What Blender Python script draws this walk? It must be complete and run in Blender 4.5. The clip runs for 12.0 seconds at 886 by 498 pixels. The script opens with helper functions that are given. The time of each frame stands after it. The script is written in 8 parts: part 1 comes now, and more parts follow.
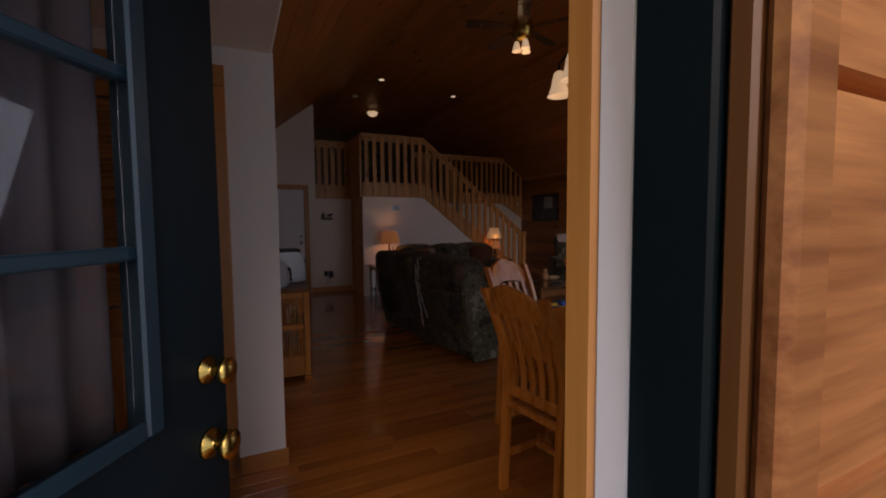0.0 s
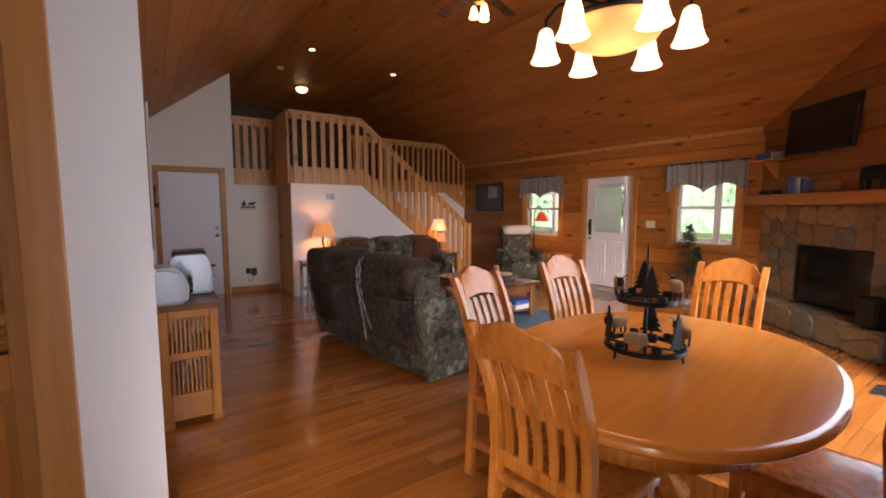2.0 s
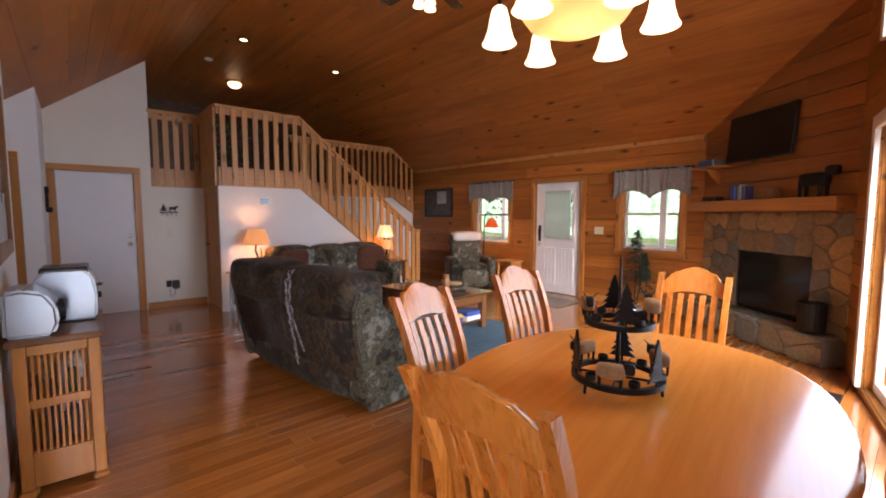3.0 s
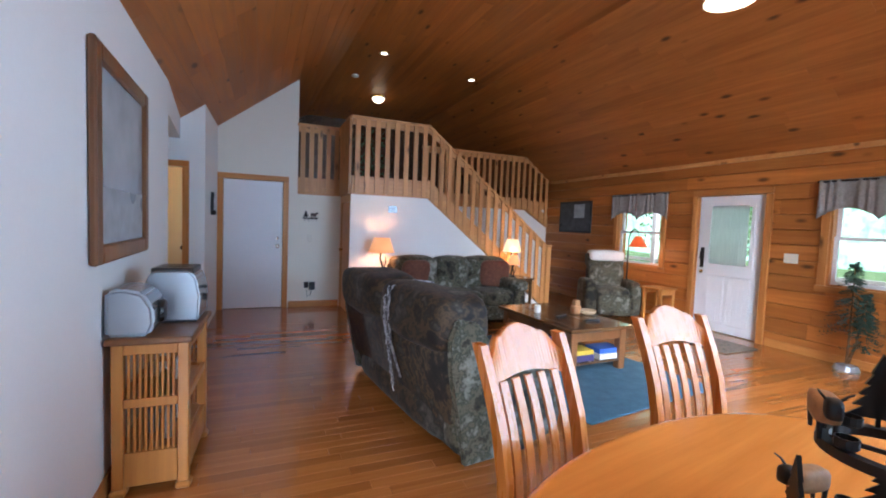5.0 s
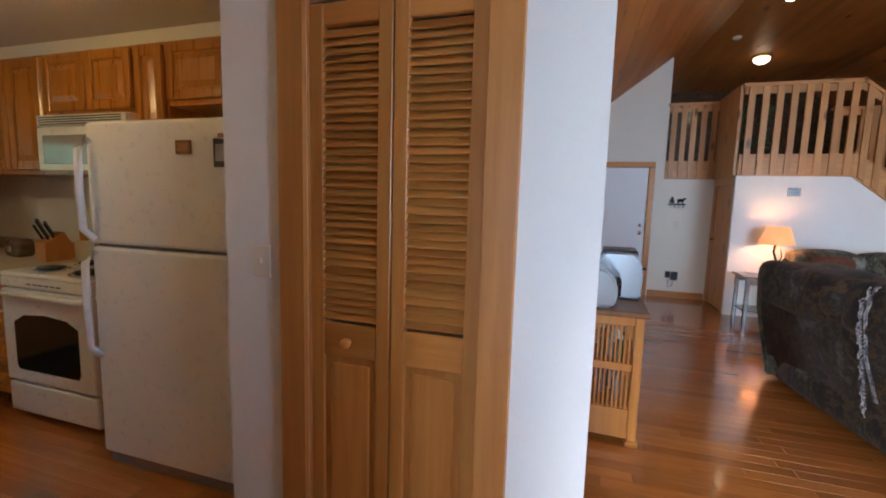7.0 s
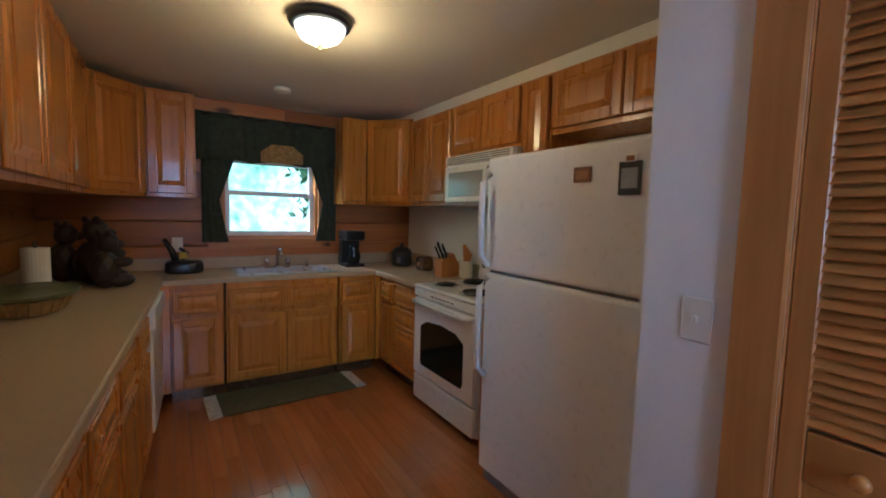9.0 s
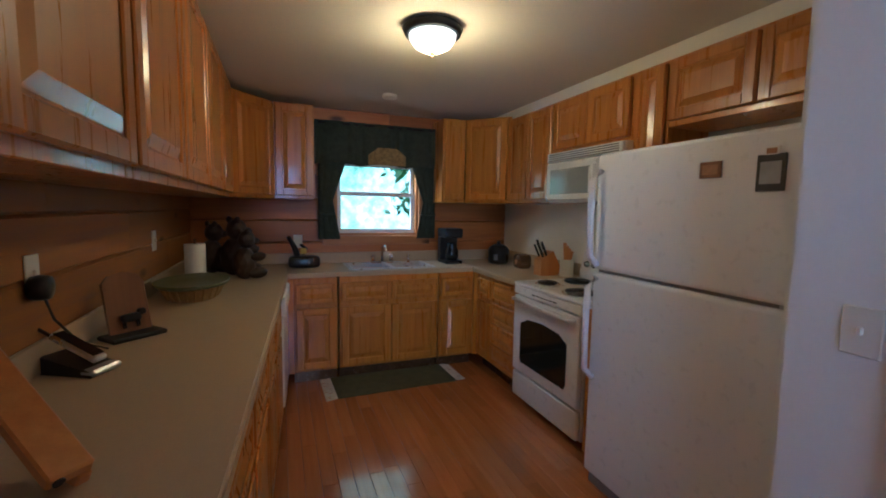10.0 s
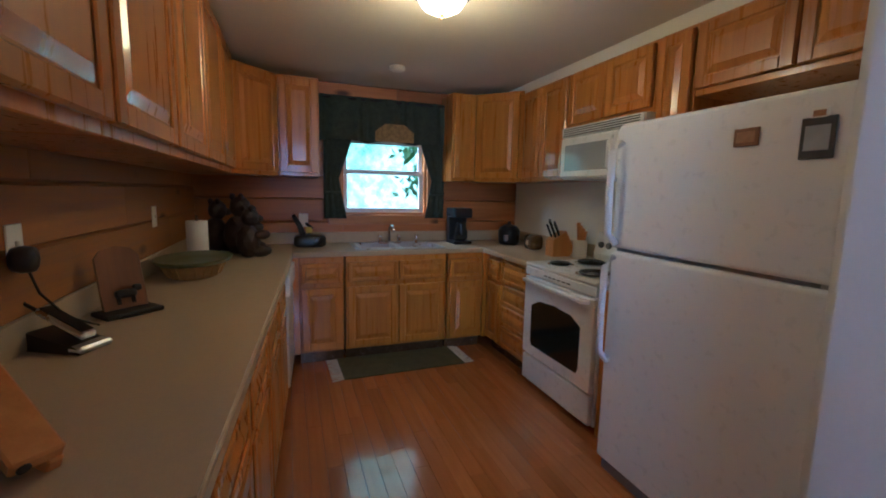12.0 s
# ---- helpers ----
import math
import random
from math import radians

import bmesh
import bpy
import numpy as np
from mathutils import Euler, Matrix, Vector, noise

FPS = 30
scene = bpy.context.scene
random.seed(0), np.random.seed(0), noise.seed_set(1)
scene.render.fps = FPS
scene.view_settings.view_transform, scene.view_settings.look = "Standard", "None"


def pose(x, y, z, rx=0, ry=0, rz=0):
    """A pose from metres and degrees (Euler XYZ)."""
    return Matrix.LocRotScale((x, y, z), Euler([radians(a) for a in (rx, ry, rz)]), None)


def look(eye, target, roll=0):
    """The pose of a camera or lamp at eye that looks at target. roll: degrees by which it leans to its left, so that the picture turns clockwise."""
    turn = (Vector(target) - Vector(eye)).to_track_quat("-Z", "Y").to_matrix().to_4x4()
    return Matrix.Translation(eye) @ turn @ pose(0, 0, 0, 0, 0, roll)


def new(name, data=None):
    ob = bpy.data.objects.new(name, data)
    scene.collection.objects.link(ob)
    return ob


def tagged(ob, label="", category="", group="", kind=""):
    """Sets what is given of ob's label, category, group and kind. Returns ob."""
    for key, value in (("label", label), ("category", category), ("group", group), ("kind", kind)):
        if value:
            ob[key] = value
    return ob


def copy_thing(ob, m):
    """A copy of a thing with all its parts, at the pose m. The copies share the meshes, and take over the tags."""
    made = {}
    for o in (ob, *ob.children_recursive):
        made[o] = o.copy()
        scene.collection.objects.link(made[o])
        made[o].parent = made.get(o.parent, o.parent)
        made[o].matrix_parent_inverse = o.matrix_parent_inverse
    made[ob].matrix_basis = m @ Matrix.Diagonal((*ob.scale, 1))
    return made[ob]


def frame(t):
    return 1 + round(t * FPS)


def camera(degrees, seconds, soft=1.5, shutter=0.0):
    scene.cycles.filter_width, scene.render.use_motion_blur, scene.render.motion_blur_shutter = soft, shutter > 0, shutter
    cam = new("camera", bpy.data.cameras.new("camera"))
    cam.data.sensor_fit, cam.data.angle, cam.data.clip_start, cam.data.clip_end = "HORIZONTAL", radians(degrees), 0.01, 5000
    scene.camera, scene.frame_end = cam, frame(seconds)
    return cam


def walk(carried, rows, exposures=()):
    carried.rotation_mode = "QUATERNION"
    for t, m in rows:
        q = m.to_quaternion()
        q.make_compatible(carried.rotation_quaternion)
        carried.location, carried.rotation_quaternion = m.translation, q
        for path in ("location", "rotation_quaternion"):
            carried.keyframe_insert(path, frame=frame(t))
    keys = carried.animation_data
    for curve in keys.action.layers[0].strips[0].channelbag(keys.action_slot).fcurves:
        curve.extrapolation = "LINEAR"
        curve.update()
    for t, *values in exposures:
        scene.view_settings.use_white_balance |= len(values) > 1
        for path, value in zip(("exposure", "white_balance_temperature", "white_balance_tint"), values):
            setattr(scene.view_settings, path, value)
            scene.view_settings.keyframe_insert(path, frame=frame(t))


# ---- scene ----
cam = camera(92.3, 12.0, soft=1.9)
PATH = [
    (0, (0.319, -2.138, 1.364), (1.188, -0.341, 1.236), -0.5),
    (0.5, (0.367, -1.94, 1.365), (1.026, -0.058, 1.205), -0.6),
    (1, (0.414, -1.794, 1.37), (1.209, 0.031, 1.181), -0.3),
    (1.5, (0.449, -1.604, 1.39), (1.425, 0.132, 1.212), -0.4),
    (2, (0.521, -1.49, 1.417), (1.65, 0.151, 1.231), 0.0),
    (2.5, (0.597, -1.361, 1.427), (1.87, 0.171, 1.253), -0.1),
    (2.7, (0.660, -1.300, 1.425), (1.978, 0.196, 1.260), 0.1),
    (4.5, (1.201, -0.92, 1.404), (2.268, 0.77, 1.322), 1.5),
    (5, (1.202, -0.842, 1.424), (1.985, 0.995, 1.311), 2.2),
    (5.5, (1.049, -0.912, 1.419), (1.427, 1.048, 1.299), 2.4),
    (6, (0.889, -1.0, 1.409), (0.906, 0.995, 1.273), 2.0),
    (6.5, (0.625, -0.928, 1.403), (0.354, 1.045, 1.214), 1.8),
    (7, (0.452, -0.921, 1.398), (-0.133, 0.978, 1.175), 1.6),
    (7.5, (0.293, -0.838, 1.378), (-0.668, 0.905, 1.187), 2.5),
    (7.7, (0.226, -0.782, 1.378), (-0.90, 0.86, 1.192), 2.2),
    (8.1, (0.13, -0.69, 1.39), (-1.245, 0.765, 1.21), 1.8),
    (8.7, (-0.03, -0.74, 1.42), (-1.64, 0.445, 1.245), 1.5),
    (9.3, (-0.069, -0.896, 1.44), (-1.813, 0.071, 1.279), 1.4),
    (9.5, (-0.102, -0.888, 1.45), (-1.886, -0.001, 1.276), 1.0),
    (10, (-0.053, -0.946, 1.44), (-1.913, -0.235, 1.252), 1.0),
    (10.5, (-0.011, -0.929, 1.439), (-1.914, -0.351, 1.229), 1.2),
    (11, (-0.038, -0.954, 1.395), (-1.942, -0.384, 1.173), 2.2),
    (11.5, (-0.141, -0.961, 1.381), (-2.017, -0.312, 1.141), 2.1),
    (12, (-0.148, -0.912, 1.395), (-2.013, -0.24, 1.131), 1.2),
]
walk(cam, [(t, look(eye, aim, roll)) for t, eye, aim, roll in PATH],
     [(0, -1.55, 7600, 32), (0.3, -1.1, 7700, 32), (0.6, -0.4, 8000, 36), (0.9, 0.1, 8100, 38), (1.2, 0.6, 7900, 36),
      (1.5, 0.75, 7600, 34), (2.0, 0.95, 7200, 26), (2.5, 1.1, 7000, 26), (4.5, 1.6, 5600, 12), (5.5, 1.65, 5250, 10), (6.5, 1.6, 5500, 10), (7.2, 1.7, 5750, 9),
      (7.7, 1.7, 5700, 9), (9.3, 1.7, 4450, 8), (12, 1.8, 4250, 8)])

# ---- world and lights ----
world = bpy.data.worlds.new("world")
scene.world = world
world.use_nodes = True
wn = world.node_tree
sky = wn.nodes.new("ShaderNodeTexSky")
sky.sky_type, sky.sun_disc = "NISHITA", False
sky.sun_elevation, sky.sun_rotation = radians(31.4), radians(208.3)
wn.links.new(sky.outputs[0], wn.nodes["Background"].inputs[0])
wn.nodes["Background"].inputs[1].default_value = 0.15


def lamp(name, kind, m, energy, color, **kw):
    data = bpy.data.lights.new(name, kind)
    data.energy, data.color = energy, color
    for k, v in kw.items():
        if k == "size":
            data.size = v
        elif k == "size_y":
            data.shape, data.size_y = "RECTANGLE", v
        elif k == "radius":
            data.shadow_soft_size = v
        elif k == "angle":
            data.angle = v
        elif k == "cone":
            data.spot_size, data.spot_blend = v, 0.6
    ob = new(name, data)
    ob.matrix_world = m
    return ob


DAY = (0.60, 0.79, 1.0)
WARM = (1.0, 0.62, 0.3)
lamp("sun", "SUN", look((-7, -13, 9), (0, 0, 0)), 5.0, (1, 0.95, 0.88), angle=radians(50))
# sky light that enters by the openings
lamp("daylight_glass_wall", "AREA", look((4.0, -1.40, 1.45), (2.7, 0.5, 0.75)), 46, DAY, size=2.5, size_y=2.1)
lamp("daylight_clerestory", "AREA", look((4.0, -1.40, 3.3), (3.4, 2.0, 1.5)), 5, DAY, size=2.4, size_y=0.7)
lamp("daylight_entry", "AREA", look((0.23, -2.0, 1.15), (-0.5, 0.5, 0.8)), 12, DAY, size=0.8, size_y=1.9)

# ---- helpers of this scene ----


def link(nt, a, b):
    nt.links.new(a, b)


def principled(name):
    m = bpy.data.materials.new(name)
    m.use_nodes = True
    nt = m.node_tree
    return m, nt, nt.nodes["Principled BSDF"]


def ramp(nt, fac, stops):
    r = nt.nodes.new("ShaderNodeValToRGB")
    link(nt, fac, r.inputs[0])
    e = r.color_ramp.elements
    while len(e) < len(stops):
        e.new(0.5)
    for el, (p, c) in zip(e, stops):
        el.position, el.color = p, (*c, 1)
    return r.outputs[0]


def mixc(nt, fac, a, b, mode="MIX"):
    n = nt.nodes.new("ShaderNodeMix")
    n.data_type, n.blend_type = "RGBA", mode
    for sock, v in ((n.inputs[0], fac), (n.inputs[6], a), (n.inputs[7], b)):
        if hasattr(v, "links"):
            link(nt, v, sock)
        else:
            sock.default_value = v if isinstance(v, float) else (*v, 1)
    return n.outputs[2]


def math_node(nt, op, a, b=0.0):
    n = nt.nodes.new("ShaderNodeMath")
    n.operation = op
    for sock, v in ((n.inputs[0], a), (n.inputs[1], b)):
        if hasattr(v, "links"):
            link(nt, v, sock)
        else:
            sock.default_value = v
    return n.outputs[0]


def coords(nt, scale=(1, 1, 1), offset=None):
    tc = nt.nodes.new("ShaderNodeTexCoord")
    mp = nt.nodes.new("ShaderNodeMapping")
    mp.inputs["Scale"].default_value = scale
    link(nt, tc.outputs["Object"], mp.inputs[0])
    if offset is not None:
        cx = nt.nodes.new("ShaderNodeCombineXYZ")
        for i in range(3):
            link(nt, offset, cx.inputs[i])
        link(nt, cx.outputs[0], mp.inputs["Location"])
    return mp.outputs[0]


def tex_noise(nt, vec, scale, detail=4.0, rough=0.55):
    n = nt.nodes.new("ShaderNodeTexNoise")
    n.inputs["Scale"].default_value, n.inputs["Detail"].default_value = scale, detail
    n.inputs["Roughness"].default_value = rough
    link(nt, vec, n.inputs["Vector"])
    return n.outputs[0]


def add_bump(nt, bsdf, height, strength, dist=0.004):
    b = nt.nodes.new("ShaderNodeBump")
    b.inputs["Strength"].default_value, b.inputs["Distance"].default_value = strength, dist
    link(nt, height, b.inputs["Height"])
    link(nt, b.outputs[0], bsdf.inputs["Normal"])


def wood(name, light, dark, axis, rough=0.4, knots=True, per="object", coat=0.0, vary=0.35, grain=1.0):
    """Wood with grain along one axis, darker streaks, knots and a shade that changes from piece to piece."""
    m, nt, bs = principled(name)
    if per == "island":
        geo = nt.nodes.new("ShaderNodeNewGeometry")
        rnd = geo.outputs["Random Per Island"]
    else:
        oi = nt.nodes.new("ShaderNodeObjectInfo")
        rnd = oi.outputs["Random"]
    off = math_node(nt, "MULTIPLY", rnd, 17.0)
    fine = [28 * grain] * 3
    broad = [6 * grain] * 3
    fine["xyz".index(axis)], broad["xyz".index(axis)] = 1.6 * grain, 0.5 * grain
    g1 = tex_noise(nt, coords(nt, fine, off), 1.0, 5, 0.6)
    g2 = tex_noise(nt, coords(nt, broad, off), 1.0, 3, 0.5)
    mid = tuple((a + b) / 2 for a, b in zip(light, dark))
    c = ramp(nt, g2, [(0.3, dark), (0.5, mid), (0.7, light)])
    c = mixc(nt, 0.45, c, ramp(nt, g1, [(0.35, dark), (0.65, light)]))
    if knots:
        kv = nt.nodes.new("ShaderNodeTexVoronoi")
        ks = [4.2] * 3
        ks["xyz".index(axis)] = 1.7
        link(nt, coords(nt, ks, off), kv.inputs["Vector"])
        kv.inputs["Scale"].default_value = 1.0
        kf = ramp(nt, kv.outputs["Distance"], [(0.06, (1, 1, 1)), (0.16, (0, 0, 0))])
        c = mixc(nt, kf, c, tuple(v * 0.28 for v in dark))
    tone = ramp(nt, rnd, [(0.0, (1 - vary,) * 3), (1.0, (1 + vary * 0.5,) * 3)])
    c = mixc(nt, 1.0, c, tone, "MULTIPLY")
    link(nt, c, bs.inputs["Base Color"])
    link(nt, ramp(nt, g1, [(0.2, (rough * 0.75,) * 3), (0.8, (rough * 1.25,) * 3)]), bs.inputs["Roughness"])
    bs.inputs["Coat Weight"].default_value = coat
    bs.inputs["Coat Roughness"].default_value = 0.08
    add_bump(nt, bs, g1, 0.12, 0.002)
    return m


def plain(name, color, rough=0.5, metal=0.0, blotch=0.08, bump=0.05, scale=30.0, coat=0.0):
    """Paint, plastic or metal with slight unevenness at two scales."""
    m, nt, bs = principled(name)
    v = coords(nt)
    n1, n2 = tex_noise(nt, v, scale, 4), tex_noise(nt, v, scale * 0.08, 3)
    lo, hi = tuple(c * (1 - blotch) for c in color), tuple(min(1, c * (1 + blotch)) for c in color)
    c = mixc(nt, 0.5, ramp(nt, n1, [(0.3, lo), (0.7, hi)]), ramp(nt, n2, [(0.3, lo), (0.7, hi)]))
    link(nt, c, bs.inputs["Base Color"])
    link(nt, ramp(nt, n2, [(0.3, (rough * 0.85,) * 3), (0.7, (min(1, rough * 1.15),) * 3)]), bs.inputs["Roughness"])
    bs.inputs["Metallic"].default_value = metal
    bs.inputs["Coat Weight"].default_value = coat
    if bump:
        add_bump(nt, bs, n1, bump, 0.003)
    return m


def fabric(name, stops, scale, rough=0.9, weave=220.0):
    m, nt, bs = principled(name)
    v = coords(nt)
    n1 = tex_noise(nt, v, scale, 6, 0.68)
    n2 = tex_noise(nt, v, scale * 3.1, 4, 0.6)
    f = math_node(nt, "ADD", math_node(nt, "MULTIPLY", n1, 0.7), math_node(nt, "MULTIPLY", n2, 0.3))
    link(nt, ramp(nt, f, stops), bs.inputs["Base Color"])
    bs.inputs["Roughness"].default_value = rough
    bs.inputs["Sheen Weight"].default_value = 0.04
    add_bump(nt, bs, tex_noise(nt, v, weave, 2), 0.25, 0.002)
    return m


def sheer(name, color):
    """Thin cloth that lets part of the light through."""
    m, nt, bs = principled(name)
    n = tex_noise(nt, coords(nt, (60, 60, 4)), 1.0, 3)
    c = ramp(nt, n, [(0.3, tuple(v * 0.9 for v in color)), (0.7, color)])
    link(nt, c, bs.inputs["Base Color"])
    bs.inputs["Roughness"].default_value = 0.9
    tr = nt.nodes.new("ShaderNodeBsdfTranslucent")
    link(nt, c, tr.inputs[0])
    mx = nt.nodes.new("ShaderNodeMixShader")
    mx.inputs[0].default_value = 0.75
    link(nt, bs.outputs[0], mx.inputs[1])
    link(nt, tr.outputs[0], mx.inputs[2])
    link(nt, mx.outputs[0], nt.nodes["Material Output"].inputs[0])
    return m


def glow(name, color, strength):
    m, nt, bs = principled(name)
    bs.inputs["Base Color"].default_value = (*color, 1)
    n = tex_noise(nt, coords(nt), 18, 3)
    link(nt, ramp(nt, n, [(0.2, tuple(c * 0.85 for c in color)), (0.8, color)]), bs.inputs["Emission Color"])
    bs.inputs["Emission Strength"].default_value = strength
    bs.inputs["Roughness"].default_value = 0.35
    return m


def glowing_woods(name, lo, hi, strength):
    """Emission that stands in for sunlit leaves far away, out of focus."""
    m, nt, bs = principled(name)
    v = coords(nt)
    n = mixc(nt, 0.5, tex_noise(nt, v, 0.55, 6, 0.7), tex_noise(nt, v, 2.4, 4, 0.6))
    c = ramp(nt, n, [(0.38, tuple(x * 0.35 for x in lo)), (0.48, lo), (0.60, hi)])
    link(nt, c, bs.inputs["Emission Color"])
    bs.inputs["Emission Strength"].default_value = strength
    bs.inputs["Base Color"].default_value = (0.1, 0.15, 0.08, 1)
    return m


def glass_mat(name, tint=(1, 1, 1), rough=0.0):
    m, nt, bs = principled(name)
    bs.inputs["Base Color"].default_value = (*tint, 1)
    bs.inputs["Transmission Weight"].default_value = 1.0
    bs.inputs["Roughness"].default_value = rough
    bs.inputs["IOR"].default_value = 1.45
    return m


# ---- materials ----
PINE_CEIL = wood("pine_ceiling", (0.52, 0.195, 0.036), (0.30, 0.095, 0.014), "y", 0.5, True, "island", 0.0, 0.15)
PINE_WALL = wood("pine_wall_boards", (0.54, 0.20, 0.038), (0.31, 0.10, 0.016), "y", 0.42, True, "object", 0.0, 0.28)
PINE_WALL_X = wood("pine_wall_boards_x", (0.44, 0.185, 0.022), (0.25, 0.092, 0.010), "x", 0.65, True, "object", 0.0, 0.25)
PINE_WALL_D = wood("pine_wall_boards_chimney", (0.44, 0.17, 0.045), (0.25, 0.09, 0.02), "x", 0.42, True, "object", 0.0, 0.25)
OAK_FLOOR = wood("oak_floor_boards", (0.50, 0.185, 0.040), (0.33, 0.105, 0.019), "x", 0.2, False, "object", 0.6, 0.24)
OAK_FLOOR_REST = wood("oak_floor_boards_far", (0.50, 0.185, 0.040), (0.33, 0.105, 0.019), "x", 0.2, False, "island", 0.6, 0.24)
RAIL_PINE = wood("rail_pine", (0.66, 0.34, 0.115), (0.47, 0.21, 0.06), "z", 0.42, True, "object", 0.0, 0.18)
RAIL_PINE_X = wood("rail_pine_x", (0.64, 0.33, 0.11), (0.45, 0.20, 0.058), "x", 0.42, True, "object", 0.0, 0.15)
TRIM = wood("pine_trim", (0.60, 0.27, 0.07), (0.40, 0.15, 0.032), "z", 0.38, True, "object", 0.0, 0.15)
TRIM_H = wood("pine_trim_h", (0.60, 0.27, 0.07), (0.40, 0.15, 0.032), "x", 0.38, True, "object", 0.0, 0.15)
TRIM_Y = wood("pine_trim_y", (0.60, 0.27, 0.07), (0.40, 0.15, 0.032), "y", 0.38, True, "object", 0.0, 0.15)
LOUVRE = wood("louvre_pine", (0.66, 0.30, 0.07), (0.42, 0.155, 0.026), "x", 0.36, False, "object", 0.2, 0.2)
LOUVRE_V = wood("louvre_pine_v", (0.66, 0.30, 0.07), (0.44, 0.165, 0.03), "z", 0.36, False, "object", 0.2, 0.15)
CAB = wood("cabinet_oak", (0.62, 0.255, 0.016), (0.40, 0.135, 0.008), "z", 0.30, False, "object", 0.4, 0.14)
CAB_H = wood("cabinet_oak_h", (0.62, 0.255, 0.016), (0.40, 0.135, 0.008), "x", 0.30, False, "object", 0.4, 0.14)
CHAIR_OAK = wood("chair_oak", (0.70, 0.25, 0.04), (0.46, 0.14, 0.019), "z", 0.28, False, "object", 0.4, 0.12)
TABLE_OAK = wood("table_oak", (0.80, 0.305, 0.056), (0.62, 0.205, 0.033), "x", 0.22, False, "object", 0.5, 0.05)
CART_OAK = wood("cart_oak", (0.62, 0.27, 0.055), (0.42, 0.15, 0.028), "z", 0.35, False, "object", 0.2, 0.12)
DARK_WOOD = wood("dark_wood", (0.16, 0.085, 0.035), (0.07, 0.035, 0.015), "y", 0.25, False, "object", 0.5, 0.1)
FRAME_WOOD = wood("frame_wood", (0.27, 0.115, 0.038), (0.14, 0.055, 0.018), "z", 0.4, False, "object", 0.1, 0.1)
SIDING = wood("log_siding", (0.82, 0.38, 0.15), (0.26, 0.075, 0.025), "x", 0.6, True, "object", 0.0, 0.15, 1.6)
WHITE_WALL = plain("white_wall_paint", (0.80, 0.80, 0.79), 0.75, 0, 0.02, 0.06, 60)
CREAM_WALL = plain("cream_wall_paint", (0.80, 0.76, 0.66), 0.75, 0, 0.02, 0.06, 60)
CEIL_PAINT = plain("ceiling_paint", (0.66, 0.60, 0.50), 0.85, 0, 0.03, 0.5, 90)
DOOR_WHITE = plain("white_door_paint", (0.80, 0.81, 0.84), 0.4, 0, 0.02, 0.03, 40)
DOOR_GREEN = plain("dark_green_door_paint", (0.006, 0.015, 0.021), 0.5, 0, 0.15, 0.04, 40)
DOOR_GREEN.node_tree.nodes["Principled BSDF"].inputs["Specular IOR Level"].default_value = 0.18
DOOR_BLUE = plain("blue_green_door_trim", (0.010, 0.035, 0.052), 0.38, 0, 0.12, 0.04, 40)
APPLIANCE = plain("white_appliance_enamel", (0.80, 0.80, 0.81), 0.3, 0, 0.015, 0.08, 300, 0.3)
BLACK = plain("black_plastic", (0.012, 0.012, 0.013), 0.3, 0, 0.1, 0.03)
BLACK_METAL = plain("black_iron", (0.015, 0.015, 0.016), 0.5, 0.4, 0.2, 0.1, 80)
DARK_GLASS = plain("dark_glass", (0.010, 0.011, 0.012), 0.08, 0, 0.05, 0)
GREY_PLASTIC = plain("silver_plastic", (0.40, 0.43, 0.47), 0.24, 0.55, 0.04, 0.02)
CHROME = plain("chrome", (0.75, 0.76, 0.78), 0.18, 1.0, 0.04, 0)
STEEL = plain("brushed_steel", (0.62, 0.63, 0.65), 0.3, 1.0, 0.05, 0.03, 200)
BRASS = plain("aged_brass", (0.52, 0.36, 0.10), 0.25, 1.0, 0.2, 0.05)
COUNTER = plain("beige_laminate", (0.47, 0.35, 0.20), 0.4, 0, 0.07, 0.03, 260)
CREAM_PLATE = plain("almond_plastic", (0.76, 0.72, 0.62), 0.4, 0, 0.02, 0)
PAPER = plain("white_paper", (0.82, 0.80, 0.76), 0.9, 0, 0.04, 0.2, 120)
STONE_A = plain("fieldstone", (0.28, 0.205, 0.12), 0.85, 0, 0.35, 0.6, 26)
STONE_B = plain("fieldstone_grey", (0.19, 0.18, 0.155), 0.85, 0, 0.35, 0.6, 22)
STONE_C = plain("fieldstone_tan", (0.40, 0.28, 0.14), 0.85, 0, 0.35, 0.6, 24)
MORTAR = plain("mortar", (0.20, 0.17, 0.14), 0.95, 0, 0.2, 0.5, 40)
SOOT = plain("sooty_firebox", (0.02, 0.018, 0.016), 0.9, 0, 0.3, 0.4, 30)
CAMO = fabric("camouflage_upholstery", [(0.40, (0.008, 0.008, 0.006)), (0.45, (0.035, 0.028, 0.015)), (0.49, (0.11, 0.10, 0.065)),
                                        (0.52, (0.03, 0.032, 0.018)), (0.56, (0.15, 0.145, 0.115)), (0.62, (0.24, 0.24, 0.205))], 4.0)
# darker copy of CAMO: shade on the loveseat's back put into the cloth colour
CAMO_SHADED = fabric("camouflage_upholstery_shaded", [(0.40, (0.003, 0.003, 0.003)), (0.46, (0.012, 0.009, 0.007)), (0.50, (0.075, 0.046, 0.02)),
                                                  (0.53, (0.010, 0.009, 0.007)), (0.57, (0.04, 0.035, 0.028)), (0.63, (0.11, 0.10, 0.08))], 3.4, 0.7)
THROW = fabric("grey_throw", [(0.42, (0.10, 0.10, 0.12)), (0.58, (0.48, 0.48, 0.52))], 30)
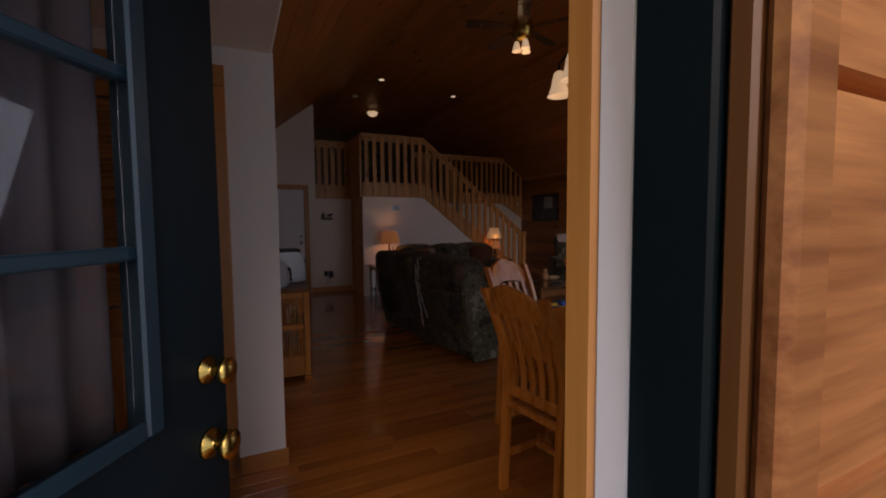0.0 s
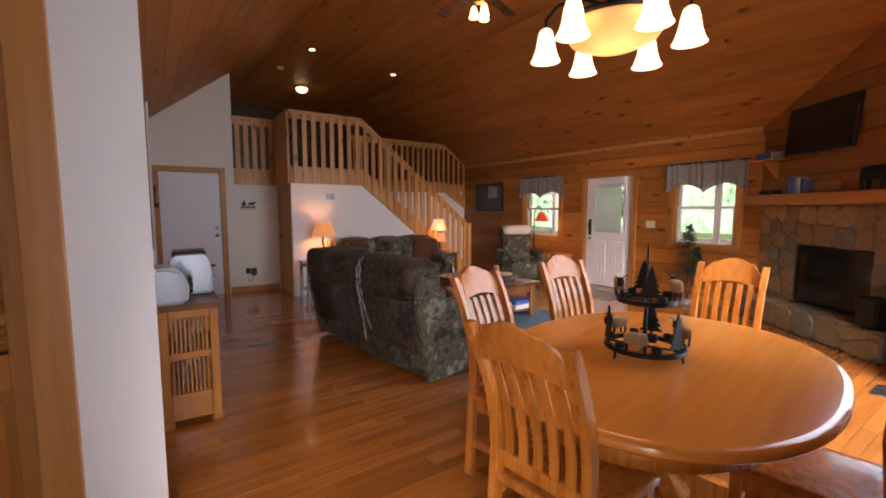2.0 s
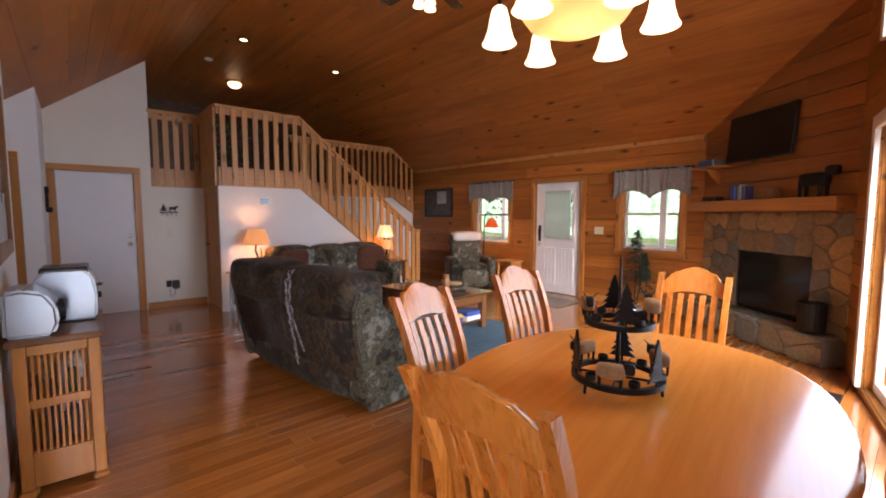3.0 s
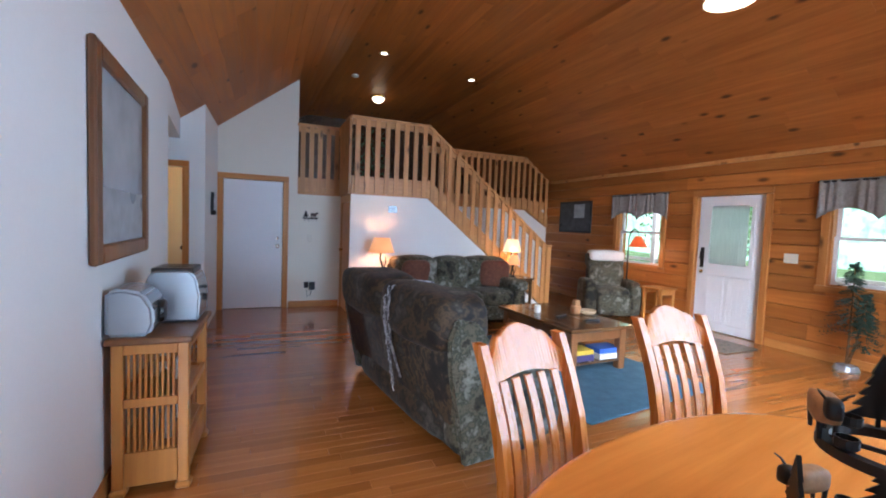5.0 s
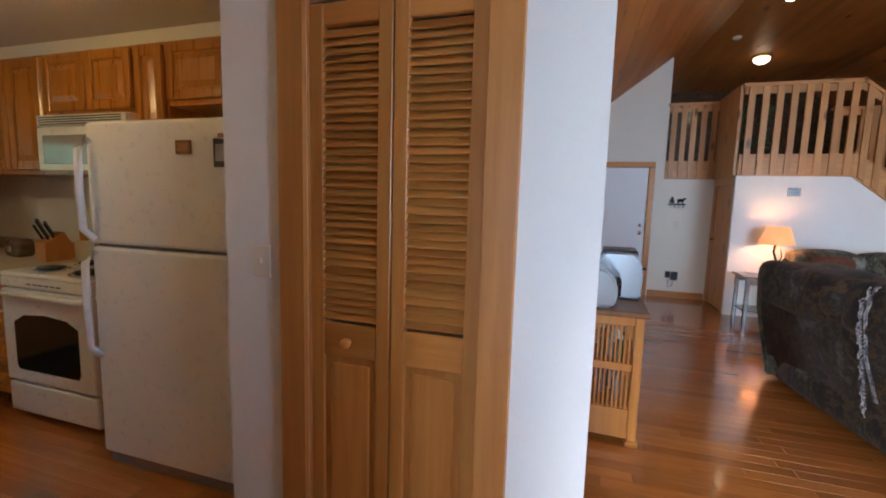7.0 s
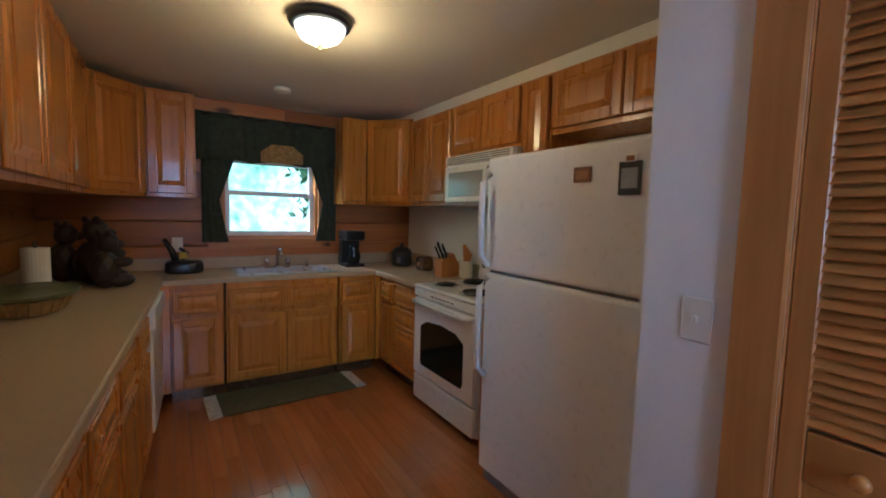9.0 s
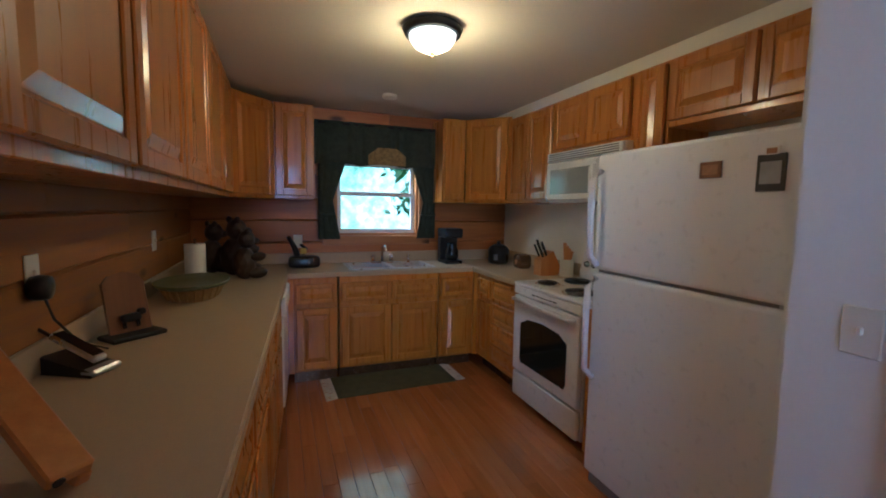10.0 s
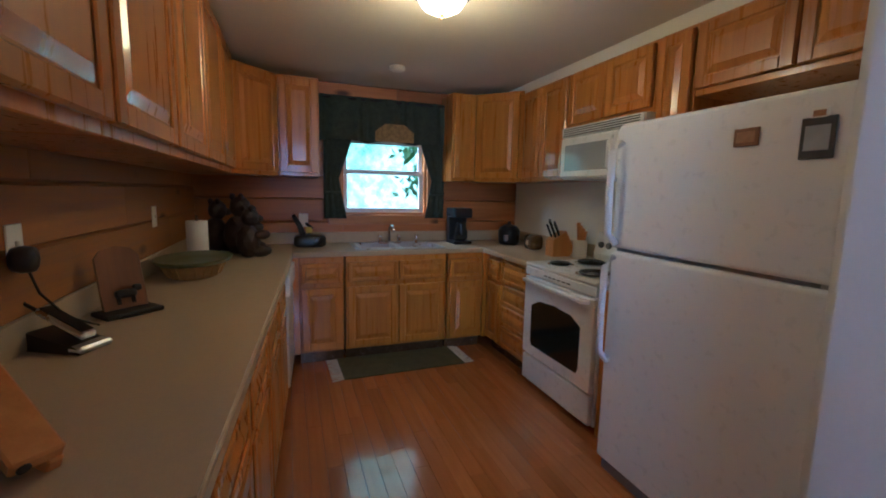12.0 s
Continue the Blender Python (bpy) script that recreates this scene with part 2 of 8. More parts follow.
TOWEL = fabric("white_towel", [(0.3, (0.55, 0.54, 0.52)), (0.7, (0.78, 0.77, 0.75))], 40)
RED_PILLOW = fabric("brown_pillow_cloth", [(0.3, (0.07, 0.022, 0.012)), (0.7, (0.17, 0.06, 0.03))], 20)
BLUE_RUG = fabric("blue_rug_wool", [(0.3, (0.030, 0.085, 0.135)), (0.5, (0.045, 0.12, 0.18)), (0.7, (0.075, 0.16, 0.22))], 9, 0.95, 320)
GREEN_RUG = fabric("green_rug_cotton", [(0.3, (0.06, 0.06, 0.02)), (0.7, (0.12, 0.11, 0.04))], 14, 0.95, 260)
MAT_RUG = fabric("patterned_door_mat", [(0.35, (0.06, 0.055, 0.05)), (0.5, (0.30, 0.27, 0.22)), (0.65, (0.12, 0.10, 0.08))], 11)
FRINGE = plain("cream_fringe", (0.60, 0.54, 0.42), 0.95, 0, 0.1, 0)
GREY_VALANCE = fabric("grey_valance_cloth", [(0.3, (0.19, 0.18, 0.17)), (0.7, (0.33, 0.315, 0.30))], 25)
GREEN_VALANCE = fabric("dark_green_valance_cloth", [(0.3, (0.018, 0.026, 0.016)), (0.7, (0.055, 0.065, 0.04))], 22)
GOLD_CLOTH = fabric("gold_print_cloth", [(0.35, (0.16, 0.10, 0.03)), (0.6, (0.38, 0.24, 0.08))], 30)
SHEER = sheer("white_sheer_curtain", (0.90, 0.90, 0.90))
# sheer cloth with the shade of an unbuilt porch roof in its colour
SHADED_SHEER = sheer("porch_shaded_curtain", (0.30, 0.27, 0.30))
NEEDLE = fabric("fir_needles", [(0.3, (0.012, 0.035, 0.022)), (0.7, (0.04, 0.085, 0.06))], 30)
BEAR = plain("dark_carved_bear", (0.035, 0.018, 0.010), 0.5, 0, 0.6, 0.4, 30)
TAN = plain("tan_resin_figure", (0.34, 0.17, 0.07), 0.6, 0, 0.3, 0.2, 60)
PALE = plain("pale_resin_figure", (0.45, 0.33, 0.20), 0.6, 0, 0.3, 0.2, 60)
SHADE_GLASS = glow("lit_glass_shade", (1.0, 0.80, 0.50), 1.15)
BOWL_GLASS = glow("lit_alabaster_bowl", (1.0, 0.62, 0.24), 0.18)
DOME_GLASS = glow("lit_kitchen_dome", (1.0, 0.84, 0.56), 1.26)
SPOT_GLASS = glow("lit_downlight", (1.0, 0.88, 0.66), 2.16)
LAMP_SHADE = glow("lit_lamp_shade", (0.95, 0.40, 0.15), 0.27)
LAMP_SHADE_B = glow("lit_cream_shade", (1.0, 0.62, 0.30), 0.432)
RED_SHADE = glow("lit_red_mica_shade", (0.75, 0.10, 0.02), 0.252)
GLASS = glass_mat("window_glass")
GRASS = plain("mown_grass", (0.09, 0.13, 0.04), 0.95, 0, 0.35, 0.4, 6)
LEAVES = plain("tree_leaves", (0.09, 0.17, 0.055), 0.7, 0, 0.5, 0.3, 4)
WOODS_GLOW = glowing_woods("glowing_foliage_backdrop", (0.36, 0.68, 0.42), (0.74, 0.95, 0.84), 0.85)
DECK = plain("weathered_deck", (0.32, 0.28, 0.23), 0.85, 0, 0.15, 0.2, 20)
PORCH_POST = plain("porch_post_paint", (0.45, 0.42, 0.38), 0.7, 0, 0.1, 0.1)
BLUE_BOX = plain("blue_card", (0.05, 0.12, 0.45), 0.5)
YELLOW_BOX = plain("yellow_card", (0.65, 0.45, 0.05), 0.5)
PURPLE = plain("dark_blue_card", (0.07, 0.06, 0.16), 0.5)
GREEN_CER = plain("olive_ceramic", (0.14, 0.15, 0.06), 0.35, 0, 0.2, 0.1)
WICKER = plain("wicker", (0.42, 0.27, 0.10), 0.8, 0, 0.3, 0.6, 90)
PICTURE_GLASS = plain("glazed_print", (0.34, 0.36, 0.40), 0.12, 0, 0.25, 0, 3)
DARK_PRINT = plain("dark_lake_print", (0.05, 0.055, 0.06), 0.3, 0, 0.8, 0, 10)
PALE_PRINT = plain("pale_print", (0.35, 0.37, 0.40), 0.3, 0, 0.4, 0, 10)

# ---- mesh helpers ----


def box(bm, lo, hi, bevel=0.0, m=None):
    r = bmesh.ops.create_cube(bm, size=1.0)
    vs = r["verts"]
    c = [(a + b) / 2 for a, b in zip(lo, hi)]
    s = [max(1e-4, abs(b - a)) for a, b in zip(lo, hi)]
    bmesh.ops.scale(bm, vec=s, verts=vs)
    bmesh.ops.translate(bm, vec=c, verts=vs)
    if bevel:
        es = list({e for v in vs for e in v.link_edges})
        g = bmesh.ops.bevel(bm, geom=es, offset=min(bevel, min(s) * 0.45), segments=1 if bevel < 0.012 else 3, affect="EDGES", profile=0.5)
        vs = list({v for f in g["faces"] for v in f.verts} | {v for v in vs if v.is_valid})
    if m is not None:
        bmesh.ops.transform(bm, matrix=m, verts=[v for v in vs if v.is_valid])
    return vs


def boxes(*items, bevel=0.004):
    bm = bmesh.new()
    for it in items:
        box(bm, it[0], it[1], bevel)
    return bm


def prism(bm, outline, lo, hi, axis="z"):
    """Extrudes a flat outline (pairs) along an axis from lo to hi."""
    def at(p, h):
        return {"z": (p[0], p[1], h), "y": (p[0], h, p[1]), "x": (h, p[0], p[1])}[axis]
    a = [bm.verts.new(at(p, lo)) for p in outline]
    b = [bm.verts.new(at(p, hi)) for p in outline]
    n = len(outline)
    bm.faces.new(a)
    bm.faces.new(b[::-1])
    for i in range(n):
        bm.faces.new((a[i], b[i], b[(i + 1) % n], a[(i + 1) % n]))
    bmesh.ops.recalc_face_normals(bm, faces=bm.faces[:])
    return bm


def lathe(bm, profile, n=24, center=(0, 0, 0), cap=True):
    """Turns a profile of (radius, height) round the upright axis."""
    rings = []
    for r, h in profile:
        rings.append([bm.verts.new((center[0] + r * math.cos(2 * math.pi * i / n), center[1] + r * math.sin(2 * math.pi * i / n), center[2] + h)) for i in range(n)])
    for a, b in zip(rings, rings[1:]):
        for i in range(n):
            bm.faces.new((a[i], a[(i + 1) % n], b[(i + 1) % n], b[i]))
    if cap:
        bm.faces.new(rings[0][::-1])
        bm.faces.new(rings[-1])
    return bm


def tube(bm, pts, r, n=8, r_end=None):
    """A round bar along a run of points."""
    pts = [Vector(p) for p in pts]
    rings = []
    for i, p in enumerate(pts):
        d = (pts[min(i + 1, len(pts) - 1)] - pts[max(i - 1, 0)]).normalized()
        side = d.cross(Vector((0, 0, 1))) if abs(d.z) < 0.95 else d.cross(Vector((0, 1, 0)))
        side.normalize()
        up = side.cross(d)
        rr = r if r_end is None else r + (r_end - r) * i / (len(pts) - 1)
        rings.append([bm.verts.new(p + rr * (math.cos(2 * math.pi * k / n) * side + math.sin(2 * math.pi * k / n) * up)) for k in range(n)])
    for a, b in zip(rings, rings[1:]):
        for i in range(n):
            bm.faces.new((a[i], a[(i + 1) % n], b[(i + 1) % n], b[i]))
    bm.faces.new(rings[0][::-1])
    bm.faces.new(rings[-1])
    return bm


def bar(bm, pts, w, t):
    """A flat bar of width w (along x) and thickness t (along y) through points that run up or down."""
    rings = []
    for p in pts:
        x, y, z = p
        rings.append([bm.verts.new((x + a * w / 2, y + b * t / 2, z)) for a, b in ((-1, -1), (1, -1), (1, 1), (-1, 1))])
    for a, b in zip(rings, rings[1:]):
        for i in range(4):
            bm.faces.new((a[i], a[(i + 1) % 4], b[(i + 1) % 4], b[i]))
    bm.faces.new(rings[0][::-1])
    bm.faces.new(rings[-1])
    return bm


def cushion(bm, lo, hi, puff=0.04, cuts=5, rough=0.012, seed=0):
    """A soft, slightly lumpy padded block."""
    sub = bmesh.new()
    bmesh.ops.create_cube(sub, size=2.0)
    bmesh.ops.subdivide_edges(sub, edges=sub.edges[:], cuts=cuts, use_grid_fill=True)
    c = Vector([(a + b) / 2 for a, b in zip(lo, hi)])
    h = Vector([(b - a) / 2 for a, b in zip(lo, hi)])
    k = 5.0
    vmap = {}
    for v in sub.verts:
        p = v.co
        q = p / (sum(abs(x) ** k for x in p) ** (1 / k)) * 1.0
        s = Vector((q.x * h.x, q.y * h.y, q.z * h.z))
        nz = noise.noise((c + s) * 5 + Vector((seed, 0, 0)))
        s += s.normalized() * (nz * rough + puff * 0.2)
        vmap[v] = bm.verts.new(c + s)
    for f in sub.faces:
        bm.faces.new([vmap[v] for v in f.verts]).smooth = True
    sub.free()
    return bm


def smooth(bm):
    for f in bm.faces:
        f.smooth = True
    return bm


def part(name, bm, material, parent=None, label="", m=None):
    me = bpy.data.meshes.new(name)
    bm.normal_update()
    bm.to_mesh(me)
    bm.free()
    me.materials.append(material)
    ob = new(name, me)
    ob.parent = parent
    if m is not None:
        ob.matrix_basis = m
    if label:
        tagged(ob, label=label)
    return ob


def shared(name, me, parent, m):
    ob = new(name, me)
    ob.parent = parent
    ob.matrix_basis = m
    return ob


def mesh_of(name, bm, material):
    me = bpy.data.meshes.new(name)
    bm.normal_update()
    bm.to_mesh(me)
    bm.free()
    me.materials.append(material)
    return me


def thing(name, label, category, m=None, group="", kind=""):
    ob = new(name)
    ob.empty_display_size = 0.1
    if m is not None:
        ob.matrix_basis = m
    return tagged(ob, label, category, group, kind)


def solid(name, bm, material, label, category, m=None, group="", kind=""):
    return tagged(part(name, bm, material, None, "", m), label, category, group, kind)


def structure(name, bm, material, label, category, m=None):
    return tagged(part(name, bm, material, None, "", m), label, category, "", "structure")


def wall_pieces(bm, u0, u1, z0, z1, v0, v1, holes, axis):
    """A wall slab along x or y with rectangular openings (u0, u1, z0, z1) that go through it."""
    us = sorted({u0, u1, *[c for h in holes for c in h[:2]]})
    zs = sorted({z0, z1, *[c for h in holes for c in h[2:]]})
    for a, b in zip(us, us[1:]):
        run = None
        for c, d in zip(zs, zs[1:]):
            inside = any(h[0] < (a + b) / 2 < h[1] and h[2] < (c + d) / 2 < h[3] for h in holes)
            if not inside:
                run = [run[0], d] if run else [c, d]
            if (inside or d == zs[-1]) and run:
                lo, hi = ((a, v0, run[0]), (b, v1, run[1])) if axis == "x" else ((v0, a, run[0]), (v1, b, run[1]))
                box(bm, lo, hi)
                run = None
    return bm

# ---- large structure ----
LOGX, DOORY, ENTRY, FLAT = 7.345, 6.40, -1.68, 4.15


def slope_left(x, y):
    return 2.44 + 0.76 * (x - 0.4) + 0.03 * y


def slope_right(x):
    return 2.50 + 0.76 * (LOGX - x)


# outdoors
bm = bmesh.new()
bmesh.ops.create_grid(bm, x_segments=60, y_segments=60, size=150)
for v in bm.verts:
    d = max(0.0, math.hypot(v.co.x - 2, v.co.y - 3) - 9)
    v.co.z = -0.55 + 0.03 * min(d, 45) + 0.5 * noise.noise(v.co * 0.08) * min(1, d / 8)
structure("ground", smooth(bm), GRASS, "green mown lawn rising up a hillside round the cabin", "lawn")


def tree_crown_mesh(seed, n=170):
    rnd = random.Random(seed)
    b = bmesh.new()
    for _ in range(n):
        a, h = rnd.uniform(0, 2 * math.pi), rnd.uniform(0, 1)
        r = (0.35 + 1.5 * math.sin(math.pi * min(0.98, h + 0.12))) * rnd.uniform(0.3, 1.0)
        c = Vector((r * math.cos(a), r * math.sin(a), 1.2 + 4.2 * h))
        for _k in range(7):
            p = c + Vector([rnd.gauss(0, 0.22) for _ in range(3)])
            q = Euler([rnd.uniform(0, 6.28) for _ in range(3)]).to_matrix()
            s = rnd.uniform(0.10, 0.2)
            b.faces.new([b.verts.new(p + q @ Vector(k) * s) for k in ((-1, 0, 0), (0, -0.5, 0.1), (1, 0, 0), (0, 0.5, 0.1))])
    return b


tree = thing("tree", "leafy green deciduous tree on the hillside lawn", "tree", pose(17, 1.5, -0.3), "trees on the hillside")
b = bmesh.new()
tube(b, [(0, 0, -0.6), (0.05, 0, 0.8), (0, 0.08, 2.2), (0.1, 0.05, 4.2)], 0.17, 9, 0.05)
for k in range(5):
    a = k * 1.26
    tube(b, [(0.02, 0.04, 1.3 + 0.4 * k), (0.5 * math.cos(a), 0.5 * math.sin(a), 1.9 + 0.4 * k), (1.0 * math.cos(a), 1.0 * math.sin(a), 2.3 + 0.4 * k)], 0.06, 6, 0.02)
part("trunk", smooth(b), DECK, tree)
part("crown", tree_crown_mesh(3), LEAVES, tree)
for i, (x, y) in enumerate([(19, 9.5), (20, 14), (21, -3.5), (-15, -4.6), (-15, 4.6)]):
    d = max(0.0, math.hypot(x - 2, y - 3) - 9)
    copy_thing(tree, pose(x, y, -0.5 + 0.03 * d, 0, 0, 57 * i) @ Matrix.Scale(0.9 + 0.07 * (i % 5), 4))

# added planes that emit light themselves, as bright woods and window light
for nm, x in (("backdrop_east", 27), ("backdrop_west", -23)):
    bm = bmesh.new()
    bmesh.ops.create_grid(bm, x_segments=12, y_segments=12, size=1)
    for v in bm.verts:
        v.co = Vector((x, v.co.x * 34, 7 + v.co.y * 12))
    structure(nm, bm, WOODS_GLOW, "self-glowing backdrop of distant sunlit woods", "distance")

# porch outside the window wall
bm = bmesh.new()
for i in range(14):
    box(bm, (LOGX + 0.2 + i * 0.145, -2.5, -0.16), (LOGX + 0.335 + i * 0.145, 8, -0.12))
structure("porch_deck", bm, DECK, "weathered grey porch boards outside the log wall", "porch")
porch = thing("porch_rail", "plain wooden porch posts and rail outside the window", "porch rail", pose(LOGX + 2.1, 0, -0.12))
for y in (-1.0, 1.25, 3.6, 6.2):
    part("post", boxes(((-0.06, y - 0.06, 0), (0.06, y + 0.06, 2.5)), bevel=0.008), PORCH_POST, porch)
for z in (0.18, 0.9):
    part("rail", boxes(((-0.03, -2, z), (0.03, 7, z + 0.07))), PORCH_POST, porch)

# subfloor, ceilings
structure("subfloor", boxes(((-4.5, -2.0, -0.12), (7.6, 10.9, -0.022)), bevel=0), DECK, "subfloor under the boards", "floor")
structure("threshold", boxes(((-0.24, -2.0, -0.02), (0.72, -1.70, 0.012)), bevel=0.006), BRASS, "worn metal threshold of the entry door", "threshold")
bm = bmesh.new()
box(bm, (-5.5, -4.5, -0.2), (3.0, -2.05, -0.06))
structure("pavement", bm, DECK, "weathered grey entry landing", "porch")


def ceiling_planks(bm, x0, x1, y0, y1, zf, step=0.14):
    """Tongue and groove boards along y on a sloping or flat ceiling, 12 mm proud, with grooves between."""
    rnd = random.Random(7)
    n = max(1, round((x1 - x0) / step))
    for i in range(n):
        a, b = x0 + (x1 - x0) * i / n, x0 + (x1 - x0) * (i + 1) / n
        y = y0 - rnd.uniform(0, 2.4)
        while y < y1:
            e = y + rnd.uniform(1.6, 3.4)
            p, q = max(y, y0), min(e, y1)
            if q - p > 0.02:
                g = 0.0012
                cs = [(a + g, p + g), (b - g, p + g), (b - g, q - g), (a + g, q - g)]
                lo = [bm.verts.new((cx, cy, zf(cx, cy))) for cx, cy in cs]
                hi = [bm.verts.new((cx, cy, zf(cx, cy) + 0.02)) for cx, cy in cs]
                bm.faces.new(lo[::-1])
                for k in range(4):
                    bm.faces.new((lo[k], lo[(k + 1) % 4], hi[(k + 1) % 4], hi[k]))
            y = e
    return bm


XL = 2.62
bm = bmesh.new()
ceiling_planks(bm, 0.28, XL - 0.06, -1.75, 10.9, lambda x, y: min(FLAT, slope_left(x, y)))
ceiling_planks(bm, XL - 0.06, 5.175, -1.75, 10.9, lambda x, y: FLAT)
ceiling_planks(bm, 5.175, LOGX + 0.02, -1.75, 10.9, lambda x, y: slope_right(x))
structure("ceiling_vault", bm, PINE_CEIL, "vaulted ceiling of knotty reddish pine boards", "ceiling")
bm = bmesh.new()
prism(bm, [(-0.9, 2.6), (0.28, 2.75), (2.4, 4.5), (5.2, 4.5), (7.7, 2.6), (7.7, 2.85), (5.3, 4.75), (2.3, 4.75), (0.2, 3.0), (-0.9, 2.85)], -2.1, 11.1, "y")
structure("roof", bm, DECK, "roof over the vaulted room", "roof")
structure("ceiling_kitchen", boxes(((-4.4, -1.95, 2.345), (0.515, 1.5, 2.55)), bevel=0), CEIL_PAINT, "flat textured cream kitchen ceiling", "ceiling")
structure("ceiling_bulkhead", boxes(((-0.80, -1.67, 2.26), (0.52, 0.35, 2.344)), bevel=0.01), CREAM_WALL, "cream painted bulkhead over the entry", "bulkhead")
structure("ceiling_fascia", boxes(((0.5155, -1.67, 2.345), (0.521, 0.36, 2.60)), bevel=0), CREAM_WALL, "cream painted strip between two ceilings", "fascia")


def boards_on_wall(owner, u0, u1, z0, z1, place, mat, holes, row=0.2, seg=2.4, depth=0.018, seed=1, top=None):
    """Horizontal boards with grooves, each a piece of its own. place(u, z, d) gives the point d in front of the wall."""
    rnd = random.Random(seed)
    n = round((z1 - z0) / row)
    for i in range(n):
        a, b = z0 + (z1 - z0) * i / n, z0 + (z1 - z0) * (i + 1) / n
        cuts = [u0]
        u = u0 + rnd.uniform(0.6, seg)
        while u < u1 - 0.4:
            cuts.append(u)
            u += rnd.uniform(seg * 0.6, seg * 1.2)
        cuts.append(u1)
        cuts = sorted(set(cuts) | {c for h in holes if h[2] < b - 0.01 and h[3] > a + 0.01 for c in h[:2] if u0 < c < u1})
        for p, q in zip(cuts, cuts[1:]):
            lo, hi = a, b
            for h in holes:
                if h[0] < (p + q) / 2 < h[1]:
                    if h[2] <= lo + 0.01 and h[3] >= hi - 0.01:
                        lo = hi
                    elif lo < h[2] < hi:
                        hi = h[2]
                    elif lo < h[3] < hi:
                        lo = h[3]
            if hi - lo < 0.015 or q - p < 0.015:
                continue
            g, e = 0.004, 0.010
            ring0 = [(p + 0.001, lo + 0.001), (q - 0.001, lo + 0.001), (q - 0.001, hi - 0.001), (p + 0.001, hi - 0.001)]
            ring1 = [(p + 0.001, lo + e), (q - 0.001, lo + e), (q - 0.001, hi - e), (p + 0.001, hi - e)]
            bmx = bmesh.new()
            r0 = [bmx.verts.new(place(u_, z_, g)) for u_, z_ in ring0]
            r1 = [bmx.verts.new(place(u_, z_, depth)) for u_, z_ in ring1]
            bmx.faces.new(r1)
            for k in range(4):
                bmx.faces.new((r0[k], r0[(k + 1) % 4], r1[(k + 1) % 4], r1[k]))
            bmesh.ops.recalc_face_normals(bmx, faces=bmx.faces[:])
            part("board", bmx, mat, owner)


# wall with the front door and two windows
DOOR2 = (2.69, 3.64, 0.0, 2.0)
WIN1, WIN2 = (4.27, 5.22, 0.85, 1.98), (1.12, 1.98, 0.88, 1.98)
bm = wall_pieces(bmesh.new(), -2.0, 11.1, -0.1, 2.75, LOGX, LOGX + 0.2, [DOOR2, WIN1, WIN2], "y")
wall_e = structure("wall_east", bm, PINE_WALL, "knotty pine log wall with a door and windows", "wall")
boards_on_wall(wall_e, 0.72, 10.8, 0.0, 2.49, lambda u, z, d: (LOGX - d, u, z), PINE_WALL, [DOOR2, WIN1, WIN2], 0.192)
trim = structure("trim_east", boxes(((LOGX - 0.05, 0.86, 2.455), (LOGX - 0.019, 7.3, 2.515))), RAIL_PINE_X, "pale pine strip under the vaulted ceiling", "trim")
part("strip_end", boxes(((LOGX - 0.052, 0.84, 2.40), (LOGX - 0.019, 0.862, 2.55))), TRIM, trim)
structure("baseboard_east", boxes(((LOGX - 0.036, 0.95, 0.0), (LOGX - 0.019, 2.58, 0.10)), ((LOGX - 0.036, 3.75, 0.0), (LOGX - 0.019, 7.3, 0.10))), TRIM_Y, "pine baseboard", "baseboard")


def casing(name, u0, u1, z0, z1, place, w=0.09, d=0.028, sill=False, label="pine window casing", mats=(TRIM, TRIM_Y)):
    """Four boards round an opening; place(u, z, d) as above."""
    ob = thing(name, label, "window casing" if sill else "door casing", None, "", "structure")

    def board(nm, a, b, c, e, mat):
        bmx = bmesh.new()
        v0 = [bmx.verts.new(place(u, z, 0.0)) for u, z in ((a, c), (b, c), (b, e), (a, e))]
        v1 = [bmx.verts.new(place(u, z, d)) for u, z in ((a + 0.003, c + 0.003), (b - 0.003, c + 0.003), (b - 0.003, e - 0.003), (a + 0.003, e - 0.003))]
        bmx.faces.new(v0[::-1])
        bmx.faces.new(v1)
        for k in range(4):
            bmx.faces.new((v0[k], v0[(k + 1) % 4], v1[(k + 1) % 4], v1[k]))
        bmesh.ops.recalc_face_normals(bmx, faces=bmx.faces[:])
        part(nm, bmx, mat, ob)
    board("side_board", u0 - w, u0, z0, z1, mats[0])
    board("side_board", u1, u1 + w, z0, z1, mats[0])
    board("head_board", u0 - w, u1 + w, z1, z1 + w, mats[1])
    if sill:
        board("sill", u0 - w - 0.02, u1 + w + 0.02, z0 - w * 0.9, z0, mats[1])
    return ob


